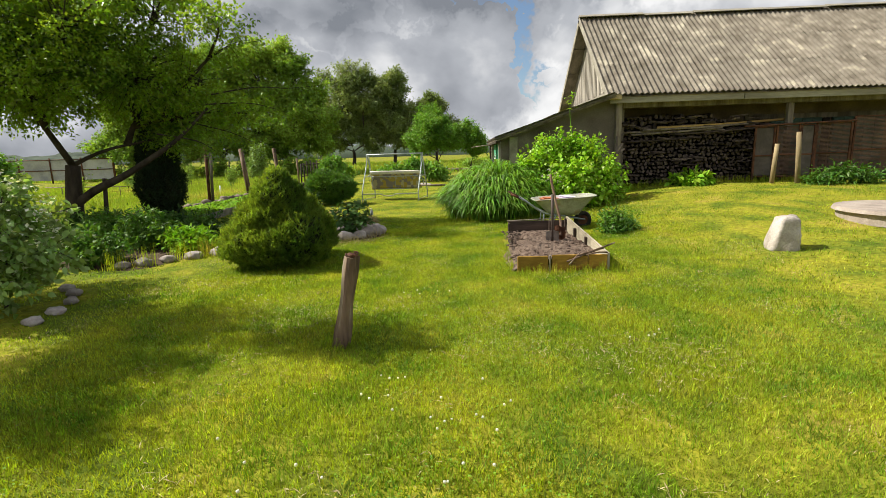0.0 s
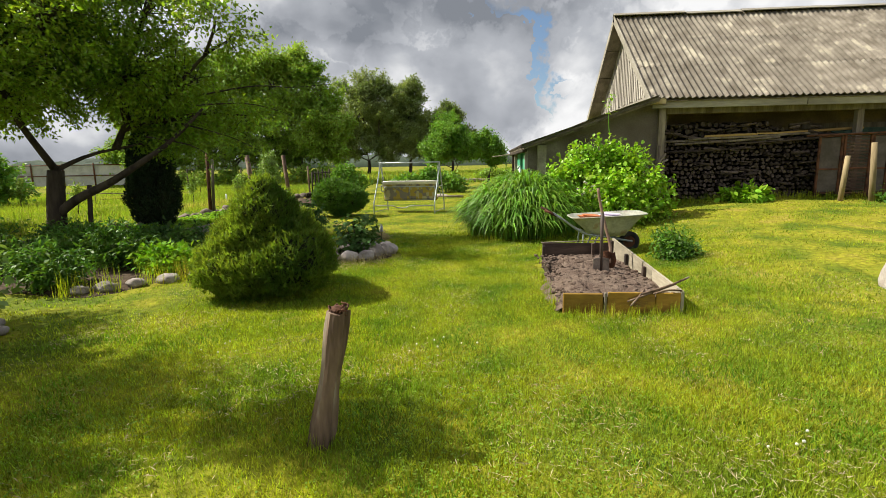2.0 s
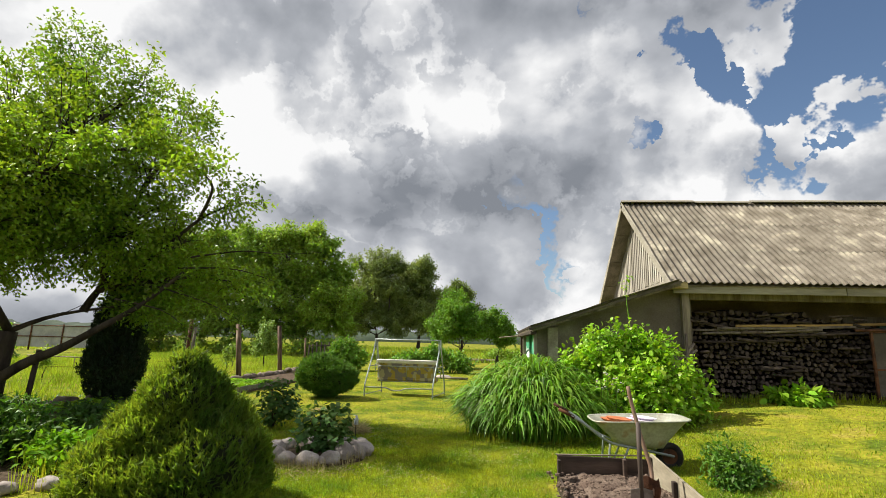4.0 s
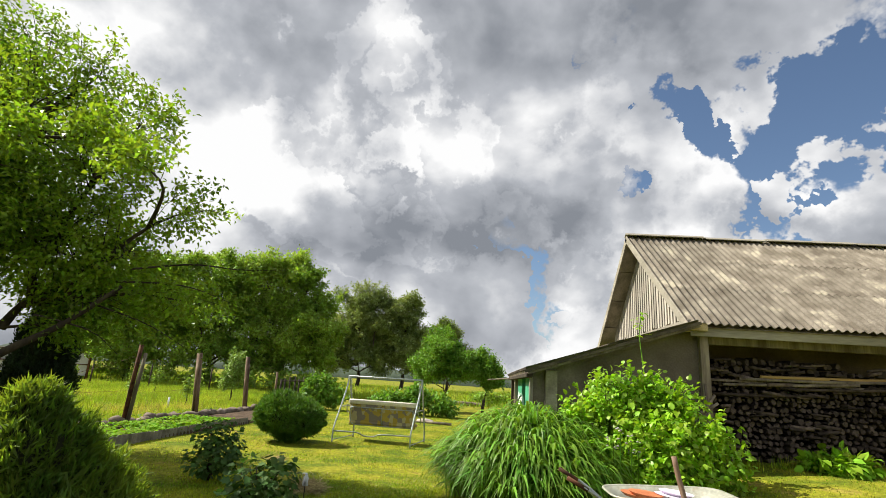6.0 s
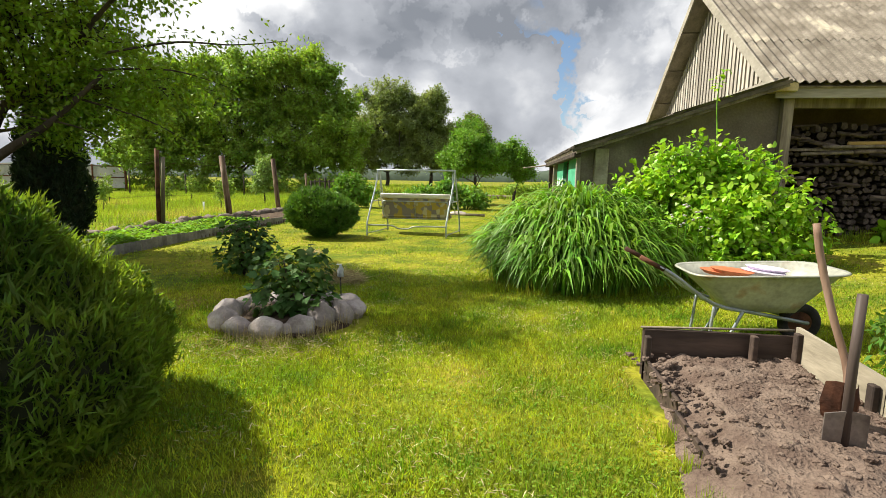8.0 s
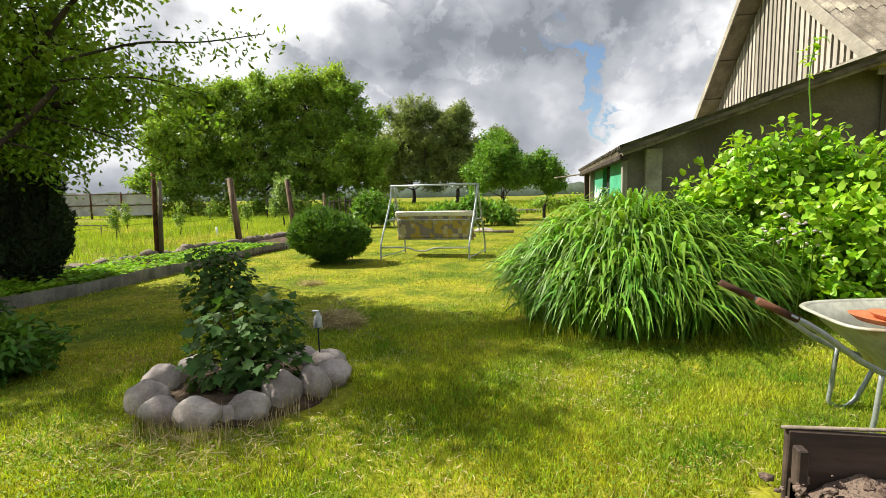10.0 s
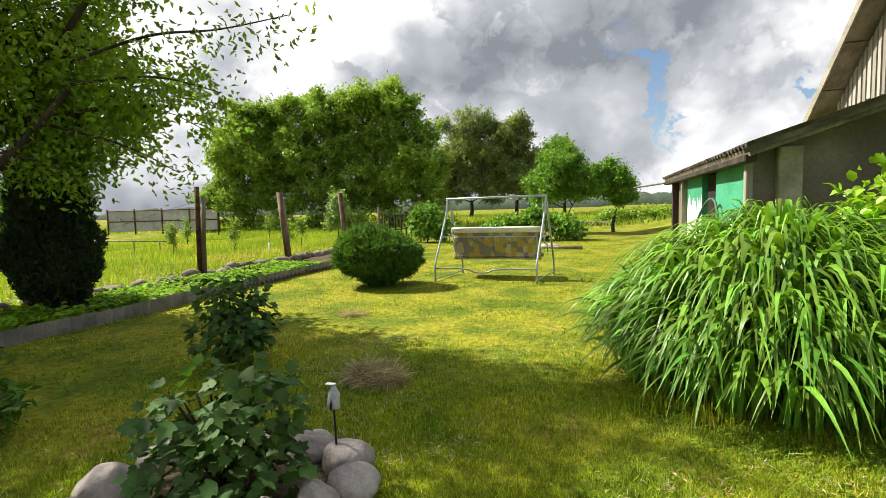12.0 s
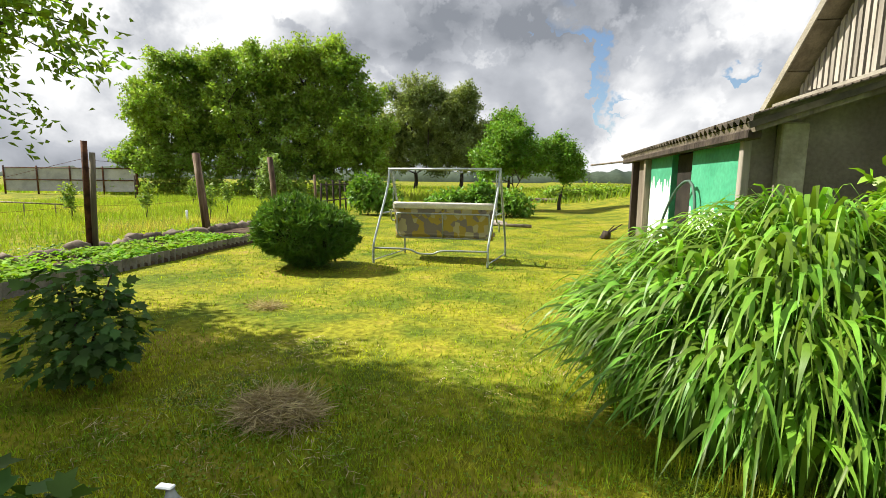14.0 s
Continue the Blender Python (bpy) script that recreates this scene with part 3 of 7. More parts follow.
def build_barn():
    barn = thing("barn", (4.4, 15.0, 0.5), "old barn with grey corrugated cement roof and pale boarded gable", "barn")
    me = sheet_mesh("roof_sheet")
    me.materials.append(M_slate)
    for row in range(3):
        for col in range(13):
            ob = new("roof_sheet", me)
            s = row * 1.58
            c, sn = math.cos(radians(PITCH)), math.sin(radians(PITCH))
            ob.matrix_basis = pose(GX + col * 1.05 + random.uniform(-0.004, 0.004), EY + s * c, EZ + s * sn + 0.035 + random.uniform(0, 0.004), PITCH - 0.3, 0, random.uniform(-0.25, 0.25))
            under(ob, barn)
    # back slope and soffit boards
    bm = bmesh.new()
    slope = pose(GX, RY, RZ, -PITCH)
    box_bm(bm, (0, 0.0, -0.02), (13.6, 4.8, 0.03), 0, m=slope)
    under(part("back_roof", bm, M_slate), barn)
    bm = bmesh.new()
    for k in range(4):
        box_bm(bm, (0.03, 0.05 + k * 1.18, -0.055), (0.5, 1.2 + k * 1.18, -0.025), 0.004, m=slope)
    under(part("soffit", bm, M_box_grey), barn)
    bm = bmesh.new()
    front = pose(GX, EY, EZ, PITCH)
    for k in range(4):
        box_bm(bm, (0.03, 0.05 + k * 1.18, -0.09), (13.5, 1.2 + k * 1.18, -0.065), 0.004, m=front)
    under(part("roof_boarding", bm, M_old_wood), barn)
    # barge boards
    for m, nm in ((front, "barge_board"), (slope, "barge_board")):
        bm = bmesh.new()
        box_bm(bm, (-0.02, -0.03 if m is front else 0.0, -0.13), (0.012, 4.84, 0.045), 0.005, m=m)
        under(part(nm, bm, M_fascia), barn)
    # ridge caps
    x = GX - 0.02
    for k, (w, dz) in enumerate(((2.1, 0.03), (1.6, 0.0), (2.3, 0.02), (1.9, 0.01), (2.6, 0.03), (2.4, 0.0))):
        bm = bmesh.new()
        for sgn in (1, -1):
            box_bm(bm, (x, -0.17, -0.012), (x + w - 0.02, 0.0, 0.012), 0.004, m=pose(0, RY, RZ + 0.10 + dz, 30) if sgn > 0 else pose(0, RY, RZ + 0.10 + dz, 180 - 30) @ pose(2 * x + w - 0.02, 0, 0, 0, 180, 0) @ pose(0, 0, 0, 0, 0, 0))
        under(part("ridge_cap", bm, M_fascia), barn)
        x += w
    # eave fascia, slightly uneven boards
    x = GX + 0.1
    for k, w in enumerate((3.55, 4.1, 3.6, 1.5)):
        box("fascia", (x, EY + 0.12, EZ - 0.19), (x + w - 0.015, EY + 0.15, EZ - 0.01), M_fascia, barn, m=pose(0, 0, random.uniform(-0.015, 0.015)))
        x += w
    # gable: backing coloured as the shade between the boards, boards, bottom beam
    gx, ylo, yhi, zb = 4.42, 14.55, 21.55, 3.05
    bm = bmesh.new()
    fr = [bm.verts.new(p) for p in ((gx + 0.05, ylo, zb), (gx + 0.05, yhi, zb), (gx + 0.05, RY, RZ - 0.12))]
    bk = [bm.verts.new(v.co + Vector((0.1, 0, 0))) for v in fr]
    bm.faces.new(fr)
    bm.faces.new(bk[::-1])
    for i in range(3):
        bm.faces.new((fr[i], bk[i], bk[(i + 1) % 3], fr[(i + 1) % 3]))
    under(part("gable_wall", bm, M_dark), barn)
    y = ylo + 0.35
    while y < yhi - 0.3:
        top = RZ - 0.16 - abs(y + 0.06 - RY) * (RZ - EZ) / (RY - EY) - 0.05
        w = random.uniform(0.095, 0.125)
        if top > zb + 0.35:
            bot = zb + 0.2 + random.uniform(-0.03, 0.03)
            bm = bmesh.new()
            lean = random.uniform(-0.012, 0.012)
            q = [(gx, y + lean, bot + random.uniform(0, 0.03)), (gx, y + w + lean, bot + random.uniform(0, 0.03)), (gx, y + w, top - (0.09 if y > RY else 0)), (gx, y, top - (0.09 if y < RY else 0))]
            a = [bm.verts.new((p[0] - 0.03, p[1], p[2])) for p in q]
            b = [bm.verts.new((p[0] + 0.045, p[1], p[2])) for p in q]
            bm.faces.new(a)
            bm.faces.new(b[::-1])
            for i in range(4):
                bm.faces.new((a[i], b[i], b[(i + 1) % 4], a[(i + 1) % 4]))
            under(part("gable_board", bm, M_gable_board), barn)
        y += w + random.uniform(0.055, 0.08)
    box("gable_beam", (4.06, 14.3, 3.0), (4.38, 21.4, 3.14), M_fascia, barn)
    box("eave_block", (4.04, 14.22, 2.92), (4.4, 14.5, 3.06), M_beam, barn, "yellowed timber end block")
    # walls
    box("front_wall", (4.45, 16.1, 0.3), (17.3, 16.35, 4.4), M_barn_wall, barn, bevel=0)
    box("gable_side_wall", (4.46, 14.95, 0.2), (4.7, 21.2, 3.06), M_lean_wall, barn, bevel=0)
    box("back_wall", (4.7, 20.95, 0.2), (17.3, 21.2, 3.0), M_barn_wall, barn, bevel=0)
    box("far_gable_wall", (17.05, 16.4, 0.2), (17.3, 20.9, 3.0), M_barn_wall, barn, bevel=0)
    box("corner_post", (4.34, 14.48, 0.35), (4.5, 14.6, 2.95), M_old_wood, barn)
    box("wall_plate", (4.2, 14.66, 2.72), (17.2, 14.84, 2.9), M_old_wood, barn)
    box("lintel", (8.6, 16.02, 2.35), (17.2, 16.1, 2.5), M_old_wood, barn)
    for x0 in (9.35, 11.15):
        d = box("barn_door", (x0, 16.0, 0.5), (x0 + 1.5, 16.06, 2.36), M_green_door, barn, "faded dark green plank door")
        for k in range(5):
            box("plank", (x0 + 0.02 + k * 0.296, 15.975, 0.52), (x0 + 0.30 + k * 0.296, 15.998, 2.34), M_green_door).parent = d
    # dark strip: shade of the gap between the doors, as colour
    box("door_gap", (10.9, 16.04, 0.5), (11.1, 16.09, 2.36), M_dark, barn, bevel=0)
    box("post", (9.05, 14.68, 0.45), (9.2, 14.82, 2.72), M_old_wood, barn)


build_barn()


def build_lean_to():
    shed = thing("lean_to_shed", (2.6, 17.2, 0.1), "low grey lean-to with a mossy corrugated roof and mint-green side", "shed")
    x0, z0, x1, z1 = 0.98, 1.98, 4.2, 3.06
    ang = math.degrees(math.atan2(z1 - z0, x1 - x0))
    me = sheet_mesh("roof_sheet", amp=0.026)
    me.materials.append(M_slate_dark)
    n = 7
    for row in (0, 1):
        for col in range(n):
            ob = new("roof_sheet", me)
            s = row * 1.6
            # local y runs up the slope (+x of the yard), local x towards the viewer's side
            ob.matrix_basis = pose(x0 + s * math.cos(radians(ang)), 20.95 - col * 0.98 + random.uniform(-0.01, 0.01), z0 + s * math.sin(radians(ang)) + 0.03 + row * 0.012, 0, 0, -90) @ pose(0, 0, 0, ang - 0.4)
            under(ob, shed)
    slope = pose(x0, 0, z0, 0, -ang, 0)
    L = math.hypot(x1 - x0, z1 - z0)
    bm = bmesh.new()
    box_bm(bm, (0.03, 14.12, -0.09), (L, 20.9, -0.007), 0, m=slope)
    under(part("roof_boarding", bm, M_old_wood), shed)
    bm = bmesh.new()
    box_bm(bm, (-0.03, 14.06, -0.05), (L + 0.02, 14.085, 0.012), 0.004, m=slope)
    under(part("verge_board", bm, M_slate_dark), shed)
    box("eave_beam", (1.0, 14.2, 1.85), (1.12, 20.8, 1.93), M_bark, shed, bevel=0.01)

    def wall(name, pts, y0, y1, material):
        bm = bmesh.new()
        a = [bm.verts.new((p[0], y0, p[1])) for p in pts]
        b = [bm.verts.new((p[0], y1, p[1])) for p in pts]
        bm.faces.new(a)
        bm.faces.new(b[::-1])
        for i in range(len(pts)):
            bm.faces.new((a[i], b[i], b[(i + 1) % len(pts)], a[(i + 1) % len(pts)]))
        bmesh.ops.recalc_face_normals(bm, faces=bm.faces)
        return under(part(name, bm, material), shed)

    wall("front_wall", ((1.17, 0), (4.455, 0.2), (4.455, 3.075), (1.17, 1.965)), 14.62, 14.8, M_lean_wall)
    wall("back_wall", ((1.32, 0), (4.44, 0.2), (4.44, 3.07), (1.32, 2.025)), 19.9, 20.05, M_lean_wall)
    box("pillar", (1.40, 14.5, 0.0), (1.63, 14.618, 2.02), M_pillar, shed, bevel=0.015)
    box("corner_post", (1.09, 14.5, 0), (1.16, 14.6, 1.90), M_gable_board, shed)
    box("side_wall", (1.17, 14.81, 0), (1.27, 16.35, 1.9), M_green_paint, shed, "peeling mint-green painted wall", bevel=0)
    box("side_wall", (1.17, 17.35, 0), (1.27, 18.75, 1.9), M_green_paint, shed, "peeling mint-green painted wall", bevel=0)
    box("side_wall", (1.17, 18.9, 0), (1.27, 19.9, 1.9), M_old_wood, shed, "brown board wall", bevel=0)
    box("post", (1.07, 18.75, 0), (1.21, 18.9, 1.88), M_old_wood, shed)
    box("post", (1.05, 19.82, 0), (1.19, 19.96, 1.88), M_bark, shed)
    # sheet across the doorway, its inner shade painted near-black
    d = box("door", (1.25, 16.36, 0), (1.31, 17.34, 1.86), M_dark, shed, "open doorway closed by a near-black sheet for its shade", bevel=0)
    # flaked paint: irregular bare areas low on the mint wall
    for y0, y1, top in ((14.85, 16.33, 1.12), (17.37, 18.72, 1.42)):
        bm = bmesh.new()
        n = 26
        lo_v = [bm.verts.new((1.167, y0 + (y1 - y0) * i / n, 0.3)) for i in range(n + 1)]
        hi_v = [bm.verts.new((1.167, y0 + (y1 - y0) * i / n, top + 0.28 * noise.noise((i * 0.45, y0, 0)) + random.uniform(-0.06, 0.06))) for i in range(n + 1)]
        for i in range(n):
            bm.faces.new((lo_v[i], hi_v[i], hi_v[i + 1], lo_v[i + 1]))
        under(part("bare_patch", bm, M_peel), shed)
    tube("roof_twig", bend(((1.05, 20.6, 1.9), (0.7, 20.9, 1.86), (0.35, 21.0, 1.82)), 5), 0.02, M_old_wood, shed)
    # leaning pipe by the door
    hoop = thing("bent_pipe", (0.95, 16.2, 0), "grey-green pipe bent into a hoop, leaning on the wall", "pipe")
    tube("pipe", bend(((0.85, 17.1, 0.0), (0.95, 16.7, 1.0), (1.05, 16.3, 1.45), (1.1, 15.9, 1.3), (1.1, 15.7, 0.0)), 16), 0.018, M_green_door, hoop)


build_lean_to()


def build_woodpile():
    pile = thing("woodpile", (6.7, 15.3, 0.5), "tall stack of dark old split firewood under the eaves", "woodpile")
    meshes = []
    for k in range(6):
        bm = bmesh.new()
        sides = random.choice((4, 5, 6, 7))
        r = 1.0
        ring = [(math.cos(2 * math.pi * i / sides + random.uniform(-0.25, 0.25)) * r * random.uniform(0.75, 1.15), math.sin(2 * math.pi * i / sides) * r * random.uniform(0.75, 1.15)) for i in range(sides)]
        a = [bm.verts.new((p[0], 0, p[1])) for p in ring]
        a2 = [bm.verts.new((p[0] * 0.9, -0.012, p[1] * 0.9)) for p in ring]
        b = [bm.verts.new((p[0], 0.5, p[1])) for p in ring]
        bm.faces.new(a2)
        bm.faces.new(b[::-1])
        for i in range(sides):
            j = (i + 1) % sides
            bm.faces.new((a[i], b[i], b[j], a[j]))
            bm.faces.new((a2[i], a[i], a[j], a2[j]))
        bm.faces.ensure_lookup_table()
        me = bpy.data.meshes.new("log")
        bmesh.ops.recalc_face_normals(bm, faces=bm.faces)
        bm.to_mesh(me)
        bm.free()
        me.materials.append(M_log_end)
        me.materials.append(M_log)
        for p_ in me.polygons:
            p_.material_index = 0 if len(p_.vertices) != 4 or abs(p_.normal.y) > 0.6 else 1
        meshes.append(me)
    made, rest = 0, bmesh.new()
    z = 0.62
    spots = []
    while z < 2.02:
        x = 4.62 + random.uniform(0, 0.08)
        while x < 8.85:
            r = random.uniform(0.038, 0.075)
            spots.append((x + r, z + random.uniform(-0.02, 0.03), r))
            x += 2 * r + 0.006
        z += 0.105
    for x, z, r in spots:
        m = pose(x, 15.0 + random.uniform(-0.07, 0.09), z, random.uniform(-4, 4), random.uniform(0, 360), random.uniform(-5, 5)) @ Matrix.Diagonal((r, 1, r * random.uniform(0.7, 1.1), 1))
        if made < 300:
            ob = new("log", random.choice(meshes))
            ob.matrix_basis = m
            under(ob, pile)
            made += 1
        else:
            k = len(rest.verts)
            rest.from_mesh(random.choice(meshes))
            rest.verts.ensure_lookup_table()
            bmesh.ops.transform(rest, matrix=m, verts=rest.verts[k:])
    z = 2.08
    while z < 2.5:
        x = 4.7
        while x < 8.3 - (z - 2.08) * 3.2:
            r = random.uniform(0.04, 0.085)
            m = pose(x, 15.02 + random.uniform(-0.08, 0.1), z + random.uniform(-0.03, 0.03), random.uniform(-6, 6), random.uniform(0, 360), random.uniform(-25, 25)) @ Matrix.Diagonal((r, 1, r, 1))
            k = len(rest.verts)
            rest.from_mesh(random.choice(meshes))
            rest.verts.ensure_lookup_table()
            bmesh.ops.transform(rest, matrix=m, verts=rest.verts[k:])
            x += 2 * r + 0.01
        z += 0.12
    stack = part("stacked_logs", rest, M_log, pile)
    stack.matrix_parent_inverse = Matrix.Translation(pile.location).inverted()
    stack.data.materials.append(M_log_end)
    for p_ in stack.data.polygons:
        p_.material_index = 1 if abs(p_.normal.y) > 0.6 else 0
    tagged(stack, kind="stuff")
    # near-black sheet for the shade behind the logs
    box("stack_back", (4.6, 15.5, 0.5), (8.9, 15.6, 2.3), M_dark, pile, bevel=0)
    box("shelf_rail", (4.6, 14.93, 2.03), (8.3, 15.05, 2.08), M_old_wood, pile)
    for k, (a, b, r, m) in enumerate((((5.6, 14.86, 2.16), (9.35, 14.9, 2.30), 0.034, M_pole), ((4.9, 14.9, 1.98), (7.4, 14.85, 2.12), 0.028, M_old_wood), ((5.2, 14.84, 2.10), (8.1, 14.86, 2.20), 0.03, M_old_wood),
                                      ((4.4, 14.84, 1.78), (6.6, 14.9, 1.86), 0.03, M_log), ((6.2, 14.86, 1.96), (8.9, 14.88, 2.12), 0.026, M_log))):
        tagged(tube("pole", [a, ((a[0] + b[0]) / 2, (a[1] + b[1]) / 2, (a[2] + b[2]) / 2 - 0.02), b], r, m), "long peeled pole laid across the firewood", "pole", "poles on the woodpile")
    for k in range(60):
        x, z = random.uniform(4.7, 8.7), random.choice((random.uniform(0.75, 2.0), random.uniform(1.95, 2.5)))
        w, a_ = random.uniform(0.1, 0.26), random.uniform(-0.5, 0.5)
        tube("split_stick", [(x - w, 14.9 + random.uniform(-0.05, 0.06), z - w * a_ * 0.4), (x + w, 14.9 + random.uniform(-0.05, 0.06), z + w * a_ * 0.4)], random.uniform(0.02, 0.04), random.choice((M_log, M_log, M_log_end)), pile, sides=5)
    # sticks leaning at the stack's end
    for a, b in (((4.0, 14.3, 1.05), (4.55, 14.5, 1.75)), ((3.9, 14.25, 1.25), (4.6, 14.5, 1.6)), ((4.32, 14.2, 0.3), (4.36, 14.42, 1.95))):
        tagged(tube("stick", [a, b], 0.028, M_old_wood), "bare grey stick leaning against the barn post", "stick", "sticks by the barn")


build_woodpile()


def fence_panel(x0, x1, z0, z1, y, material, thin):
    ob = thing("lattice_panel", ((x0 + x1) / 2, y, z0), "brown rusty panel with fine horizontal bars beside the barn", "fence panel", "panels by the barn")
    for a, b in (((x0, z0), (x0, z1)), ((x1, z0), (x1, z1))):
        box("upright", (a[0] - 0.025, y - 0.025, z0 - 0.1), (a[0] + 0.025, y + 0.025, z1), M_rust, ob)
    for z in (z0, (z0 + z1) / 2 - 0.1, z1):
        box("rail", (x0 + 0.026, y - 0.02, z - 0.02), (x1 - 0.026, y + 0.02, z + 0.02), M_rust, ob)
    if thin:
        bm = bmesh.new()
        z = z0 + 0.06
        while z < z1 - 0.04:
            box_bm(bm, (x0 + 0.02, y + 0.004, z), (x1 - 0.02, y + 0.016, z + 0.022), 0)
            z += 0.034
        under(part("lattice", bm, material), ob)
    else:
        box("sheet", (x0 + 0.02, y + 0.004, z0 + 0.03), (x1 - 0.02, y + 0.014, z1 - 0.03), material, ob)


def build_barn_yard():
    y = 14.35
    for x0, x1, z1, mt, th in ((9.25, 9.6, 2.1, M_grey_mesh, False), (8.05, 8.55, 2.08, M_grey_mesh, False), (8.62, 9.2, 2.12, M_panel, True), (9.65, 10.55, 2.14, M_panel, True), (10.62, 11.6, 2.28, M_panel, True), (11.7, 13.0, 2.3, M_panel, True)):
        fence_panel(x0, x1, gz(x0, y) + 0.12, z1, y, mt, th)
    tagged(tube("rail_pipe", [(7.7, 14.28, 2.1), (10.6, 14.28, 2.18)], 0.022, M_rust), "thin dark iron pipe along the panel tops", "pipe")
    for x, yy, z0, z1, r, lean in ((8.15, 13.6, 0.6, 1.62, 0.06, 0.06), (8.72, 13.45, 0.6, 1.9, 0.065, -0.09)):
        st = thing("stake", (x, yy, z0), "pale split wooden stake standing in the lawn edge", "stake", "stakes by the barn")
        tube("shaft", [(x, yy, z0 - 0.1), (x + lean * 0.5, yy, (z0 + z1) / 2), (x + lean, yy, z1)], [r, r * 0.97, r * 0.9], M_stake, st, sides=6)
    slab = thing("concrete_well_cover", on(7.75, 8.75), "low round pinkish concrete slab lying on the lawn", "slab")
    bm = bmesh.new()
    bmesh.ops.create_cone(bm, cap_ends=True, segments=40, radius1=1.08, radius2=1.1, depth=0.2, matrix=pose(7.75, 8.75, gz(6.9, 8.6) + 0.08))
    under(part("drum", bm, M_concrete), slab)
    bm = bmesh.new()
    bmesh.ops.create_cone(bm, cap_ends=True, segments=40, radius1=1.16, radius2=1.13, depth=0.06, matrix=pose(7.75, 8.75, gz(6.9, 8.6) + 0.20))
    under(part("cover", bm, M_concrete), slab)
    pot = thing("red_bowl", (7.6, 8.2, gz(6.9, 8.6) + 0.232), "small red plastic bowl on the concrete cover", "bowl")
    bm = bmesh.new()
    bmesh.ops.create_cone(bm, cap_ends=False, segments=20, radius1=0.09, radius2=0.13, depth=0.09, matrix=pose(7.6, 8.2, gz(6.9, 8.6) + 0.28))
    bmesh.ops.create_cone(bm, cap_ends=True, segments=20, radius1=0.088, radius2=0.088, depth=0.006, matrix=pose(7.6, 8.2, gz(6.9, 8.6) + 0.236))
    under(part("bowl", bm, M_red), pot)
    bm = bmesh.new()
    bmesh.ops.create_icosphere(bm, subdivisions=4, radius=1)
    x0, y0 = 4.74, 7.3
    for v in bm.verts:
        c = v.co.copy()
        k = max(abs(c.x), abs(c.y), abs(c.z)) ** -0.62  # squared-off block
        d = k * (1 + 0.22 * noise.noise(c * 1.3 + Vector((4, 1, 7))) + 0.05 * noise.noise(c * 5))
        taper = 1 - 0.22 * c.z
        v.co = Vector((x0 + (c.x * 0.185 * taper + 0.05 * c.z) * d, y0 + c.y * 0.16 * taper * d, gz(x0, y0) + 0.2 + c.z * 0.275 * d))
    st = part("boulder", bm, M_boulder, smooth=True)
    tagged(st, "pale upright granite boulder standing on the lawn", "boulder")


build_barn_yard()


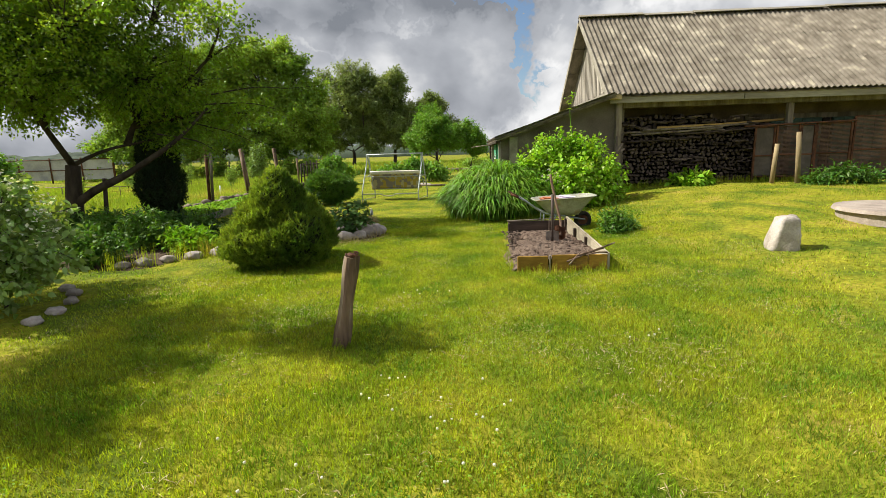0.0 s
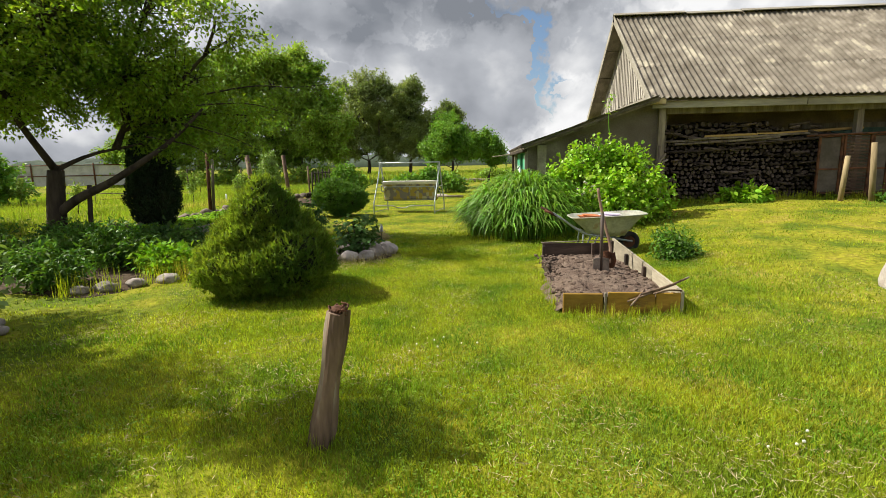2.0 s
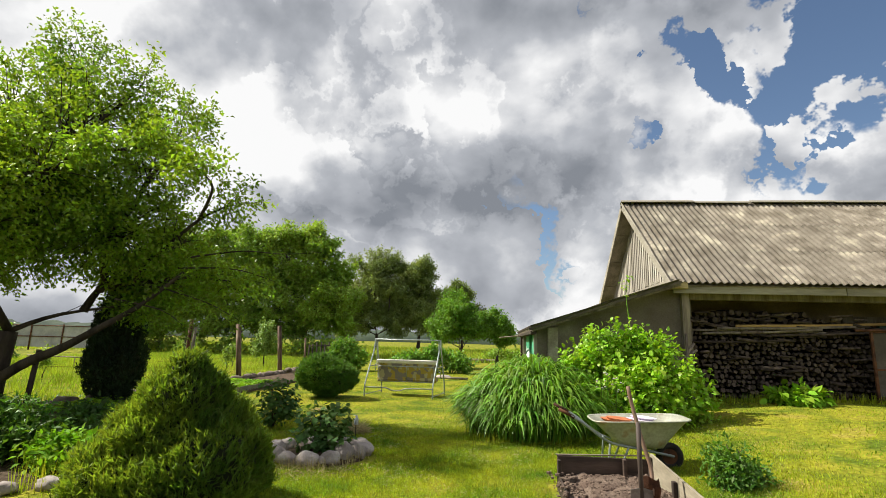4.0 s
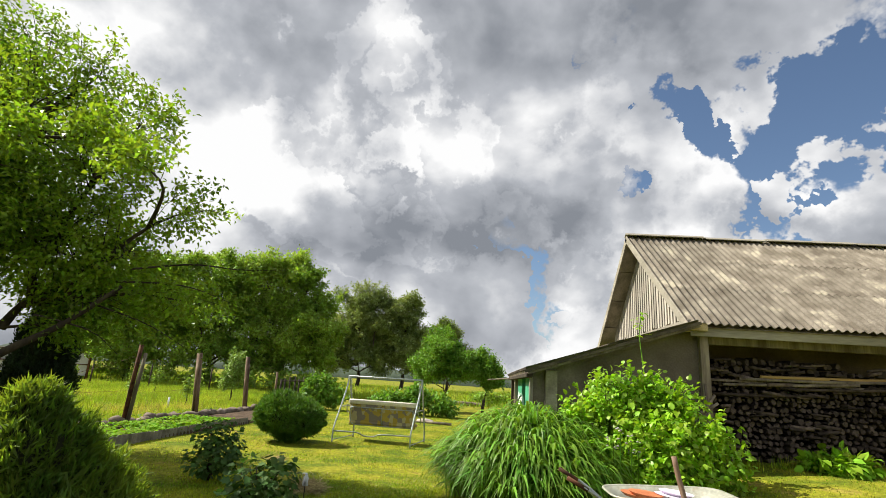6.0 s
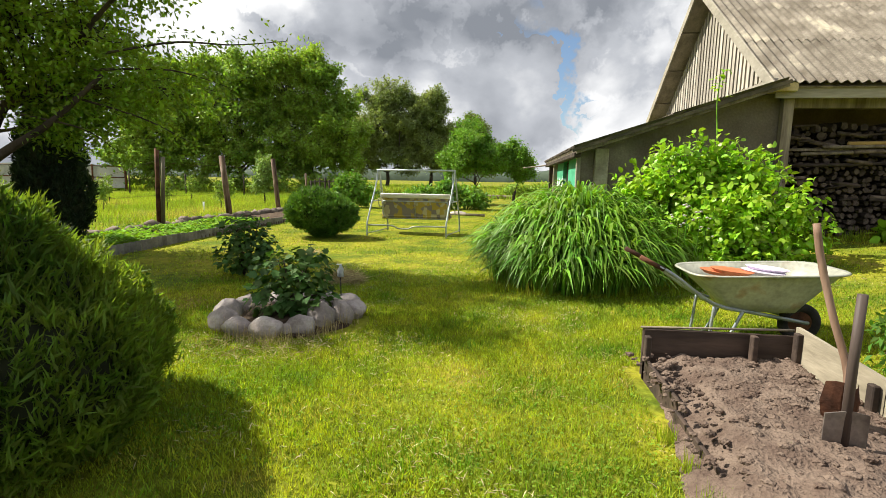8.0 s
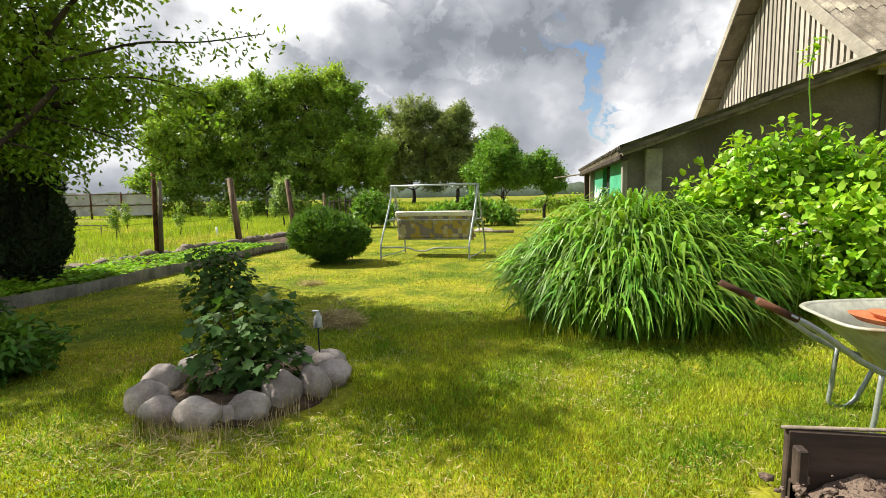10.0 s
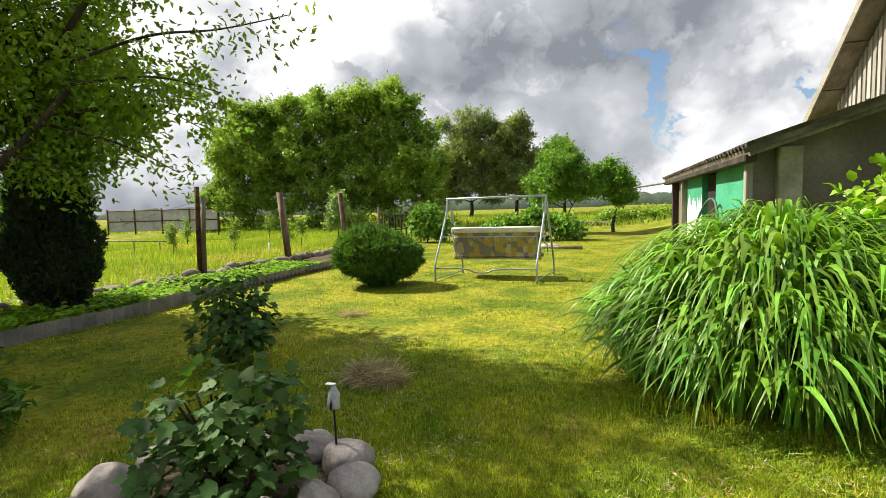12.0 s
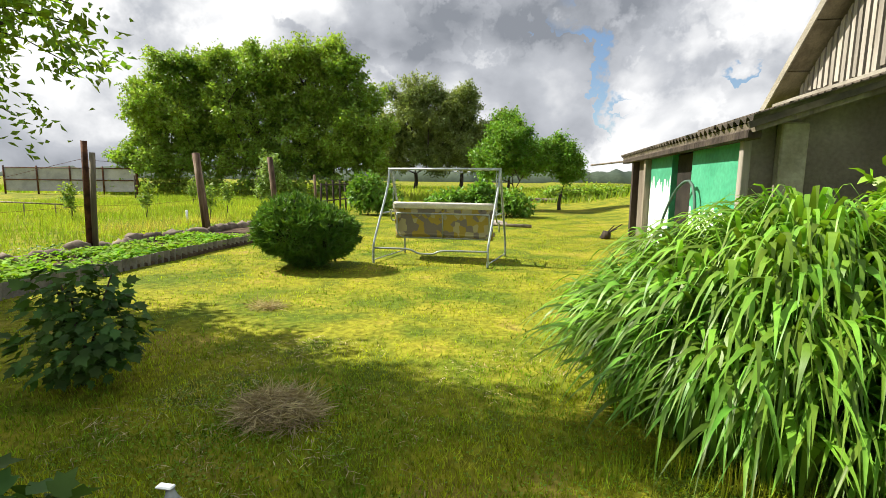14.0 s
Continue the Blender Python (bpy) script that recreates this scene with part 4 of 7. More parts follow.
# ---- trees and shrubs ----
def grow(base, fork, blobs, r0, twigs, per_twig, leaf, width, style="quad", droop=0.25, inner=0.25, clump=0.35):
    """Limbs from a fork to every blob of the crown, twigs inside the blob, leaves along the twigs.
    Returns a bmesh of wood and arrays of leaves."""
    bm = bmesh.new()
    base, fork = Vector(base), Vector(fork)
    mid = base.lerp(fork, 0.5) + Vector((random.uniform(-0.08, 0.08), random.uniform(-0.08, 0.08), 0)) * (fork - base).length
    tube_bm(bm, bend((base - Vector((0, 0, 0.15)), mid, fork), 6), [r0 * f for f in (1.35, 1.1, 1.0, 0.95, 0.9, 0.86, 0.82)], 10)
    P, D = [], []
    mean = sum(b[3] * b[5] for b in blobs) / len(blobs)
    blobs = [(*b, 1.0)[:7] for b in blobs]
    most = twigs
    joints = [fork]
    blobs = sorted(blobs, key=lambda b: (Vector(b[:3]) - fork).length)
    for cx, cy, cz, rx, ry, rz, dense in blobs:
        c = Vector((cx, cy, cz))
        twigs = max(5, int(most * dense * rx * rz / mean))
        s0 = min(joints, key=lambda q: (c - q).length + 0.45 * (q - fork).length + (2.0 if q.z > c.z else 0.0))
        k = s0.lerp(c, 0.5) + Vector((random.uniform(-0.14, 0.14), random.uniform(-0.14, 0.14), random.uniform(-0.02, 0.14))) * (c - s0).length
        limb = bend((s0, k, c), 8)
        joints += limb[2:6]
        rr = r0 * 0.55 * min(1, 0.5 + max(rx, rz) / 4) * min(1, 0.25 + 0.6 * rx if r0 > 0.1 else 1)
        tube_bm(bm, limb, [rr * (1 - 0.82 * i / 8) for i in range(9)], 7)
        ends = ball_points(twigs, inner) * np.array([[rx, ry, rz]]) * (1 + 0.12 * rng.normal(size=(twigs, 1))) + np.array([[cx, cy, cz]])
        for j, e in enumerate(ends):
            s = limb[random.randint(4, 8)]
            e = Vector(e)
            if j < twigs * 0.45:
                m_ = s.lerp(e, 0.5) + Vector((0, 0, 0.08 * (e - s).length))
                tube_bm(bm, (s, m_, e), (rr * 0.16, rr * 0.1, 0.006), 4, cap=False)
            n = max(3, int(per_twig * random.uniform(0.6, 1.4)))
            out = np.array(e - s)
            out = out / (np.linalg.norm(out) + 1e-6)
            t = rng.random((n, 1)) * clump * 2 - clump * 1.3
            P.append(np.array(e)[None] + out[None] * t + rng.normal(size=(n, 3)) * clump * 0.38)
            D.append(out[None] * 0.5 + rng.normal(size=(n, 3)) * 0.7 + np.array([[0, 0, -droop]]))
    P, D = np.concatenate(P), np.concatenate(D)
    n = len(P)
    N = rng.normal(size=(n, 3)) * 0.6 + np.array([[0, 0, 1.0]])
    L, W = leaf * rng.uniform(0.7, 1.25, n), width * rng.uniform(0.7, 1.25, n)
    V, F = (leaf_quads if style == "quad" else leaf_broad)(P, D, N, L, W)
    return bm, V, F


def tree(name, label, category, base, fork, blobs, r0, twigs, per_twig, leaf, width, leaf_mat, group="", bark=None, **more):
    ob = thing(name, base, label, category, group)
    bm, V, F = grow(base, fork, blobs, r0, twigs, per_twig, leaf, width, **more)
    under(part("trunk", bm, bark or M_bark, smooth=True), ob)
    under(mesh_thing("crown", raw_mesh("crown", V, 4, F), leaf_mat), ob)
    return ob


def shell_shrub(name, label, category, base, lobes, count, leaf, width, leaf_mat, up=0.7, group="", core=0.8):
    """A dense clipped-looking conifer: lobes covered in short sprays over a solid core coloured as inner shade."""
    ob = thing(name, base, label, category, group)
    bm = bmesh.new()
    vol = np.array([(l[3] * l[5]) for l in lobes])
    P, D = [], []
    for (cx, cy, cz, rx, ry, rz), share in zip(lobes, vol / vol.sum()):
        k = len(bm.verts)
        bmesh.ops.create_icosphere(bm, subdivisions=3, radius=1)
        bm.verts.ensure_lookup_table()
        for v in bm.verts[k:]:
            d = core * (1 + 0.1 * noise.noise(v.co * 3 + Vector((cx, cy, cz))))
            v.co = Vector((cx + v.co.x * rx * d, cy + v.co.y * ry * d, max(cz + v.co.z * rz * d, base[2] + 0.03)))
        n = int(count * share)
        u = unit(rng.normal(size=(n, 3)))
        rad = 1 - 0.2 * rng.random((n, 1)) ** 2 + np.array([0.2 * noise.noise(Vector(a) * 4.0 + Vector((cx, cy, cz))) for a in u])[:, None]
        p = u * rad * np.array([[rx, ry, rz]]) + np.array([[cx, cy, cz]])
        keep = p[:, 2] > base[2] + 0.05
        for ox, oy, oz, qx, qy, qz in lobes:
            if (ox, oy, oz) != (cx, cy, cz):
                keep &= (((p - np.array([[ox, oy, oz]])) / np.array([[qx, qy, qz]])) ** 2).sum(1) > 0.62
        p, u = p[keep], u[keep]
        P.append(p)
        D.append(u * 0.8 + rng.normal(size=u.shape) * 0.45 + np.array([[0, 0, up]]))
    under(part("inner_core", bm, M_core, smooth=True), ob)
    P, D = np.concatenate(P), np.concatenate(D)
    n = len(P)
    # each spray is three narrow fans
    Q, E = [], []
    for k in range(3):
        Q.append(P + rng.normal(size=(n, 3)) * width * 0.5)
        E.append(unit(D) + rng.normal(size=(n, 3)) * 0.42)
    Q, E = np.concatenate(Q), np.concatenate(E)
    m = len(Q)
    V, F = leaf_quads(Q - unit(E) * leaf * 0.4, E, rng.normal(size=(m, 3)), leaf * rng.uniform(0.5, 1.25, m), width * rng.uniform(0.6, 1.2, m), 0.1)
    under(mesh_thing("foliage", raw_mesh("foliage", V, 4, F), leaf_mat), ob)
    return ob


def bush(name, label, category, base, blobs, twigs, per_twig, leaf, width, leaf_mat, group="", style="broad", **more):
    """A leafy bush: several stems from the ground."""
    ob = thing(name, base, label, category, group)
    bm, V, F = grow(base, (base[0], base[1], base[2] + 0.12), blobs, more.pop("r0", 0.03), twigs, per_twig, leaf, width, style=style, **more)
    under(part("stems", bm, M_bark, smooth=True), ob)
    under(mesh_thing("leaves", raw_mesh("leaves", V, 4, F), leaf_mat), ob)
    return ob


# spreading thuja by the path
shell_shrub("thuja_bush", "large cone-shaped dark-green thuja bush on the lawn", "shrub", (-2.72, 7.62, 0.0),
            [(-2.72, 7.6, 0.40, 0.80, 0.82, 0.42), (-2.98, 7.4, 0.40, 0.56, 0.6, 0.40), (-2.34, 7.45, 0.46, 0.52, 0.62, 0.46), (-2.70, 7.62, 0.78, 0.62, 0.62, 0.36), (-2.86, 7.5, 0.74, 0.46, 0.5, 0.30), (-2.66, 7.5, 1.06, 0.40, 0.40, 0.30), (-2.64, 7.45, 1.27, 0.20, 0.20, 0.22), (-2.78, 8.05, 0.46, 0.68, 0.55, 0.46)],
            34000, 0.095, 0.015, M_juniper, up=1.25)
# slim cypress by the edging, its shaded side painted into the spray colour
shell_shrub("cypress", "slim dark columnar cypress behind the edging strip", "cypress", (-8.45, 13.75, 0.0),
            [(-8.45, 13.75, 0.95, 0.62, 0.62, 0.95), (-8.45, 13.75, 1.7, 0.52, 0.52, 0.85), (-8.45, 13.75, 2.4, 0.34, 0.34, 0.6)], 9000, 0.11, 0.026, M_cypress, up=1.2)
# round golden thuja near the swing
shell_shrub("round_thuja", "round bright-green thuja shrub near the swing", "shrub", (-4.42, 16.95, 0.0),
            [(-4.54, 16.95, 0.60, 0.74, 0.72, 0.48), (-4.72, 16.9, 0.82, 0.50, 0.55, 0.36), (-4.22, 16.95, 0.56, 0.58, 0.6, 0.40), (-4.45, 16.95, 0.25, 0.35, 0.35, 0.25), (-4.95, 16.85, 0.62, 0.36, 0.5, 0.34)], 13000, 0.14, 0.022, M_shrub, up=0.4)

# spreading pear tree
tree("pear_tree", "spreading old pear tree with dark forked trunk", "tree", (-10.05, 12.4, 0.0), (-9.85, 12.4, 1.6),
     [(-10.0, 12.2, 4.2, 2.1, 2.0, 1.6, 1.4), (-12.2, 12.8, 4.3, 2.0, 2.0, 1.8, 1.4), (-8.0, 12.9, 3.9, 1.7, 1.6, 1.1, 1.4), (-6.5, 13.0, 3.6, 1.2, 1.1, 0.7, 0.6), (-9.0, 12.6, 6.0, 1.7, 1.6, 1.5),
      (-11.0, 12.8, 6.6, 1.6, 1.6, 1.6), (-9.9, 12.9, 8.0, 0.9, 0.9, 1.3, 0.6), (-11.6, 10.9, 4.8, 1.9, 1.8, 1.7, 1.3), (-8.6, 11.3, 4.8, 1.4, 1.3, 1.2, 0.6), (-7.3, 12.6, 5.3, 1.2, 1.1, 1.1, 0.5), (-5.6, 13.0, 4.5, 0.75, 0.6, 0.55, 0.5),
      (-6.9, 12.9, 6.3, 0.8, 0.7, 0.9, 0.45), (-8.0, 12.8, 7.3, 0.8, 0.8, 1.0, 0.5), (-8.4, 14.0, 3.0, 1.5, 0.9, 0.6), (-7.0, 13.2, 2.8, 1.3, 1.0, 0.6, 0.9), (-5.5, 13.2, 2.8, 0.9, 0.8, 0.5, 0.7), (-13.2, 11.4, 6.2, 1.8, 1.8, 1.8),
      (-5.0, 10.7, 4.5, 0.6, 0.55, 0.3, 1.2), (-6.1, 11.2, 5.2, 0.6, 0.6, 0.4, 1.2), (-6.9, 10.4, 4.9, 0.6, 0.5, 0.4, 1.0), (-9.2, 10.8, 3.4, 1.3, 1.0, 0.8, 1.0), (-7.6, 13.4, 2.3, 0.9, 0.6, 0.5, 1.0)],
     0.2, 105, 44, 0.105, 0.058, M_pear_leaf, inner=0.45, clump=0.27)


def pear_limbs():
    """The low limb that reaches out over the bed, and two fine branches that reach over the lawn."""
    ob = thing("low_pear_limb", (-10.0, 12.4, 0.6), "low crooked limb of the pear tree reaching sideways", "branch")
    tube("limb", bend(((-10.0, 12.4, 0.55), (-9.3, 12.3, 0.95), (-8.4, 12.2, 1.3), (-7.5, 12.1, 1.75), (-6.9, 12.3, 2.2), (-6.2, 12.5, 2.9)), 16), [0.12 - 0.0055 * i for i in range(17)], M_bark, ob)
    P, D = [], []
    for k, pts in enumerate((((-6.2, 12.5, 3.2), (-5.0, 12.5, 3.35), (-4.1, 12.5, 3.3), (-3.3, 12.55, 3.35)), ((-6.4, 12.6, 3.0), (-5.2, 12.7, 3.0), (-4.3, 12.75, 2.75)), ((-6.8, 12.6, 2.6), (-5.8, 12.8, 2.3), (-5.1, 12.9, 1.95)), ((-7.4, 12.2, 2.3), (-6.5, 12.4, 2.1), (-6.0, 12.5, 1.75)))):
        run = bend(pts, 14)
        tube("twig", run, [0.022 - 0.0013 * i for i in range(15)], M_bark, ob, sides=5)
        for i, q in enumerate(run):
            for _ in range(22):
                P.append(np.array(q) + rng.normal(size=3) * np.array((0.16, 0.2, 0.14)) + np.array((0, 0, -0.07)))
                D.append(rng.normal(size=3) * 0.6 + np.array((0.35, 0, -0.4)))
    P, D = np.array(P), np.array(D)
    n = len(P)
    V, F = leaf_quads(P, D, rng.normal(size=(n, 3)), rng.uniform(0.06, 0.1, n), rng.uniform(0.028, 0.045, n))
    under(mesh_thing("leaves", raw_mesh("leaves", V, 4, F), M_pear_leaf), ob)


pear_limbs()

# tree beyond the left of the walk that throws dappled shade over the lawn
tree("plum_tree", "leafy garden tree that dapples the lawn with shade", "tree", (-8.6, 5.2, 0), (-8.5, 5.2, 1.8),
     [(-7.6, 4.4, 4.9, 0.8, 0.7, 0.45), (-8.8, 3.8, 4.6, 0.8, 0.8, 0.5), (-6.6, 5.2, 5.6, 0.6, 0.5, 0.35), (-9.3, 6.6, 4.7, 0.8, 0.8, 0.5), (-8.0, 5.5, 5.3, 0.8, 0.8, 0.5), (-5.4, 5.0, 4.9, 0.5, 0.4, 0.25, 0.9), (-7.0, 3.5, 4.6, 0.6, 0.5, 0.35)], 0.13, 75, 24, 0.1, 0.06, M_pear_leaf, inner=0.3, clump=0.28)
# dark conifers at the garden's edge, shade included in their leaf colour
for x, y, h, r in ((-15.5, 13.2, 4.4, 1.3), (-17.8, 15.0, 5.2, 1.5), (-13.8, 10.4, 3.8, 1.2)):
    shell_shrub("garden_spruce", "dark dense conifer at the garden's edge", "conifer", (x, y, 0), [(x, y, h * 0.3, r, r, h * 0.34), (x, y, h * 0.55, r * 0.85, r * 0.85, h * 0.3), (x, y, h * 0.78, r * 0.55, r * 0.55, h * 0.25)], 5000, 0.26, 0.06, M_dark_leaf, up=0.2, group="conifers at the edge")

# far trees
FAR = [
    ("alder_tree", "dark green broad-leaved tree standing at the field edge", M_tree_leaf, (-17.0, 47.0), 0.22, 1.6, [(-17.6, 47, 5.2, 3.8, 3.4, 3.4), (-15.8, 47, 8.4, 2.8, 2.7, 2.8), (-19.6, 47, 8.8, 3.1, 2.8, 2.9), (-14.4, 46.5, 4.6, 2.6, 2.6, 2.8), (-17.4, 47, 10.6, 1.9, 1.9, 1.6), (-14.6, 46, 3.0, 2.2, 1.8, 1.5), (-18.6, 46, 2.8, 2.6, 1.8, 1.4)]),
    ("alder_tree", "dark green broad-leaved tree standing at the field edge", M_tree_leaf, (-23.0, 46.0), 0.22, 1.6, [(-23.0, 46, 5.6, 4.0, 3.6, 3.6), (-24.5, 46, 9.4, 3.2, 3.0, 2.8), (-21.5, 46, 9.8, 2.7, 2.6, 2.6), (-26.4, 46, 7.0, 3.0, 2.8, 3.0), (-23.0, 45, 3.0, 4.0, 2.0, 1.8)]),
    ("alder_tree", "dark green broad-leaved tree standing at the field edge", M_tree_leaf, (-29.5, 45.0), 0.2, 1.6, [(-29.5, 45, 5.4, 3.8, 3.4, 3.4), (-30.6, 45, 7.2, 2.5, 2.5, 2.5), (-28.4, 45, 8.6, 2.6, 2.4, 2.4), (-31.6, 44.5, 3.8, 2.2, 2.4, 2.0), (-29.5, 44, 2.8, 3.8, 2.0, 1.6)]),
    ("willow_tree", "tall grey-green willow behind the garden", M_willow_leaf, (-17.0, 74.0), 0.26, 2.2, [(-18.0, 74, 8.0, 3.9, 3.6, 4.0), (-17.2, 74, 12.8, 3.6, 3.0, 3.2), (-20.3, 74, 6.4, 3.0, 3.0, 3.4), (-14.0, 74, 8.6, 3.4, 3.2, 4.0), (-20.5, 73.5, 4.2, 2.6, 2.4, 2.4), (-15.0, 73.5, 4.4, 3.2, 2.4, 2.2)]),
    ("willow_tree", "tall grey-green willow behind the garden", M_willow_leaf, (-11.0, 75.0), 0.26, 2.2, [(-11.2, 75, 7.4, 3.6, 3.4, 4.0), (-11.6, 75, 11.2, 2.9, 2.8, 2.8), (-8.4, 75, 6.4, 2.8, 2.6, 3.0), (-10.8, 74, 4.0, 3.4, 2.2, 2.2)]),
    ("willow_tree", "tall grey-green willow behind the garden", M_willow_leaf, (-5.0, 78.0), 0.2, 1.8, [(-5.5, 78, 5.6, 3.0, 2.8, 3.2), (-5.2, 78, 8.2, 2.0, 2.0, 2.0), (-2.8, 78, 4.2, 2.2, 2.2, 2.2)]),
]


def lumpy(blobs, parts, size):
    """Breaks each round of a crown into smaller rounds set about it, with gaps between."""
    out = []
    for cx, cy, cz, rx, ry, rz in blobs:
        out.append((cx, cy, cz, rx * 0.7, ry * 0.7, rz * 0.7, 0.8))
        for k in range(parts):
            a, e = 2.4 * k + random.uniform(-0.4, 0.4), math.asin(random.uniform(-0.9, 0.95))
            f = random.uniform(0.62, 0.92)
            s_ = size * random.uniform(0.75, 1.25)
            out.append((cx + f * rx * math.cos(a) * math.cos(e), cy + f * ry * math.sin(a) * math.cos(e), cz + f * rz * math.sin(e), rx * s_, ry * s_, rz * s_ * 0.85))
    return out


for nm, lb, mt, (x, y), r0, fk, bl in FAR:
    tree(nm, lb, "tree", (x, y, 0), (x + 0.2, y, fk), lumpy(bl, 9, 0.38), r0, 42, 26, 0.25 if y < 60 else 0.34, 0.15 if y < 60 else 0.15, mt, "far trees", inner=0.35, clump=0.38 if y < 60 else 0.5)
tree("lilac_tree", "bright-green many-stemmed lilac tree by the lawn's end", "tree", (-2.1, 34.5, 0), (-2.0, 34.5, 0.9), lumpy([(-2.2, 34.5, 3.0, 1.6, 1.6, 1.4), (-1.4, 34.6, 2.6, 1.2, 1.4, 1.1), (-3.0, 34.6, 2.4, 1.0, 1.3, 1.0), (-2.5, 34.5, 4.2, 0.9, 0.9, 0.7)], 6, 0.36), 0.1, 48, 20, 0.14, 0.09, M_lilac_leaf, "lilac trees", inner=0.35, clump=0.28)
tree("lilac_tree", "bright-green many-stemmed lilac tree by the lawn's end", "tree", (0.3, 35.5, 0), (0.35, 35.5, 0.8), lumpy([(0.1, 35.5, 2.5, 1.0, 1.2, 1.1), (0.75, 35.6, 2.2, 0.75, 1.0, 0.8), (-0.2, 35.5, 3.1, 0.7, 0.8, 0.6)], 6, 0.36), 0.09, 44, 20, 0.14, 0.09, M_lilac_leaf, "lilac trees", inner=0.35, clump=0.28)


# ---- daylily clump ----
def lily_arc(base, lean, height, droop, seg):
    """Points of one arching leaf: up from the base, over, and hanging at the tip."""
    b, d = np.asarray(base, float), np.asarray(lean, float)
    reach = np.linalg.norm(d, axis=-1, keepdims=True) + 1e-6
    up = np.zeros_like(b)
    up[..., 2] = 1.0
    h, dr = height[..., None], droop[..., None]
    c1, c2 = b + d * 0.12 + up * h * 0.95, b + d * 0.62 + up * h * 1.32
    tip = b + d * (1.0 + 0.12 / (0.4 + reach)) + up * (h - dr)
    pts = []
    for k in range(seg + 1):
        t = k / seg
        pts.append(b * (1 - t) ** 3 + 3 * c1 * t * (1 - t) ** 2 + 3 * c2 * t * t * (1 - t) + tip * t ** 3)
    return pts


def leaf_width(t):
    return min(1.0, 0.55 + 1.6 * t) * min(1.0, (1.01 - t) * 2.6)


def daylily():
    cx, cy = 0.95, 12.95
    ob = thing("daylily_clump", (cx, cy, 0.05), "huge fountain of arching bright-green daylily leaves", "daylily")
    # the mound: leaf tips spread over a low dome, their roots nearer the middle
    n, seg = 5000, 9
    a, r = rng.uniform(0, 2 * np.pi, n), rng.random(n) ** 0.45
    dome = np.sqrt(np.clip(1 - (r * 0.94) ** 2, 0.02, 1))
    ux, uy = np.cos(a), np.sin(a)
    root = np.clip(r - rng.uniform(0.18, 0.5, n), 0.0, 1)
    bx, by = cx + ux * root * 1.6, cy + uy * root * 1.6
    base = np.stack([bx, by, ground_z(bx, by)], 1)
    turn = a + rng.normal(0, 0.6, n)
    reach = (r - root) * 1.5 * rng.uniform(0.8, 1.2, n) + 0.08
    lean = np.stack([np.cos(turn) * reach, np.sin(turn) * reach, 0 * reach], 1)
    height = (0.20 + 1.06 * dome) * rng.uniform(0.6, 1.1, n)
    droop = height * rng.uniform(0.10, 0.62, n) * (0.35 + 0.65 * r)
    W = rng.uniform(0.013, 0.023, n)
    side = np.stack([-np.sin(turn), np.cos(turn), 0 * turn], 1) + rng.normal(size=(n, 3)) * 0.22
    V = []
    for k, c in enumerate(lily_arc(base, lean, height, droop, seg)):
        w = W[:, None] * leaf_width(k / seg)
        V += [c - side * w, c + side * w]
    V = np.stack(V, 1)
    m = 2 * (seg + 1)
    F = np.concatenate([np.arange(n)[:, None] * m + np.array([[2 * k, 2 * k + 1, 2 * k + 3, 2 * k + 2]]) for k in range(seg)], 0)
    rest = under(mesh_thing("leaf_mass", raw_mesh("leaves", V, 4, F), M_lily, smooth=True), ob)
    tagged(rest, kind="stuff")
    # single leaves that arch out over the near and the west side, channelled along the midrib
    kinds = []
    for k in range(9):
        L_, R_, w_ = random.uniform(0.45, 0.85), random.uniform(0.42, 0.72), random.uniform(0.014, 0.022)
        run = lily_arc(np.zeros((1, 3)), np.array([[R_, random.uniform(-0.08, 0.08), 0]]), np.array([L_]), np.array([L_ * random.uniform(0.35, 0.75)]), 11)
        vs = []
        for j, c in enumerate(run):
            w, tw = w_ * leaf_width(j / 11), 0.4 * math.sin(k + 2.5 * j / 11)
            x, y, z = c[0]
            for sg in (-1, 0, 1):
                vs.append((x, y + sg * w, z + (0 if sg else -0.45 * w) + sg * w * tw))
        fs = [(3 * j + c, 3 * j + c + 1, 3 * j + c + 4, 3 * j + c + 3) for j in range(11) for c in (0, 1)]
        me = raw_mesh("leaf", vs, 4, fs)
        me.materials.append(M_lily)
        me.polygons.foreach_set("use_smooth", np.ones(len(me.polygons), bool))
        kinds.append(me)
    for k in range(295):
        a_ = random.uniform(math.radians(150), math.radians(330))
        f = random.uniform(0.5, 0.86)
        x, y = cx + math.cos(a_) * 1.5 * f, cy + math.sin(a_) * 1.48 * f
        lf = new("leaf", random.choice(kinds))
        lf.matrix_basis = pose(x, y, gz(x, y) - 0.01, random.uniform(-8, 8), random.uniform(-8, 6), math.degrees(a_) + random.gauss(0, 24)) @ Matrix.Diagonal((1, 1, random.uniform(0.75, 1.2) * (1.35 - 0.75 * f), 1))
        under(lf, ob)


daylily()

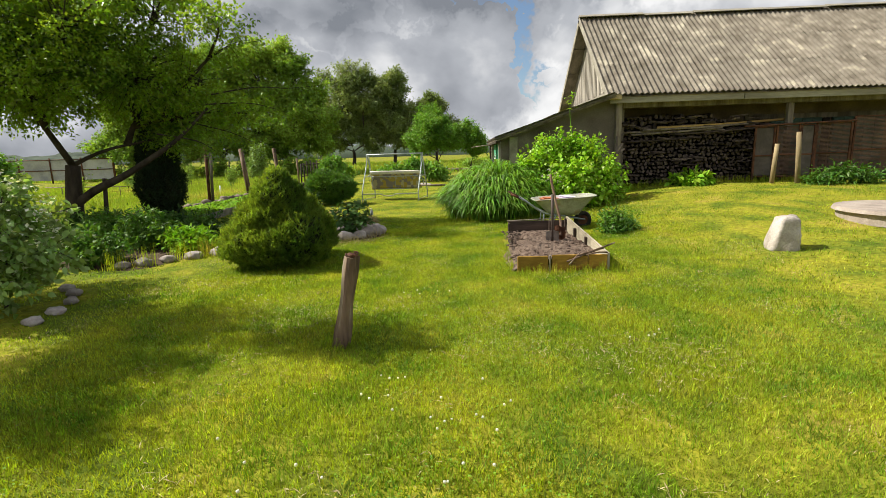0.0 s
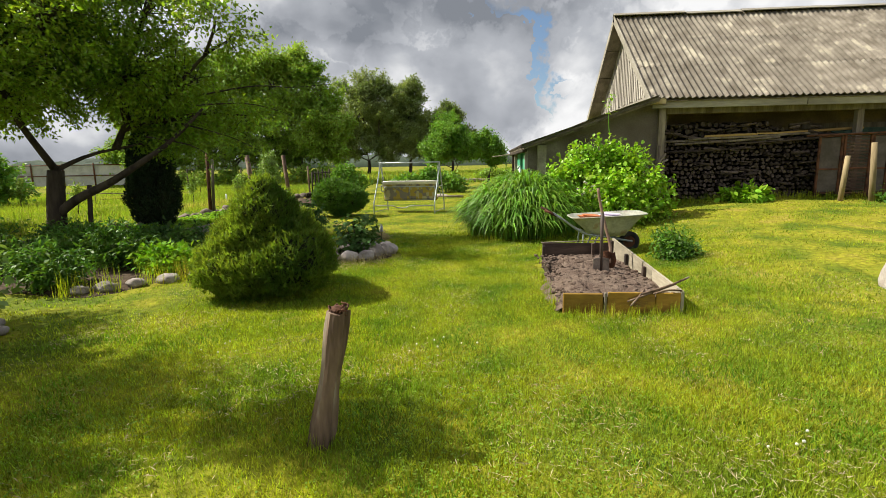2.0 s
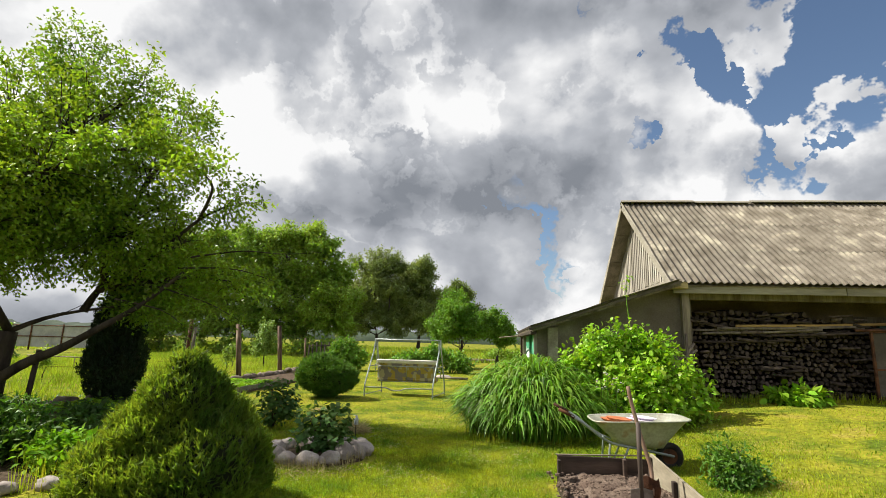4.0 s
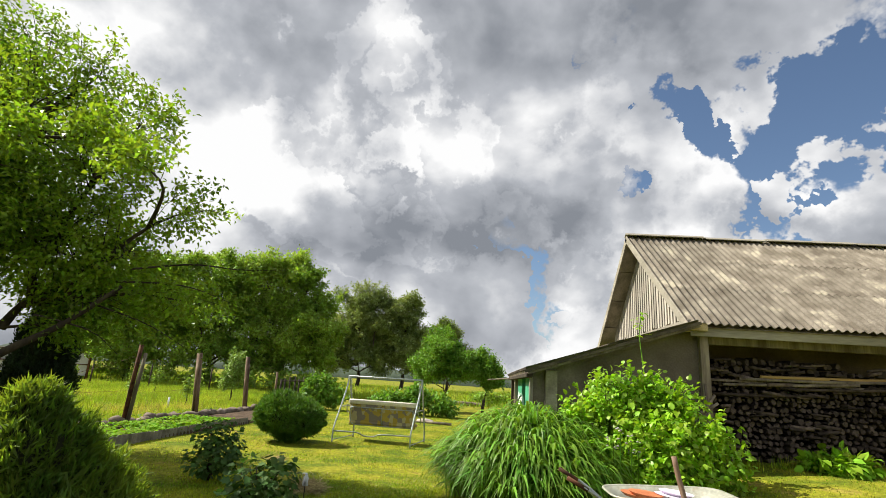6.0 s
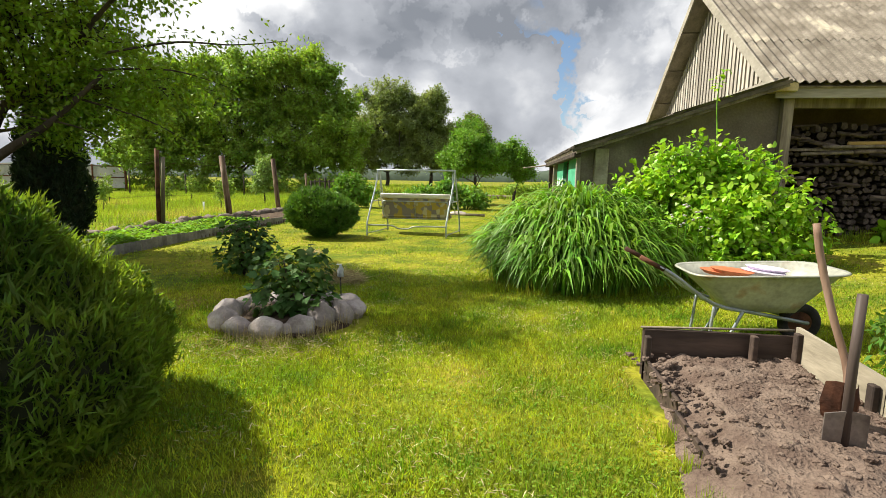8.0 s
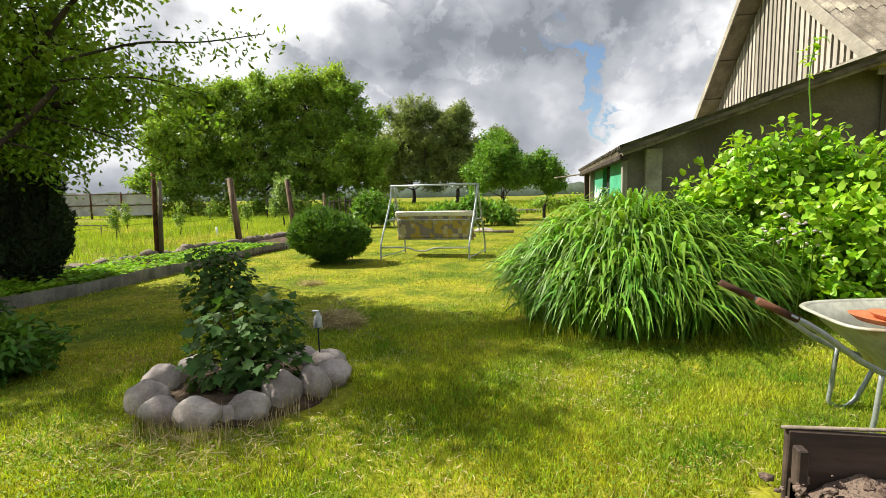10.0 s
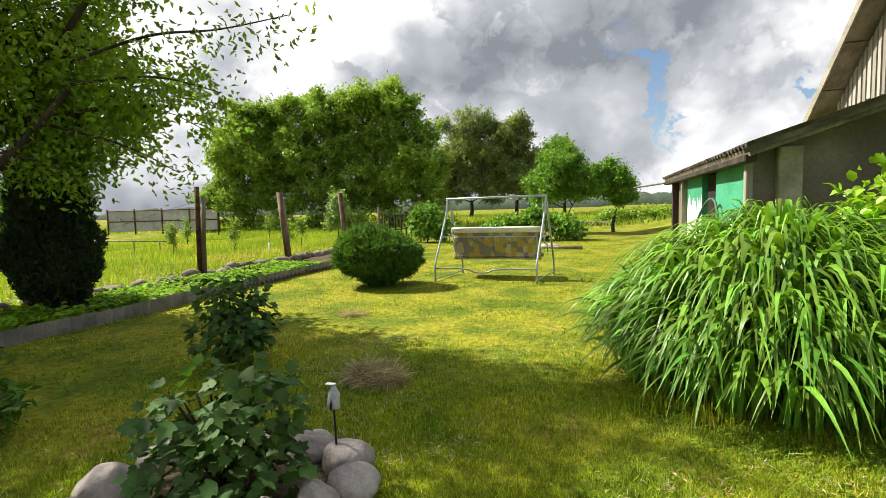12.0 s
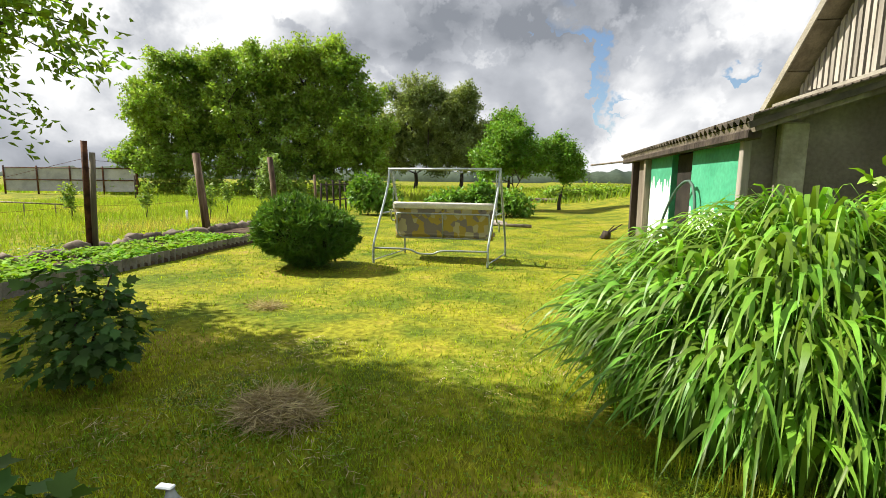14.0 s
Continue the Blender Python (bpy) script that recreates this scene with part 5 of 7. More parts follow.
# leafy bush between daylilies and barn
bush("hydrangea_bush", "lush light-green broad-leaved bush beside the barn", "bush", on(3.0, 12.9), [(2.6, 12.9, 1.05, 0.7, 0.7, 0.6), (3.2, 12.8, 0.95, 0.75, 0.7, 0.6), (2.3, 13.1, 1.5, 0.45, 0.5, 0.5), (3.3, 13.1, 1.5, 0.5, 0.5, 0.45), (3.75, 12.7, 0.8, 0.5, 0.5, 0.5), (2.9, 12.4, 0.6, 0.7, 0.4, 0.4), (2.75, 13.0, 1.75, 0.3, 0.3, 0.35), (1.9, 13.3, 1.25, 0.4, 0.4, 0.4)], 62, 18, 0.10, 0.072, M_bush_leaf, inner=0.5, clump=0.15)


def pale_blooms(name, spots, label, parent_at):
    ob = thing(name, parent_at, label, "flowers")
    bm = bmesh.new()
    for x, y, z, s, n in spots:
        for _ in range(n):
            bmesh.ops.create_icosphere(bm, subdivisions=1, radius=random.uniform(0.012, 0.024), matrix=pose(x + random.gauss(0, s), y + random.gauss(0, s), z + random.gauss(0, s)) @ Matrix.Diagonal((1, 1, 0.6, 1)))
    under(part("blossoms", bm, M_lilac_bloom, smooth=True), ob)
    bm = bmesh.new()
    for x, y, z, s, n in spots:
        tube_bm(bm, ((x, y + 0.1, parent_at[2]), (x, y + 0.04, z * 0.6), (x, y, z)), 0.006, 4)
    under(part("stems", bm, M_lily), ob)


pale_blooms("columbine", [(2.15, 12.0, 1.12, 0.06, 9), (2.3, 12.0, 1.0, 0.05, 8), (2.05, 12.0, 0.98, 0.05, 7), (2.4, 12.05, 0.88, 0.05, 5)], "pale lilac-white columbine flowers before the bush", on(2.2, 12.1))
bush("peony_bush", "low bushy green plant beside the soil box", "bush", on(2.95, 9.3), [(2.95, 9.35, 0.34, 0.28, 0.28, 0.2), (2.85, 9.2, 0.22, 0.26, 0.26, 0.16), (3.1, 9.3, 0.24, 0.22, 0.24, 0.16)], 60, 16, 0.075, 0.028, M_bed_leaf, inner=0.4, clump=0.1, style="quad", r0=0.012)
bush("hosta", "broad-leaved green hosta clump before the woodpile", "hosta", on(6.2, 13.9), [(6.25, 13.9, 0.74, 0.36, 0.34, 0.18), (6.45, 13.9, 0.70, 0.25, 0.3, 0.14), (6.0, 13.95, 0.70, 0.25, 0.3, 0.14)], 40, 8, 0.2, 0.11, M_strawberry, inner=0.5, clump=0.12, r0=0.015)
bush("weed_patch", "tall green weeds under the barn panels", "weeds", on(9.4, 13.2), [(9.0, 13.1, 0.75, 0.4, 0.35, 0.22), (9.6, 13.1, 0.82, 0.45, 0.35, 0.28), (10.2, 13.1, 0.78, 0.4, 0.35, 0.22)], 45, 12, 0.12, 0.045, M_bed_leaf, inner=0.3, clump=0.15, style="quad", r0=0.012)


# ---- stone ring with currant bushes ----
def stone_ring():
    soil = lump("ring_soil", (-2.22, 10.12, 0.0), (0.62, 0.58, 0.1), M_dark_soil, rough=0.12, sub=4, freq=3)
    tagged(soil, "dark mulched soil inside the stone ring", "soil", kind="stuff")
    ring = [(-2.72, 9.72, 0.17, 0.13, 0.14), (-2.42, 9.55, 0.18, 0.12, 0.11), (-2.06, 9.52, 0.17, 0.13, 0.13), (-1.87, 9.62, 0.08, 0.07, 0.08), (-1.74, 9.72, 0.17, 0.13, 0.12), (-1.58, 9.93, 0.16, 0.15, 0.17), (-1.42, 10.18, 0.14, 0.13, 0.15),
            (-1.36, 10.45, 0.15, 0.16, 0.12), (-1.55, 10.72, 0.17, 0.14, 0.13), (-1.9, 10.8, 0.18, 0.14, 0.12), (-2.85, 10.05, 0.16, 0.17, 0.15), (-2.8, 10.4, 0.17, 0.16, 0.13), (-2.5, 10.68, 0.17, 0.14, 0.12), (-2.2, 10.82, 0.14, 0.12, 0.11)]
    for k, (x, y, a, b, c) in enumerate(ring):
        x, y, a, b, c = -2.27 + (x + 2.15) * 0.79, 10.07 + (y - 10.1) * 0.88, a * 0.86, b * 0.88, c * 0.88
        st = lump("ring_stone", (x, y, c * 0.62), (a, b, c), M_stone, rough=0.22, sub=4, freq=1.2, seed=k + 1.0)
        tagged(st, "rounded grey-pink fieldstone in a ring round the bushes", "stone", "stones of the ring")


stone_ring()


def lobed_leaf_mesh(size):
    """One lobed leaf: five rounded points about a folded midrib, drooping at the tip."""
    outline = ((0.0, 0.0), (0.30, 0.12), (0.52, 0.30), (0.34, 0.42), (0.46, 0.70), (0.20, 0.72), (0.0, 1.05))
    right = [(x, y, 0.16 * x - 0.22 * y * y) for x, y in outline]
    left = [(-x, y, z) for x, y, z in right[1:-1]]
    rib = [(0.0, 0.32, -0.04), (0.0, 0.66, -0.13)]
    vs = [(x * size, y * size, z * size) for x, y, z in right + left + rib]
    r1, r2 = 12, 13
    fs = [(0, 1, 2, r1), (r1, 2, 3, r2), (r2, 3, 4, 5), (r2, 5, 6, 11), (r1, 8, 7, 0), (r2, 9, 8, r1), (r2, 11, 10, 9)]
    return vs, fs


def currant(label, base, mounds, count, size):
    """Stems from the ground and a skin of lobed leaves over several rounds."""
    ob = thing("currant_bush", base, label, "bush")
    vs, fs = lobed_leaf_mesh(1.0)
    vs = np.array(vs)
    V, F = [], []
    share = np.array([m[3] * m[5] for m in mounds])
    for (cx, cy, cz, rx, ry, rz), k in zip(mounds, (share / share.sum() * count).astype(int)):
        for _ in range(4):
            e = Vector((cx + random.uniform(-0.6, 0.6) * rx, cy + random.uniform(-0.6, 0.6) * ry, cz + random.uniform(0, 0.6) * rz))
            b = Vector(base)
            tube("stem", bend((b, b.lerp(e, 0.5) + Vector((0, 0, 0.06)), e), 5), (0.012, 0.011, 0.009, 0.008, 0.006, 0.005), M_bark, ob, sides=5)
        p = ball_points(k, 0.35) * np.array([[rx, ry, rz]])
        out = unit(p / np.array([[rx, ry, rz]]))
        p = p + np.array([[cx, cy, cz]])
        keep = p[:, 2] > base[2] + 0.04
        p, out = p[keep], out[keep]
        k = len(p)
        D = unit(out * np.array([[1, 1, 0.25]]) + rng.normal(size=(k, 3)) * 0.35 + np.array([[0, 0, -0.25]]))
        N = unit(np.array([[0, 0, 0.8]]) + out * 0.5 + rng.normal(size=(k, 3)) * 0.28)
        S = unit(np.cross(D, N))
        U = np.cross(S, D)
        L = (size * rng.uniform(0.6, 1.25, k))[:, None]
        for i in range(len(vs)):
            V.append((p + (S * vs[i, 0] + D * vs[i, 1] + U * vs[i, 2]) * L)[None])
        block = np.concatenate(V[-len(vs):], 0).transpose(1, 0, 2).reshape(-1, 3)
        del V[-len(vs):]
        start = sum(len(q) for q in V)
        V.append(block)
        F.append((np.arange(k)[:, None, None] * len(vs) + np.array(fs)[None] + start).reshape(-1, 4))
    under(mesh_thing("leaves", raw_mesh("leaves", np.concatenate(V), 4, np.concatenate(F)), M_currant), ob)


currant("dark-green lobed-leaf bush inside the stone ring", (-2.22, 10.15, 0.06), [(-2.32, 10.15, 0.50, 0.27, 0.28, 0.22), (-2.05, 10.18, 0.50, 0.24, 0.26, 0.26), (-2.30, 10.08, 0.26, 0.33, 0.28, 0.22), (-2.02, 10.05, 0.27, 0.26, 0.24, 0.22)], 620, 0.088)
currant("taller dark-green bush standing behind the stone ring", (-3.85, 12.15, 0.0), [(-3.85, 12.15, 0.32, 0.40, 0.38, 0.28), (-3.80, 12.12, 0.66, 0.33, 0.3, 0.25), (-3.62, 12.1, 0.42, 0.30, 0.3, 0.26)], 700, 0.085)


def garden_marker():
    x, y = -1.85, 10.6
    ob = thing("garden_marker", (x, y, 0.05), "clear cut plastic bottle hung on a thin black stake", "garden marker")
    tube("stake", [(x, y, 0.0), (x - 0.01, y, 0.49)], 0.006, M_tyre, ob)
    bm = bmesh.new()
    rings = []
    for z, r in ((0.37, 0.028), (0.375, 0.034), (0.42, 0.034), (0.455, 0.032), (0.475, 0.02), (0.495, 0.013), (0.505, 0.013)):
        rings.append([bm.verts.new((x - 0.005 + r * math.cos(t) * (1 + 0.12 * math.sin(3 * t + z * 40)), y + r * math.sin(t), z)) for t in np.linspace(0, 2 * math.pi, 15)[:-1]])
    for a, b in zip(rings, rings[1:]):
        for k in range(14):
            bm.faces.new((a[k], a[(k + 1) % 14], b[(k + 1) % 14], b[k]))
    bmesh.ops.solidify(bm, geom=bm.faces[:], thickness=0.002)
    under(part("bottle", bm, M_clear, label="crumpled clear plastic bottle", smooth=True), ob)
    box("flap", (x - 0.05, y - 0.014, 0.502), (x + 0.005, y + 0.014, 0.51), M_clear, ob, "folded pale plastic flap", bevel=0.003)


garden_marker()


def hay_heap(x, y, r, h, n):
    ob = thing("hay_heap", on(x, y), "small heap of dry cut grass on the lawn", "hay", "hay heaps")
    p = ball_points(n) * np.array([[r, r * 0.8, h]])
    p[:, 2] = np.abs(p[:, 2])
    p += np.array([[x, y, gz(x, y)]])
    d = rng.normal(size=(n, 3)) * np.array([[1, 1, 0.3]])
    V, F = leaf_quads(p, d, rng.normal(size=(n, 3)), rng.uniform(0.08, 0.2, n), rng.uniform(0.004, 0.008, n), 0)
    under(mesh_thing("straw", raw_mesh("straw", V, 4, F), M_hay), ob)


hay_heap(-2.28, 12.0, 0.27, 0.17, 2600)
hay_heap(-3.72, 14.35, 0.2, 0.07, 500)
hay_heap(-2.1, 9.3, 0.6, 0.03, 700)


# ---- soil box, tools, wheelbarrow ----
def soil_box():
    ob = thing("raised_bed_box", (1.65, 8.0, 0.0), "low open wooden box of boards filled with dry soil", "raised bed")
    yl, yh = 6.68, 9.25
    fl, fr, bl, br = 0.9, 2.1, 0.97, 2.02
    for k, (x0, x1) in enumerate(((fl, 1.31), (1.32, 1.35), (1.36, 1.84), (1.85, fr))):
        box("front_board", (x0, yl - (0.012 if k == 1 else 0), -0.05), (x1, yl + 0.03, 0.235 + random.uniform(-0.01, 0.01)), M_box_grey if k == 1 else M_box_wood, ob, jitter=0.004)
    # inner face turned from the sun: its shade is put into the colour
    box("back_board", (bl, yh, -0.02), (br, yh + 0.03, 0.36), M_box_dark, ob, "back board coloured dark for its shaded inner face", jitter=0.006)
    tube("back_edge", [(bl - 0.02, yh + 0.015, 0.365), (br, yh + 0.015, 0.40)], 0.009, M_old_wood, ob, sides=5)
    ang = math.atan2(fr - br, yl - yh)
    n = 3
    for k in range(n):
        y0, y1 = yh + (yl - yh) * k / n, yh + (yl - yh) * (k + 1) / n
        bm = bmesh.new()
        xa, xb = br + (fr - br) * k / n, br + (fr - br) * (k + 1) / n
        zt0, zt1 = 0.43 - 0.17 * k / n, 0.43 - 0.17 * (k + 1) / n
        vs = [(xa, y0 - 0.004, -0.05), (xb, y1 + 0.004, -0.05), (xb, y1 + 0.004, zt1), (xa, y0 - 0.004, zt0)]
        a = [bm.verts.new(v) for v in vs]
        b = [bm.verts.new((v[0] + 0.03, v[1], v[2])) for v in vs]
        bm.faces.new(a)
        bm.faces.new(b[::-1])
        for i in range(4):
            bm.faces.new((a[i], b[i], b[(i + 1) % 4], a[(i + 1) % 4]))
        bmesh.ops.recalc_face_normals(bm, faces=bm.faces)
        under(part("side_board", bm, M_box_grey), ob)
    for x, y, z in ((2.03, 9.18, 0.40), (2.045, 8.45, 0.33), (2.07, 7.75, 0.3), (2.09, 6.8, 0.22), (1.0, 9.15, 0.33), (1.75, 9.2, 0.36)):
        box("peg", (x - 0.045, y - 0.03, -0.05), (x - 0.004, y + 0.03, z), M_box_dark, ob)
    for k in range(3):
        box("left_board", (0.955 - 0.02 * k, 8.42 - 0.8 * k, -0.05), (0.98 - 0.02 * k, 9.2 - 0.8 * k, 0.17 - 0.05 * k), M_box_dark, ob)
    # soil
    nx, ny = 56, 100
    xs, ys = np.linspace(0.8, 2.24, nx), np.linspace(6.76, 9.24, ny)
    V = []
    for y in ys:
        f = (y - 6.76) / 2.48
        left, right = 0.89 + 0.08 * f, 2.09 - 0.08 * f
        spill = 0.16 * math.exp(-((y - 7.5) / 0.7) ** 2)
        for i in range(nx):
            u = i / (nx - 1)
            x = left - spill + (right - left + spill) * u
            edge = min(1, max(0, (x - (left - spill)) / 0.28))
            z = 0.015 + 0.15 * edge + 0.05 * math.sin(math.pi * u) * math.sin(math.pi * f) + 0.05 * noise.noise((x * 3, y * 3, 1)) + 0.03 * noise.noise((x * 9, y * 9, 2)) + 0.014 * noise.noise((x * 25, y * 25, 3))
            V.append((x, y, z))
    i = (np.arange(ny - 1)[:, None] * nx + np.arange(nx - 1)[None, :]).ravel()
    soil = mesh_thing("soil", raw_mesh("soil", V, 4, np.stack([i, i + 1, i + nx + 1, i + nx], 1)), M_soil, smooth=True)
    under(soil, ob)
    tagged(soil, "loose dry brown soil")
    bm = bmesh.new()
    for _ in range(950):
        f = random.random()
        x, y = random.uniform(0.85, 2.05), 6.8 + 2.4 * f
        r = random.choice((0.006, 0.008, 0.008, 0.011, 0.014, 0.02, 0.028))
        k = len(bm.verts)
        bmesh.ops.create_icosphere(bm, subdivisions=1, radius=r)
        bm.verts.ensure_lookup_table()
        zz = 0.175 + 0.05 * math.sin(math.pi * (x - 0.88) / 1.2) * math.sin(math.pi * f) + 0.05 * noise.noise((x * 3, y * 3, 1)) + 0.03 * noise.noise((x * 9, y * 9, 2)) - 0.01
        for v in bm.verts[k:]:
            v.co = Vector((v.co.x * random.uniform(0.8, 1.5), v.co.y, v.co.z * random.uniform(0.5, 1.0))) + Vector((x, y, zz))
    clods = under(part("clods", bm, M_soil), ob)
    tagged(clods, kind="stuff")
    # sticks on the front corner
    for a, b in (((1.55, 6.64, 0.16), (2.08, 6.8, 0.31)), ((1.7, 6.66, 0.24), (2.25, 6.9, 0.36)), ((1.8, 6.62, 0.25), (2.1, 6.68, 0.27)), ((1.58, 6.62, 0.12), (1.75, 6.76, 0.26))):
        tagged(tube("twig", bend((a, ((a[0] + b[0]) / 2, a[1] + 0.03, (a[2] + b[2]) / 2 + 0.02), b), 5), 0.011, M_stump_wood, sides=5), "dry brown twig lying on the box corner", "twig", "twigs on the box")


soil_box()


def tools():
    sp = thing("spade", (1.57, 7.95, 0.12), "spade with straight dark handle stuck upright in the soil", "spade")
    tube("handle", [(1.57, 7.95, 0.2), (1.565, 7.95, 0.6), (1.56, 7.94, 0.95)], 0.022, M_handle_dark, sp)
    bm = bmesh.new()
    pts = [(-0.1, 0.26), (-0.1, 0.0), (0, -0.06), (0.1, 0.0), (0.1, 0.26), (0.02, 0.28), (-0.02, 0.28)]
    a = [bm.verts.new((1.57 + p[0], 7.93 + abs(p[0]) * 0.15, 0.1 + p[1])) for p in pts]
    b = [bm.verts.new((1.57 + p[0], 7.937 + abs(p[0]) * 0.15, 0.1 + p[1])) for p in pts]
    bm.faces.new(a)
    bm.faces.new(b[::-1])
    for i in range(len(pts)):
        bm.faces.new((a[i], b[i], b[(i + 1) % len(pts)], a[(i + 1) % len(pts)]))
    bmesh.ops.recalc_face_normals(bm, faces=bm.faces)
    under(part("blade", bm, M_iron, label="rusty steel blade"), sp)
    sh = thing("shovel", (1.75, 8.22, 0.15), "shovel with curved brown wooden handle stuck in the soil", "shovel")
    tube("handle", bend(((1.60, 8.42, 1.24), (1.63, 8.4, 1.05), (1.70, 8.34, 0.72), (1.75, 8.28, 0.5), (1.75, 8.24, 0.36), (1.74, 8.22, 0.25)), 12), 0.02, M_handle, sh)
    bm = bmesh.new()
    g = [[bm.verts.new((1.74 + (i - 3) * 0.034 * (1 - 0.1 * abs(j - 2)), 8.21 + 0.012 * (i - 3) ** 2 * 0.6, 0.40 - 0.055 * j + 0.02 * math.sin(i))) for i in range(7)] for j in range(5)]
    for j in range(4):
        for i in range(6):
            bm.faces.new((g[j][i], g[j][i + 1], g[j + 1][i + 1], g[j + 1][i]))
    geom = bmesh.ops.solidify(bm, geom=bm.faces[:], thickness=0.005)
    under(part("blade", bm, M_rust, label="rust-brown curved blade"), sh)


tools()


def wheelbarrow():
    ob = thing("wheelbarrow", on(2.1, 10.1), "dull grey-green steel wheelbarrow with long handles", "wheelbarrow")
    g = gz(2.1, 10.1)
    bm = bmesh.new()
    levels = [(0.36, 1.83, 2.42, 0.20), (0.44, 1.78, 2.47, 0.24), (0.60, 1.62, 2.62, 0.31), (0.70, 1.53, 2.72, 0.36), (0.71, 1.505, 2.745, 0.375), (0.698, 1.495, 2.755, 0.385), (0.69, 1.505, 2.745, 0.378), (0.695, 1.54, 2.71, 0.352), (0.60, 1.63, 2.61, 0.302), (0.45, 1.79, 2.46, 0.235), (0.375, 1.84, 2.41, 0.19)]
    rings = []
    for z, xl, xr, hw in levels:
        ring = []
        for k in range(36):
            th = 2 * math.pi * k / 36
            c, s = math.cos(th), math.sin(th)
            e = 0.42
            px = (xl + xr) / 2 + (xr - xl) / 2 * math.copysign(abs(c) ** e, c)
            py = 10.12 + hw * math.copysign(abs(s) ** e, s)
            tip = 0.05 * (px - 2.1) * (1 if z > 0.55 else 0)
            ring.append(bm.verts.new((px, py, g - 0.06 + z + tip)))
        rings.append(ring)
    for a, b in zip(rings, rings[1:]):
        for k in range(36):
            bm.faces.new((a[k], a[(k + 1) % 36], b[(k + 1) % 36], b[k]))
    bm.faces.new(rings[0][::-1])
    bm.faces.new(rings[-1])
    bmesh.ops.recalc_face_normals(bm, faces=bm.faces)
    under(part("tray", bm, M_zinc, label="shallow dented steel tray", smooth=True), ob)
    for y in (9.84, 10.4):
        tube("frame_tube", bend(((1.12, y, g + 0.72), (1.35, y, g + 0.60), (1.7, y + (10.12 - y) * 0.2, g + 0.36), (2.1, y + (10.12 - y) * 0.35, g + 0.28), (2.55, y + (10.12 - y) * 0.72, g + 0.19)), 14), 0.017, M_tube, ob)
        tube("grip", [(1.06, y, g + 0.75), (1.26, y, g + 0.65)], 0.021, M_rust, ob, "worn reddish grip")
        yy = y + (10.12 - y) * 0.25
        tube("leg", bend(((1.72, yy, g + 0.36), (1.70, yy, g + 0.1), (1.70, yy, g + 0.0), (1.82, yy, g + 0.005), (1.95, yy, g + 0.3)), 14), 0.014, M_tube, ob)
    bm = bmesh.new()
    tube_bm(bm, [(2.52 + 0.135 * math.cos(t), 10.12, g + 0.175 + 0.135 * math.sin(t)) for t in np.linspace(0, 2 * math.pi, 29)], 0.042, 10, cap=False)
    wheel = under(part("wheel", bm, M_tyre, label="black rubber tyre", smooth=True), ob)
    bm = bmesh.new()
    bmesh.ops.create_cone(bm, cap_ends=True, segments=24, radius1=0.10, radius2=0.10, depth=0.03, matrix=pose(2.52, 10.12, g + 0.175, 90))
    part("rim", bm, M_rust, wheel)
    for x, y, z, m, lb in ((1.80, 10.05, 0.655, M_terra, "terracotta-coloured plant saucer lying in the barrow"), (1.86, 9.98, 0.68, M_terra, "terracotta-coloured plant saucer lying in the barrow"), (2.13, 10.02, 0.67, M_lilac_plastic, "pale lilac plastic lid lying in the barrow"), (2.2, 10.1, 0.69, M_lilac_plastic, "pale lilac plastic lid lying in the barrow")):
        bm = bmesh.new()
        bmesh.ops.create_cone(bm, cap_ends=True, segments=28, radius1=0.13, radius2=0.17, depth=0.03, matrix=pose(x, y, g - 0.045 + z, 0, 4, 0))
        tagged(part("saucer", bm, m), lb, "saucer", "saucers in the barrow")


wheelbarrow()


def post_stump():
    ob = thing("leaning_post", (-0.74, 4.1, 0), "short leaning weathered wooden post with torn wire on top", "post")
    bm = bmesh.new()
    rings, n, m = [], 24, 16
    for j in range(n + 1):
        t = j / n
        c = Vector((-0.885 + 0.145 * t, 4.1 + 0.04 * t, -0.06 + 0.86 * t))
        rings.append([bm.verts.new(c + Vector((math.cos(2 * math.pi * k / m), math.sin(2 * math.pi * k / m), 0)) * (0.076 - 0.016 * t + 0.006 * math.sin(9 * t)) * (1 + 0.16 * noise.noise((math.cos(2 * math.pi * k / m) * 1.7, math.sin(2 * math.pi * k / m) * 1.7, t * 2.5)) + (0.0 if k % 5 else -0.22)) + Vector((0, 0, (0.03 * noise.noise((k * 0.9, 3, 0)) if j == n else 0)))) for k in range(m)])
    for a, b in zip(rings, rings[1:]):
        for k in range(m):
            bm.faces.new((a[k], a[(k + 1) % m], b[(k + 1) % m], b[k]))
    bm.faces.new(rings[-1])
    bm.faces.new(rings[0][::-1])
    under(part("shaft", bm, M_stump_wood), ob)
    for k in range(7):
        a = random.uniform(0, 6.28)
        p = Vector((-0.74, 4.14, 0.80))
        tube("wire", bend((p + Vector((math.cos(a) * 0.03, math.sin(a) * 0.03, -0.02)), p + Vector((math.cos(a + 0.7) * 0.06, math.sin(a + 0.7) * 0.06, 0.025)), p + Vector((math.cos(a + 1.6) * 0.05, math.sin(a + 1.6) * 0.05, random.uniform(-0.03, 0.04)))), 6), 0.0045, M_rust, ob, sides=5)
    lump("bark_knob", (-0.742, 4.14, 0.805), (0.042, 0.042, 0.022), M_rust, ob, rough=0.6, freq=2.5)


post_stump()


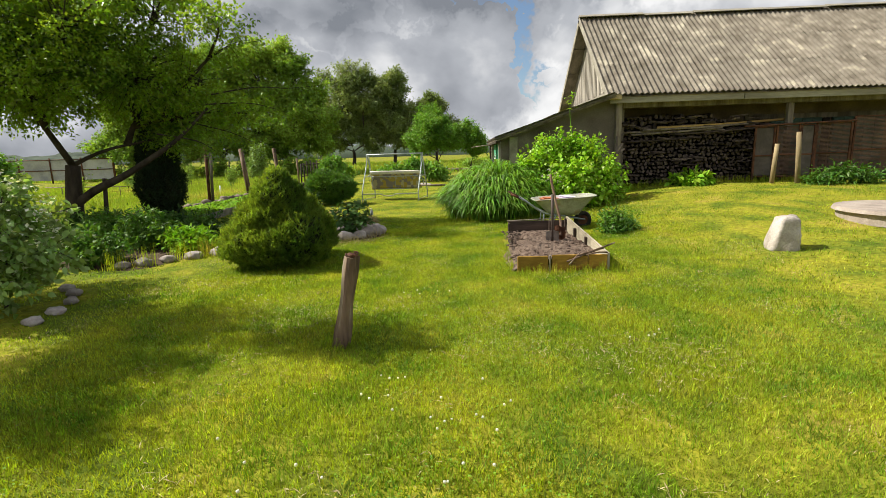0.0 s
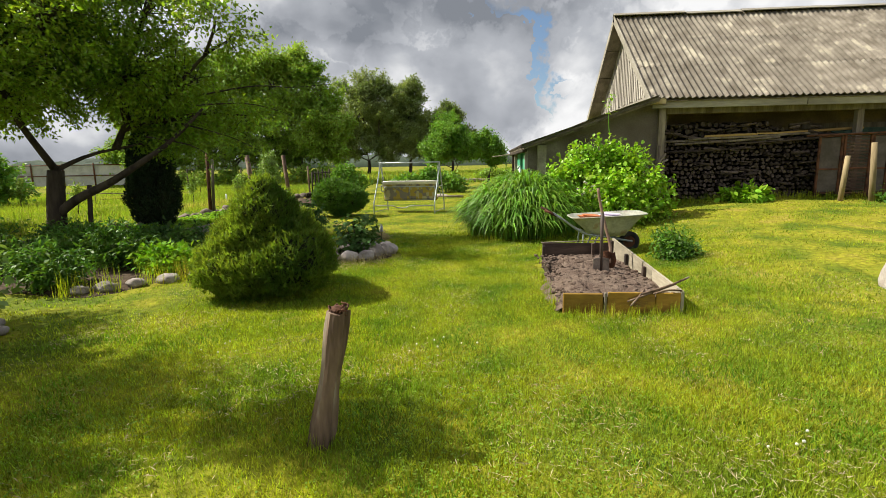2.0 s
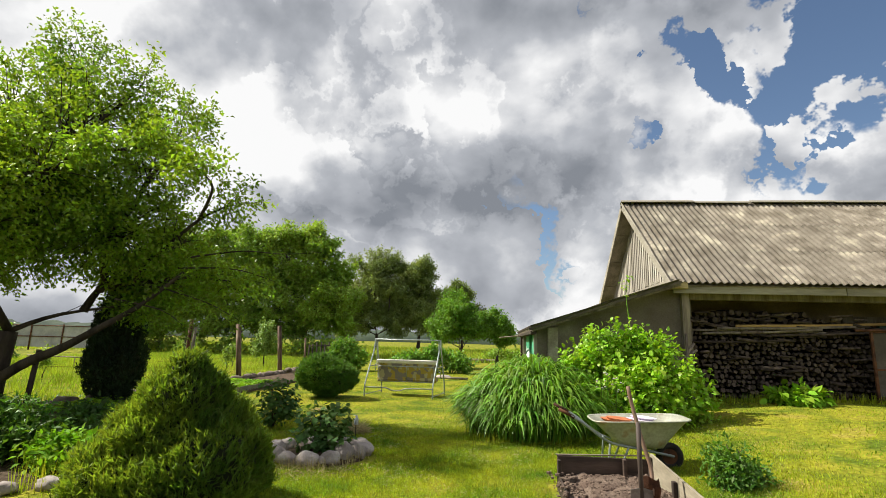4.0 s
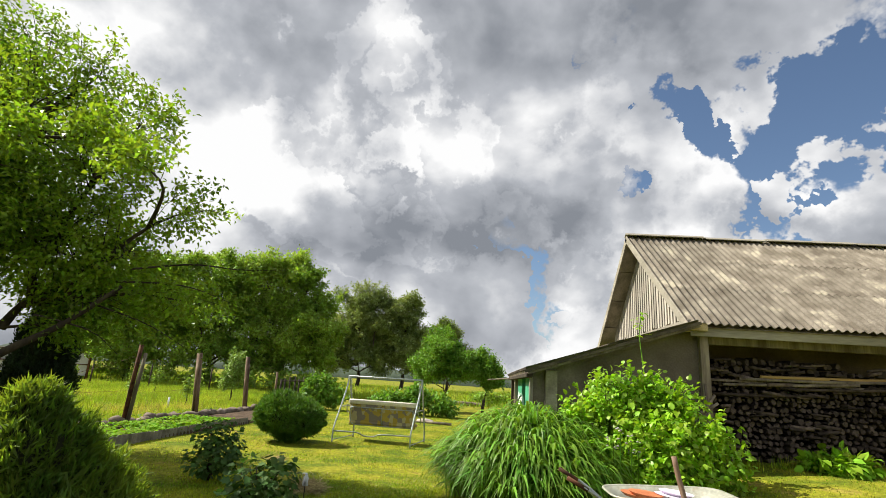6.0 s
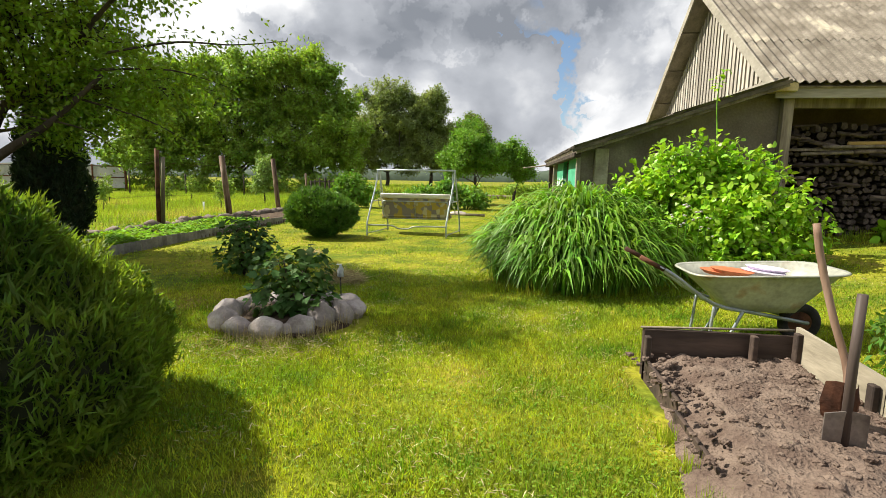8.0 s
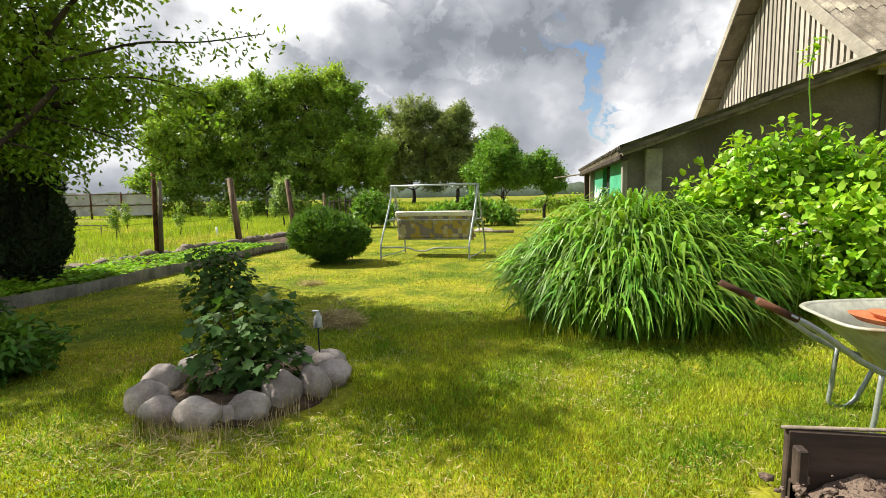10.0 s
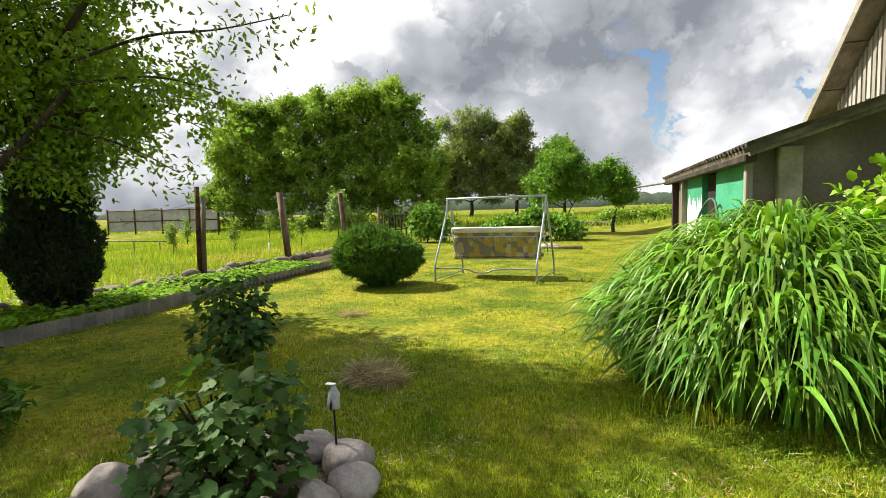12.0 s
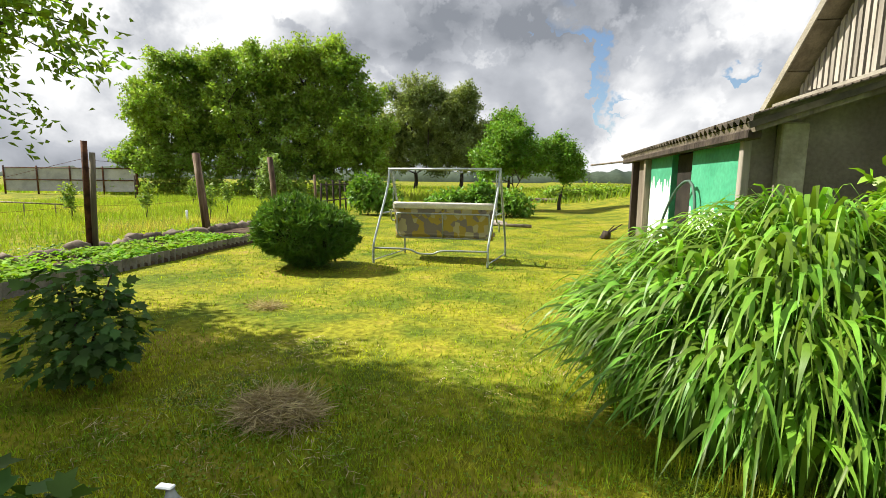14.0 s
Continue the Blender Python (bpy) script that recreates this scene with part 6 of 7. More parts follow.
# ---- garden swing ----
def garden_swing():
    ob = thing("garden_swing", (-2.5, 18.1, 0), "garden swing seat on a pale tubular steel frame", "swing")
    xl, xr, yn, yf, yt, zt = -3.56, -1.56, 17.58, 18.95, 18.2, 1.645
    for x, s in ((xl, 1), (xr, -1)):
        tx, fx = x + 0.12, x + 0.2
        tube("leg", bend(((x, yn, 0.0), (x, yn, 0.26), (x + 0.01, yn + 0.06, 0.45), (tx - 0.02, yt - 0.12, zt - 0.35), (tx, yt - 0.05, zt)), 18), 0.021, M_tube, ob)
        tube("leg", bend(((fx, yf, 0.0), (fx, yf - 0.03, 0.26), (fx - 0.01, yf - 0.1, 0.45), (tx + 0.02, yt + 0.2, zt - 0.35), (tx, yt + 0.05, zt)), 18), 0.021, M_tube, ob)
        tube("foot_bar", [(x, yn, 0.06), (fx, yf, 0.06)], 0.012, M_tube, ob)
        tube("side_brace", [(x + 0.05, yn + 0.26, 0.86), (fx - 0.05, yf - 0.32, 0.86)], 0.015, M_tube, ob)
        for dy in (-0.03, 0.35):
            bm = bmesh.new()
            for k in range(16):
                t = k / 16
                p = Vector((tx + 0.06 * s, yt + dy * t, zt - 0.02 - t * 0.78))
                tube_bm(bm, [p + Vector((0.012 * math.cos(a), 0.0, 0.022 * math.sin(a))) if k % 2 else p + Vector((0, 0.012 * math.cos(a), 0.022 * math.sin(a))) for a in np.linspace(0, 2 * math.pi, 9)], 0.004, 4, cap=False)
            under(part("chain", bm, M_tube), ob)
        # armrest
        tube("armrest", bend(((tx + 0.05 * s, yt - 0.15, 0.92), (tx + 0.03 * s, yt + 0.0, 0.72), (tx + 0.02 * s, yt + 0.35, 0.68), (tx + 0.03 * s, yt + 0.55, 0.5)), 10), 0.014, M_tube, ob)
    for y in (yt - 0.05, yt + 0.05):
        tube("top_bar", [(xl + 0.10, y, zt), (xr + 0.14, y, zt + 0.01)], 0.021, M_tube, ob)
    tube("cross_bar", bend(((xl, yn, 0.27), (xl + 0.6, yn, 0.27), (xl + 0.8, yn + 0.03, 0.2), (xl + 1.05, yn + 0.03, 0.2), (xl + 1.25, yn, 0.26), (xr, yn, 0.27)), 30), 0.017, M_tube, ob)
    # seat frame behind the backrest
    b0, b1 = -3.27, -1.60
    tilt = 0.16
    for pts in (((b0, yt - 0.17, 0.86), (b0, yt - 0.09, 0.50), (b0 + 0.08, yt - 0.07, 0.42)), ((b1, yt - 0.17, 0.86), (b1, yt - 0.09, 0.50), (b1 - 0.08, yt - 0.07, 0.42))):
        tube("back_tube", bend(pts, 8), 0.013, M_tube, ob)
    tube("back_rail", [(b0, yt - 0.165, 0.86), (b1, yt - 0.165, 0.86)], 0.013, M_tube, ob)
    tube("back_rail", [(b0 + 0.08, yt - 0.05, 0.41), (b1 - 0.08, yt - 0.05, 0.41)], 0.013, M_tube, ob)
    tube("back_strut", [((b0 + b1) / 2, yt - 0.165, 0.86), ((b0 + b1) / 2, yt - 0.06, 0.42)], 0.01, M_tube, ob)

    def pad(name, lo, hi, tilt_deg, at, material, parts=26):
        bm = bmesh.new()
        bmesh.ops.create_cube(bm, size=1)
        bmesh.ops.subdivide_edges(bm, edges=bm.edges[:], cuts=7, use_grid_fill=True)
        for v in bm.verts:
            u, w, t = v.co.x * 2, v.co.y * 2, v.co.z * 2
            swell = 1 - 0.25 * max(abs(u) ** 6, abs(t) ** 6)
            v.co = Vector(((lo[0] + hi[0]) / 2 + v.co.x * (hi[0] - lo[0]), v.co.y * (hi[1] - lo[1]) * swell + 0.012 * noise.noise((u * 3, t * 3, 1)), v.co.z * (hi[2] - lo[2]) + 0.008 * noise.noise((u * 5, w, 2))))
        bmesh.ops.transform(bm, matrix=pose(at[0], at[1], at[2], tilt_deg), verts=bm.verts)
        return under(part(name, bm, material, smooth=True), ob)

    back = tagged(pad("back_cushion", (b0 - 0.06, 0, 0), (b1 + 0.06, 0.1, 0.64), 12, (0, yt - 0.03, 0.71), M_cushion), "faded yellow and grey patterned cushion back")
    tagged(pad("cushion_rim", (b0 - 0.07, 0, 0), (b1 + 0.07, 0.13, 0.10), 12, (0, yt - 0.095, 1.0), M_cream), "cream rolled cushion edge")
    pad("seat_cushion", (b0 - 0.06, 0, 0), (b1 + 0.06, 0.1, 0.55), 84, (0, yt + 0.24, 0.47), M_cushion)
    for x in (b0 + 0.14, (b0 + b1) / 2, b1 - 0.14):
        tube("tie_button", [(x, yt - 0.13, 0.93), (x, yt - 0.15, 0.93)], 0.012, M_tyre).parent = back


garden_swing()


# ---- bed along the fence ----
def edging():
    ob = thing("edging_strip", (-7.0, 15.0, 0), "long low grey corrugated strip edging the lawn", "edging")
    y0, y1 = 11.4, 20.2
    n = int((y1 - y0) / 0.025)
    V = []
    for k in range(n + 1):
        y = y0 + (y1 - y0) * k / n
        x = -7.0 + 0.022 * math.sin(2 * math.pi * y / 0.15) + 0.05 * math.sin(y * 0.6)
        top = 0.185 + 0.02 * noise.noise((y * 0.8, 0, 0)) + (0.012 if int(y / 1.1) % 2 else 0)
        V += [(x, y, -0.06), (x, y, top), (x - 0.01, y, top), (x - 0.01, y, -0.06)]
    F = []
    for k in range(n):
        a = 4 * k
        F += [(a, a + 4, a + 5, a + 1), (a + 1, a + 5, a + 6, a + 2), (a + 2, a + 6, a + 7, a + 3)]
    me = raw_mesh("strip", V, 4, F)
    me.polygons.foreach_set("use_smooth", np.zeros(len(me.polygons), bool))
    under(mesh_thing("strip", me, M_edging), ob)


edging()
bed = box("bed_soil", (-8.75, 10.6, -0.05), (-7.02, 24.5, 0.10), M_dark_soil, bevel=0.05)
tagged(bed, "dark soil of the strawberry bed", "soil", kind="stuff")


def low_plants(name, label, category, xlo, xhi, ylo, yhi, n, leaf, width, h, material, z0=0.1):
    x, y = rng.uniform(xlo, xhi, n), rng.uniform(ylo, yhi, n)
    k = np.sin(x * 4.3 + 1) + np.sin(y * 3.1) + rng.normal(0, 0.8, n) > -0.5
    x, y = x[k], y[k]
    n = len(x)
    P = np.stack([x, y, ground_z(x, y) + z0 + rng.uniform(0, h, n)], 1)
    a = rng.uniform(0, 2 * np.pi, n)
    D = np.stack([np.cos(a), np.sin(a), rng.uniform(-0.1, 0.6, n)], 1)
    V, F = leaf_broad(P, D, np.tile((0.0, 0.0, 1.0), (n, 1)) + rng.normal(size=(n, 3)) * 0.3, leaf * rng.uniform(0.7, 1.2, n), width * rng.uniform(0.7, 1.2, n))
    tagged(mesh_thing(name, raw_mesh(name, V, 4, F), material), label, category, kind="stuff")


low_plants("strawberry_plants", "low bright-green strawberry plants in the bed", "strawberries", -8.5, -7.1, 11.5, 19.4, 7000, 0.10, 0.08, 0.12, M_strawberry)
low_plants("fence_weeds", "low weeds along the rubble edge", "weeds", -10.2, -8.9, 9.0, 24.0, 2600, 0.09, 0.035, 0.14, M_bed_leaf, 0.0)


def rubble_edge():
    y, k = 10.3, 0
    while y < 26.5:
        a = random.uniform(0.14, 0.36)
        st = lump("edge_stone", (-8.82 + random.uniform(-0.09, 0.09) - 0.02 * max(0, y - 20), y, random.uniform(0.10, 0.18)), (random.uniform(0.12, 0.2), a, random.uniform(0.09, 0.15)), M_rubble, rough=0.5, sub=2, freq=1.8, seed=k * 1.7)
        tagged(st, "flat dark rubble stone edging the bed by the fence", "stone", "rubble edge stones")
        y += a * 1.75
        k += 1


rubble_edge()


def fence_post(x, y, h, r, lean, material, label, twin=False):
    ob = thing("fence_post", (x, y, 0), label, "post", "fence posts")
    tube("shaft", [(x, y, -0.1), (x + lean * 0.5, y, h * 0.5), (x + lean, y, h)], [r, r * 0.95, r * 0.9], material, ob, sides=7)
    if twin:
        tube("second_shaft", [(x + 0.1, y + 0.02, -0.1), (x + 0.13 + lean * 0.5, y, h * 0.46), (x + 0.16 + lean, y, h * 0.9)], r * 0.85, M_old_wood, ob, sides=7)


fence_post(-8.9, 17.1, 2.08, 0.058, 0.06, M_rust, "tall rusty iron fence post paired with a wooden one", True)
fence_post(-9.0, 20.6, 2.05, 0.1, -0.22, M_stump_wood, "weathered leaning wooden fence post")
fence_post(-8.95, 24.0, 2.1, 0.095, -0.2, M_stump_wood, "weathered leaning wooden fence post")
fence_post(-9.15, 12.35, 1.25, 0.055, 0.12, M_bark, "short dark wooden fence post by the pear tree")
fence_post(-9.2, 27.4, 1.6, 0.055, -0.05, M_stump_wood, "weathered leaning wooden fence post")
for pair in (((-8.95, 17.1), (-9.2, 20.6)), ((-9.2, 20.6), (-9.15, 24.0)), ((-9.05, 12.35), (-8.95, 17.1)), ((-9.15, 24.0), (-9.25, 27.4))):
    for z in (0.9, 1.75):
        (xa, ya), (xb, yb) = pair
        zz = min(z, 1.2) if ya < 13 else z
        tagged(tube("fence_wire", [(xa, ya, zz), ((xa + xb) / 2, (ya + yb) / 2, zz - 0.05), (xb, yb, z)], 0.004, M_rust, sides=4), "thin rusty wire strung between the fence posts", "wire", "fence wires")


def pole_fence():
    ob = thing("pole_fence", (-9.6, 31.0, 0), "rustic fence of dark upright poles behind the bed", "fence")
    for k in range(13):
        t = k / 12
        x, y = -9.25 - 0.6 * t, 27.9 + 9.5 * t
        h = 1.35 + random.uniform(-0.15, 0.15)
        tube("pole", [(x, y, 0), (x + random.uniform(-0.06, 0.06), y, h)], 0.045, M_bark, ob, sides=6)
    for z in (0.55, 1.2):
        tube("rail", [(-9.25, 27.9, z), (-9.85, 37.4, z)], 0.03, M_bark, ob, sides=6)


pole_fence()
bush("raspberry_bush", "leafy green bush at the end of the bed", "bush", (-7.6, 28.8, 0), [(-7.6, 28.8, 0.8, 0.7, 0.7, 0.6), (-7.1, 28.9, 0.6, 0.6, 0.6, 0.5), (-8.0, 29, 0.9, 0.5, 0.6, 0.6), (-7.6, 28.8, 1.25, 0.45, 0.5, 0.35)], 70, 12, 0.17, 0.11, M_lilac_leaf, "bushes behind the swing", inner=0.4, clump=0.2)
bush("raspberry_bush", "leafy green bush behind the swing", "bush", (-4.2, 29.5, 0), [(-4.2, 29.5, 0.6, 0.8, 0.7, 0.5), (-3.2, 29.6, 0.7, 0.8, 0.7, 0.6), (-4.9, 29.6, 0.5, 0.6, 0.6, 0.4), (-3.0, 29.6, 1.1, 0.5, 0.5, 0.35)], 70, 12, 0.17, 0.11, M_lilac_leaf, "bushes behind the swing", inner=0.4, clump=0.2)
bush("raspberry_bush", "leafy green bush behind the swing", "bush", (-2.0, 29.6, 0), [(-2.0, 29.6, 0.6, 0.8, 0.7, 0.55), (-1.4, 29.6, 0.4, 0.6, 0.6, 0.4)], 60, 12, 0.17, 0.11, M_lilac_leaf, "bushes behind the swing", inner=0.4, clump=0.2)
bush("hedge_shrub", "low dark hedge along the field's edge", "hedge", (4.5, 46.0, 0), [(x, 46.0, 0.6, 1.6, 0.8, 0.55) for x in (0.6, 3.0, 5.4, 7.8)], 70, 12, 0.26, 0.14, M_tree_leaf, inner=0.3, clump=0.3)
bush("thicket", "dense undergrowth beneath the far trees", "thicket", (-22.0, 43.5, 0), [(x, 43.5 + (i % 2), 0.8, 2.0, 1.0, 0.8) for i, x in enumerate((-33.0, -29.5, -26.0, -22.5, -19.0, -15.5, -12.5))], 70, 12, 0.3, 0.16, M_tree_leaf, inner=0.2, clump=0.4)

pile = thing("log_stack", (-8.6, 26.5, 0), "low stack of dark logs beside the bed", "logs")
for k in range(9):
    x, z = -8.9 + 0.13 * (k % 5) + 0.06 * (k // 5), 0.08 + 0.13 * (k // 5)
    tube("log", [(x, 26.0, z), (x + random.uniform(-0.05, 0.05), 27.2, z)], 0.065, M_log, pile, sides=7)
ol = thing("fallen_log", (-1.3, 25.1, 0), "short pale log lying at the lawn's end", "log")
tube("log", [(-2.7, 25.6, 0.05), (-0.95, 25.0, 0.06)], [0.04, 0.055], M_old_wood, ol, sides=9)
st = lump("flat_stone", (-2.1, 25.9, 0.05), (0.35, 0.25, 0.1), M_stone, rough=0.2, seed=5.5)
tagged(st, "flat pale stone lying at the lawn's end", "stone")
bl = lump("plank_bench", (-1.0, 44.5, 0.15), (1.6, 0.4, 0.16), M_rubble, rough=0.3, seed=8.5)
tagged(bl, "low dark heap of boards at the field's edge", "heap")
tw = thing("broken_stump", (1.0, 22.6, 0), "small dark broken stump with twigs on the lawn", "stump")
tube("stump", [(0.95, 22.6, 0), (1.0, 22.6, 0.2)], [0.14, 0.1], M_bark, tw)
for k in range(5):
    tube("twig", [(0.98, 22.6, 0.15), (0.98 + random.uniform(-0.3, 0.4), 22.6 + random.uniform(-0.2, 0.2), random.uniform(0.2, 0.45))], 0.014, M_bark, tw, sides=5)


# ---- meadow saplings, gate, distance ----
for x, y, h in ((-13.5, 23.7, 1.25), (-15.6, 22.9, 1.2), (-17.8, 31.6, 1.3), (-11.6, 24.3, 1.1), (-12.8, 27.0, 1.2), (-18.5, 26.5, 1.3), (-20.5, 22.0, 1.2), (-14.5, 18.2, 1.1)):
    tree("sapling", "young thin fruit sapling in the meadow", "sapling", (x, y, 0), (x + 0.05, y, 0.35), [(x, y, h * 0.62, 0.24, 0.24, h * 0.32), (x + 0.08, y, h * 0.9, 0.14, 0.14, h * 0.18)], 0.018, 24, 8, 0.11, 0.055, M_sapling, "saplings", inner=0.2, clump=0.12)
tree("bushy_sapling", "pale-leaved young tree behind the fence", "tree", (-12.4, 29.6, 0), (-12.4, 29.6, 0.5), [(-12.4, 29.6, 1.5, 0.55, 0.55, 0.7), (-12.3, 29.6, 2.1, 0.4, 0.4, 0.5), (-12.6, 29.6, 0.95, 0.45, 0.45, 0.4)], 0.04, 75, 14, 0.13, 0.07, M_viburnum, inner=0.3, clump=0.16)
bush("meadow_bush", "leafy bush at the meadow's edge", "bush", (-22.5, 22.5, 0), [(-22.5, 22.5, 1.3, 1.4, 1.2, 1.2), (-23.5, 22.5, 1.8, 1.2, 1.2, 1.2), (-21.4, 22.6, 0.8, 0.9, 0.9, 0.7)], 90, 14, 0.2, 0.12, M_lilac_leaf, inner=0.35, clump=0.3)
post = thing("marker_post", (-12.0, 24.0, 0), "short white-topped marker post in the grass", "post")
tube("shaft", [(-11.6, 23.2, 0), (-11.6, 23.2, 0.42)], 0.035, M_clear, post)


def sheet_gate():
    ob = thing("sheet_gate", (-36.0, 40.5, 0), "grey sheet-metal gate in dark frames across the field", "gate")
    for k in range(4):
        t0, t1 = k / 4, (k + 1) / 4
        xa, ya, xb, yb = -40.5 + 9.5 * t0, 40.5 + 2.2 * t0, -40.5 + 9.5 * t1 - 0.06, 40.5 + 2.2 * t1
        bm = bmesh.new()
        q = [(xa, ya, 0.25), (xb, yb, 0.25), (xb, yb, 1.95), (xa, ya, 1.95)]
        a = [bm.verts.new(p) for p in q]
        b = [bm.verts.new((p[0], p[1] + 0.04, p[2])) for p in q]
        bm.faces.new(a)
        bm.faces.new(b[::-1])
        for i in range(4):
            bm.faces.new((a[i], b[i], b[(i + 1) % 4], a[(i + 1) % 4]))
        under(part("panel", bm, M_metal_sheet), ob)
        tube("post", [(xa - 0.03, ya - 0.06, 0), (xa - 0.03, ya - 0.06, 2.15)], 0.06, M_rust, ob, sides=6)
    for z in (1.1, 2.0):
        tube("rail", [(-40.5, 40.42, z), (-31.0, 42.62, z)], 0.04, M_rust, ob, sides=6)
    tube("post", [(-30.9, 42.6, 0), (-30.9, 42.6, 2.3)], 0.09, M_rust, ob, sides=6)


sheet_gate()
rail = thing("low_rail", (-17.5, 20.0, 0), "low grey rail standing in the meadow grass", "rail")
tube("bar", [(-21.0, 24.0, 0.5), (-16.2, 23.2, 0.5)], 0.025, M_old_wood, rail)
for x, y in ((-20.0, 23.83), (-18.2, 23.53), (-16.6, 23.27)):
    tube("leg", [(x, y, 0), (x, y, 0.5)], 0.02, M_old_wood, rail)
for x, y in ((-26.0, 37.0), (-22.5, 38.0), (-19.0, 39.5), (12.0, 60.0)):
    p = thing("field_post", (x, y, 0), "thin dark post standing in the field", "post", "field posts")
    tube("shaft", [(x, y, 0), (x, y, 1.9 if x > 0 else 1.5)], 0.05, M_bark, p, sides=6)


def far_woods(name, y, x0, x1, h0, h1, step, seed, label, bulge):
    """A ragged band of distant woodland with rounded crowns."""
    n = int((x1 - x0) / step)
    V, F = [], []
    for k in range(n + 1):
        x = x0 + (x1 - x0) * k / n
        h = h0 + (h1 - h0) * (0.5 + 0.5 * noise.noise((x * 0.006, seed, 0))) + (h1 - h0) * 0.55 * noise.noise((x * 0.05, seed, 3)) + (h1 - h0) * 0.25 * noise.noise((x * 0.2, seed, 7))
        for j in range(5):
            t = j / 4
            V.append((x, y + bulge * t * t, h * math.sin(t * math.pi / 2) - 0.3))
    for k in range(n):
        for j in range(4):
            a = 5 * k + j
            F.append((a, a + 5, a + 6, a + 1))
    ob = mesh_thing(name, raw_mesh(name, V, 4, F), M_far_wood)
    tagged(ob, label, "woods", kind="stuff")


far_woods("far_woods", 330, -420, 260, 3.5, 10.0, 2.0, 1.3, "dark band of distant woods on the horizon", 20)
far_woods("hill_woods", 900, -900, 900, 6.0, 26.0, 8.0, 4.1, "bluish wooded hills on the horizon", 60)


# ---- planting beside the lawn's left edge ----
bush("viburnum_bush", "pale-leaved flowering bush at the lawn's edge", "bush", (-4.95, 5.15, 0), [(-5.0, 5.2, 0.95, 0.65, 0.65, 0.55), (-5.4, 5.1, 1.15, 0.55, 0.6, 0.5), (-4.6, 5.3, 0.75, 0.45, 0.45, 0.45), (-5.0, 4.9, 0.5, 0.6, 0.5, 0.4), (-5.7, 5.5, 1.0, 0.5, 0.5, 0.5)], 55, 15, 0.095, 0.065, M_viburnum, inner=0.4, clump=0.13)
P = ball_points(900, 0.75) * np.array([[0.85, 0.75, 0.7]]) + np.array([[-5.15, 5.2, 0.95]])
V, F = leaf_quads(P, rng.normal(size=(900, 3)), np.tile((0.0, 0.0, 1.0), (900, 1)), rng.uniform(0.03, 0.06, 900), rng.uniform(0.03, 0.06, 900), 0.05)
vb = tagged(mesh_thing("viburnum_blossom", raw_mesh("blossom", V, 4, F), M_white_bloom), "flat white blossom clusters scattered over the bush", "blossom", kind="stuff")
BEDS = [("phlox_clump", -5.75, 8.9, 0.75, 0.5, M_bed_leaf, 0.1, 0.032), ("phlox_clump", -6.7, 9.3, 0.7, 0.6, M_bed_leaf, 0.1, 0.032), ("peony_clump", -4.9, 8.75, 0.4, 0.45, M_strawberry, 0.1, 0.05), ("phlox_clump", -5.1, 9.9, 0.5, 0.55, M_currant, 0.1, 0.04), ("peony_clump", -6.1, 10.6, 0.45, 0.6, M_currant, 0.11, 0.05),
        ("phlox_clump", -7.6, 8.5, 0.8, 0.6, M_bed_leaf, 0.1, 0.034), ("peony_clump", -4.55, 10.2, 0.4, 0.4, M_bed_leaf, 0.1, 0.045), ("phlox_clump", -5.9, 7.7, 0.6, 0.45, M_bed_leaf, 0.1, 0.034), ("phlox_clump", -8.0, 10.4, 0.55, 0.6, M_currant, 0.1, 0.04), ("peony_clump", -6.6, 6.6, 0.7, 0.6, M_viburnum, 0.1, 0.05)]
for nm, x, y, h, r, mt, lf, wd in BEDS:
    bush(nm, "leafy green perennial clump in the flower bed", "perennial", (x, y, 0.03), [(x, y, h * 0.55, r, r, h * 0.45), (x + 0.15, y - 0.1, h * 0.4, r * 0.8, r * 0.8, h * 0.35), (x - 0.1, y, h * 0.8, r * 0.6, r * 0.6, h * 0.25)], 60, 14, lf, wd, mt, "bed perennials", inner=0.3, clump=0.12, style="quad", r0=0.012)
bs = lump("flower_bed_soil", (-6.3, 9.0, -0.02), (2.3, 1.9, 0.08), M_dark_soil, rough=0.15, sub=4)
tagged(bs, "dark soil of the flower bed", "soil", kind="stuff")
for k, (x, y, a) in enumerate(((-4.45, 8.1, 0.16), (-4.75, 7.85, 0.13), (-5.0, 7.6, 0.15), (-5.25, 7.45, 0.12), (-4.15, 8.4, 0.17), (-4.0, 8.8, 0.15), (-5.05, 6.1, 0.1), (-4.75, 5.85, 0.1), (-4.5, 5.5, 0.09), (-4.35, 5.1, 0.1), (-4.3, 4.75, 0.1))):
    st = lump("border_stone", (x, y, 0.04), (a, a * 0.8, a * 0.55), M_stone, rough=0.3, sub=3, seed=20.0 + k)
    tagged(st, "small grey stone bordering the flower bed", "stone", "flower bed border stones")


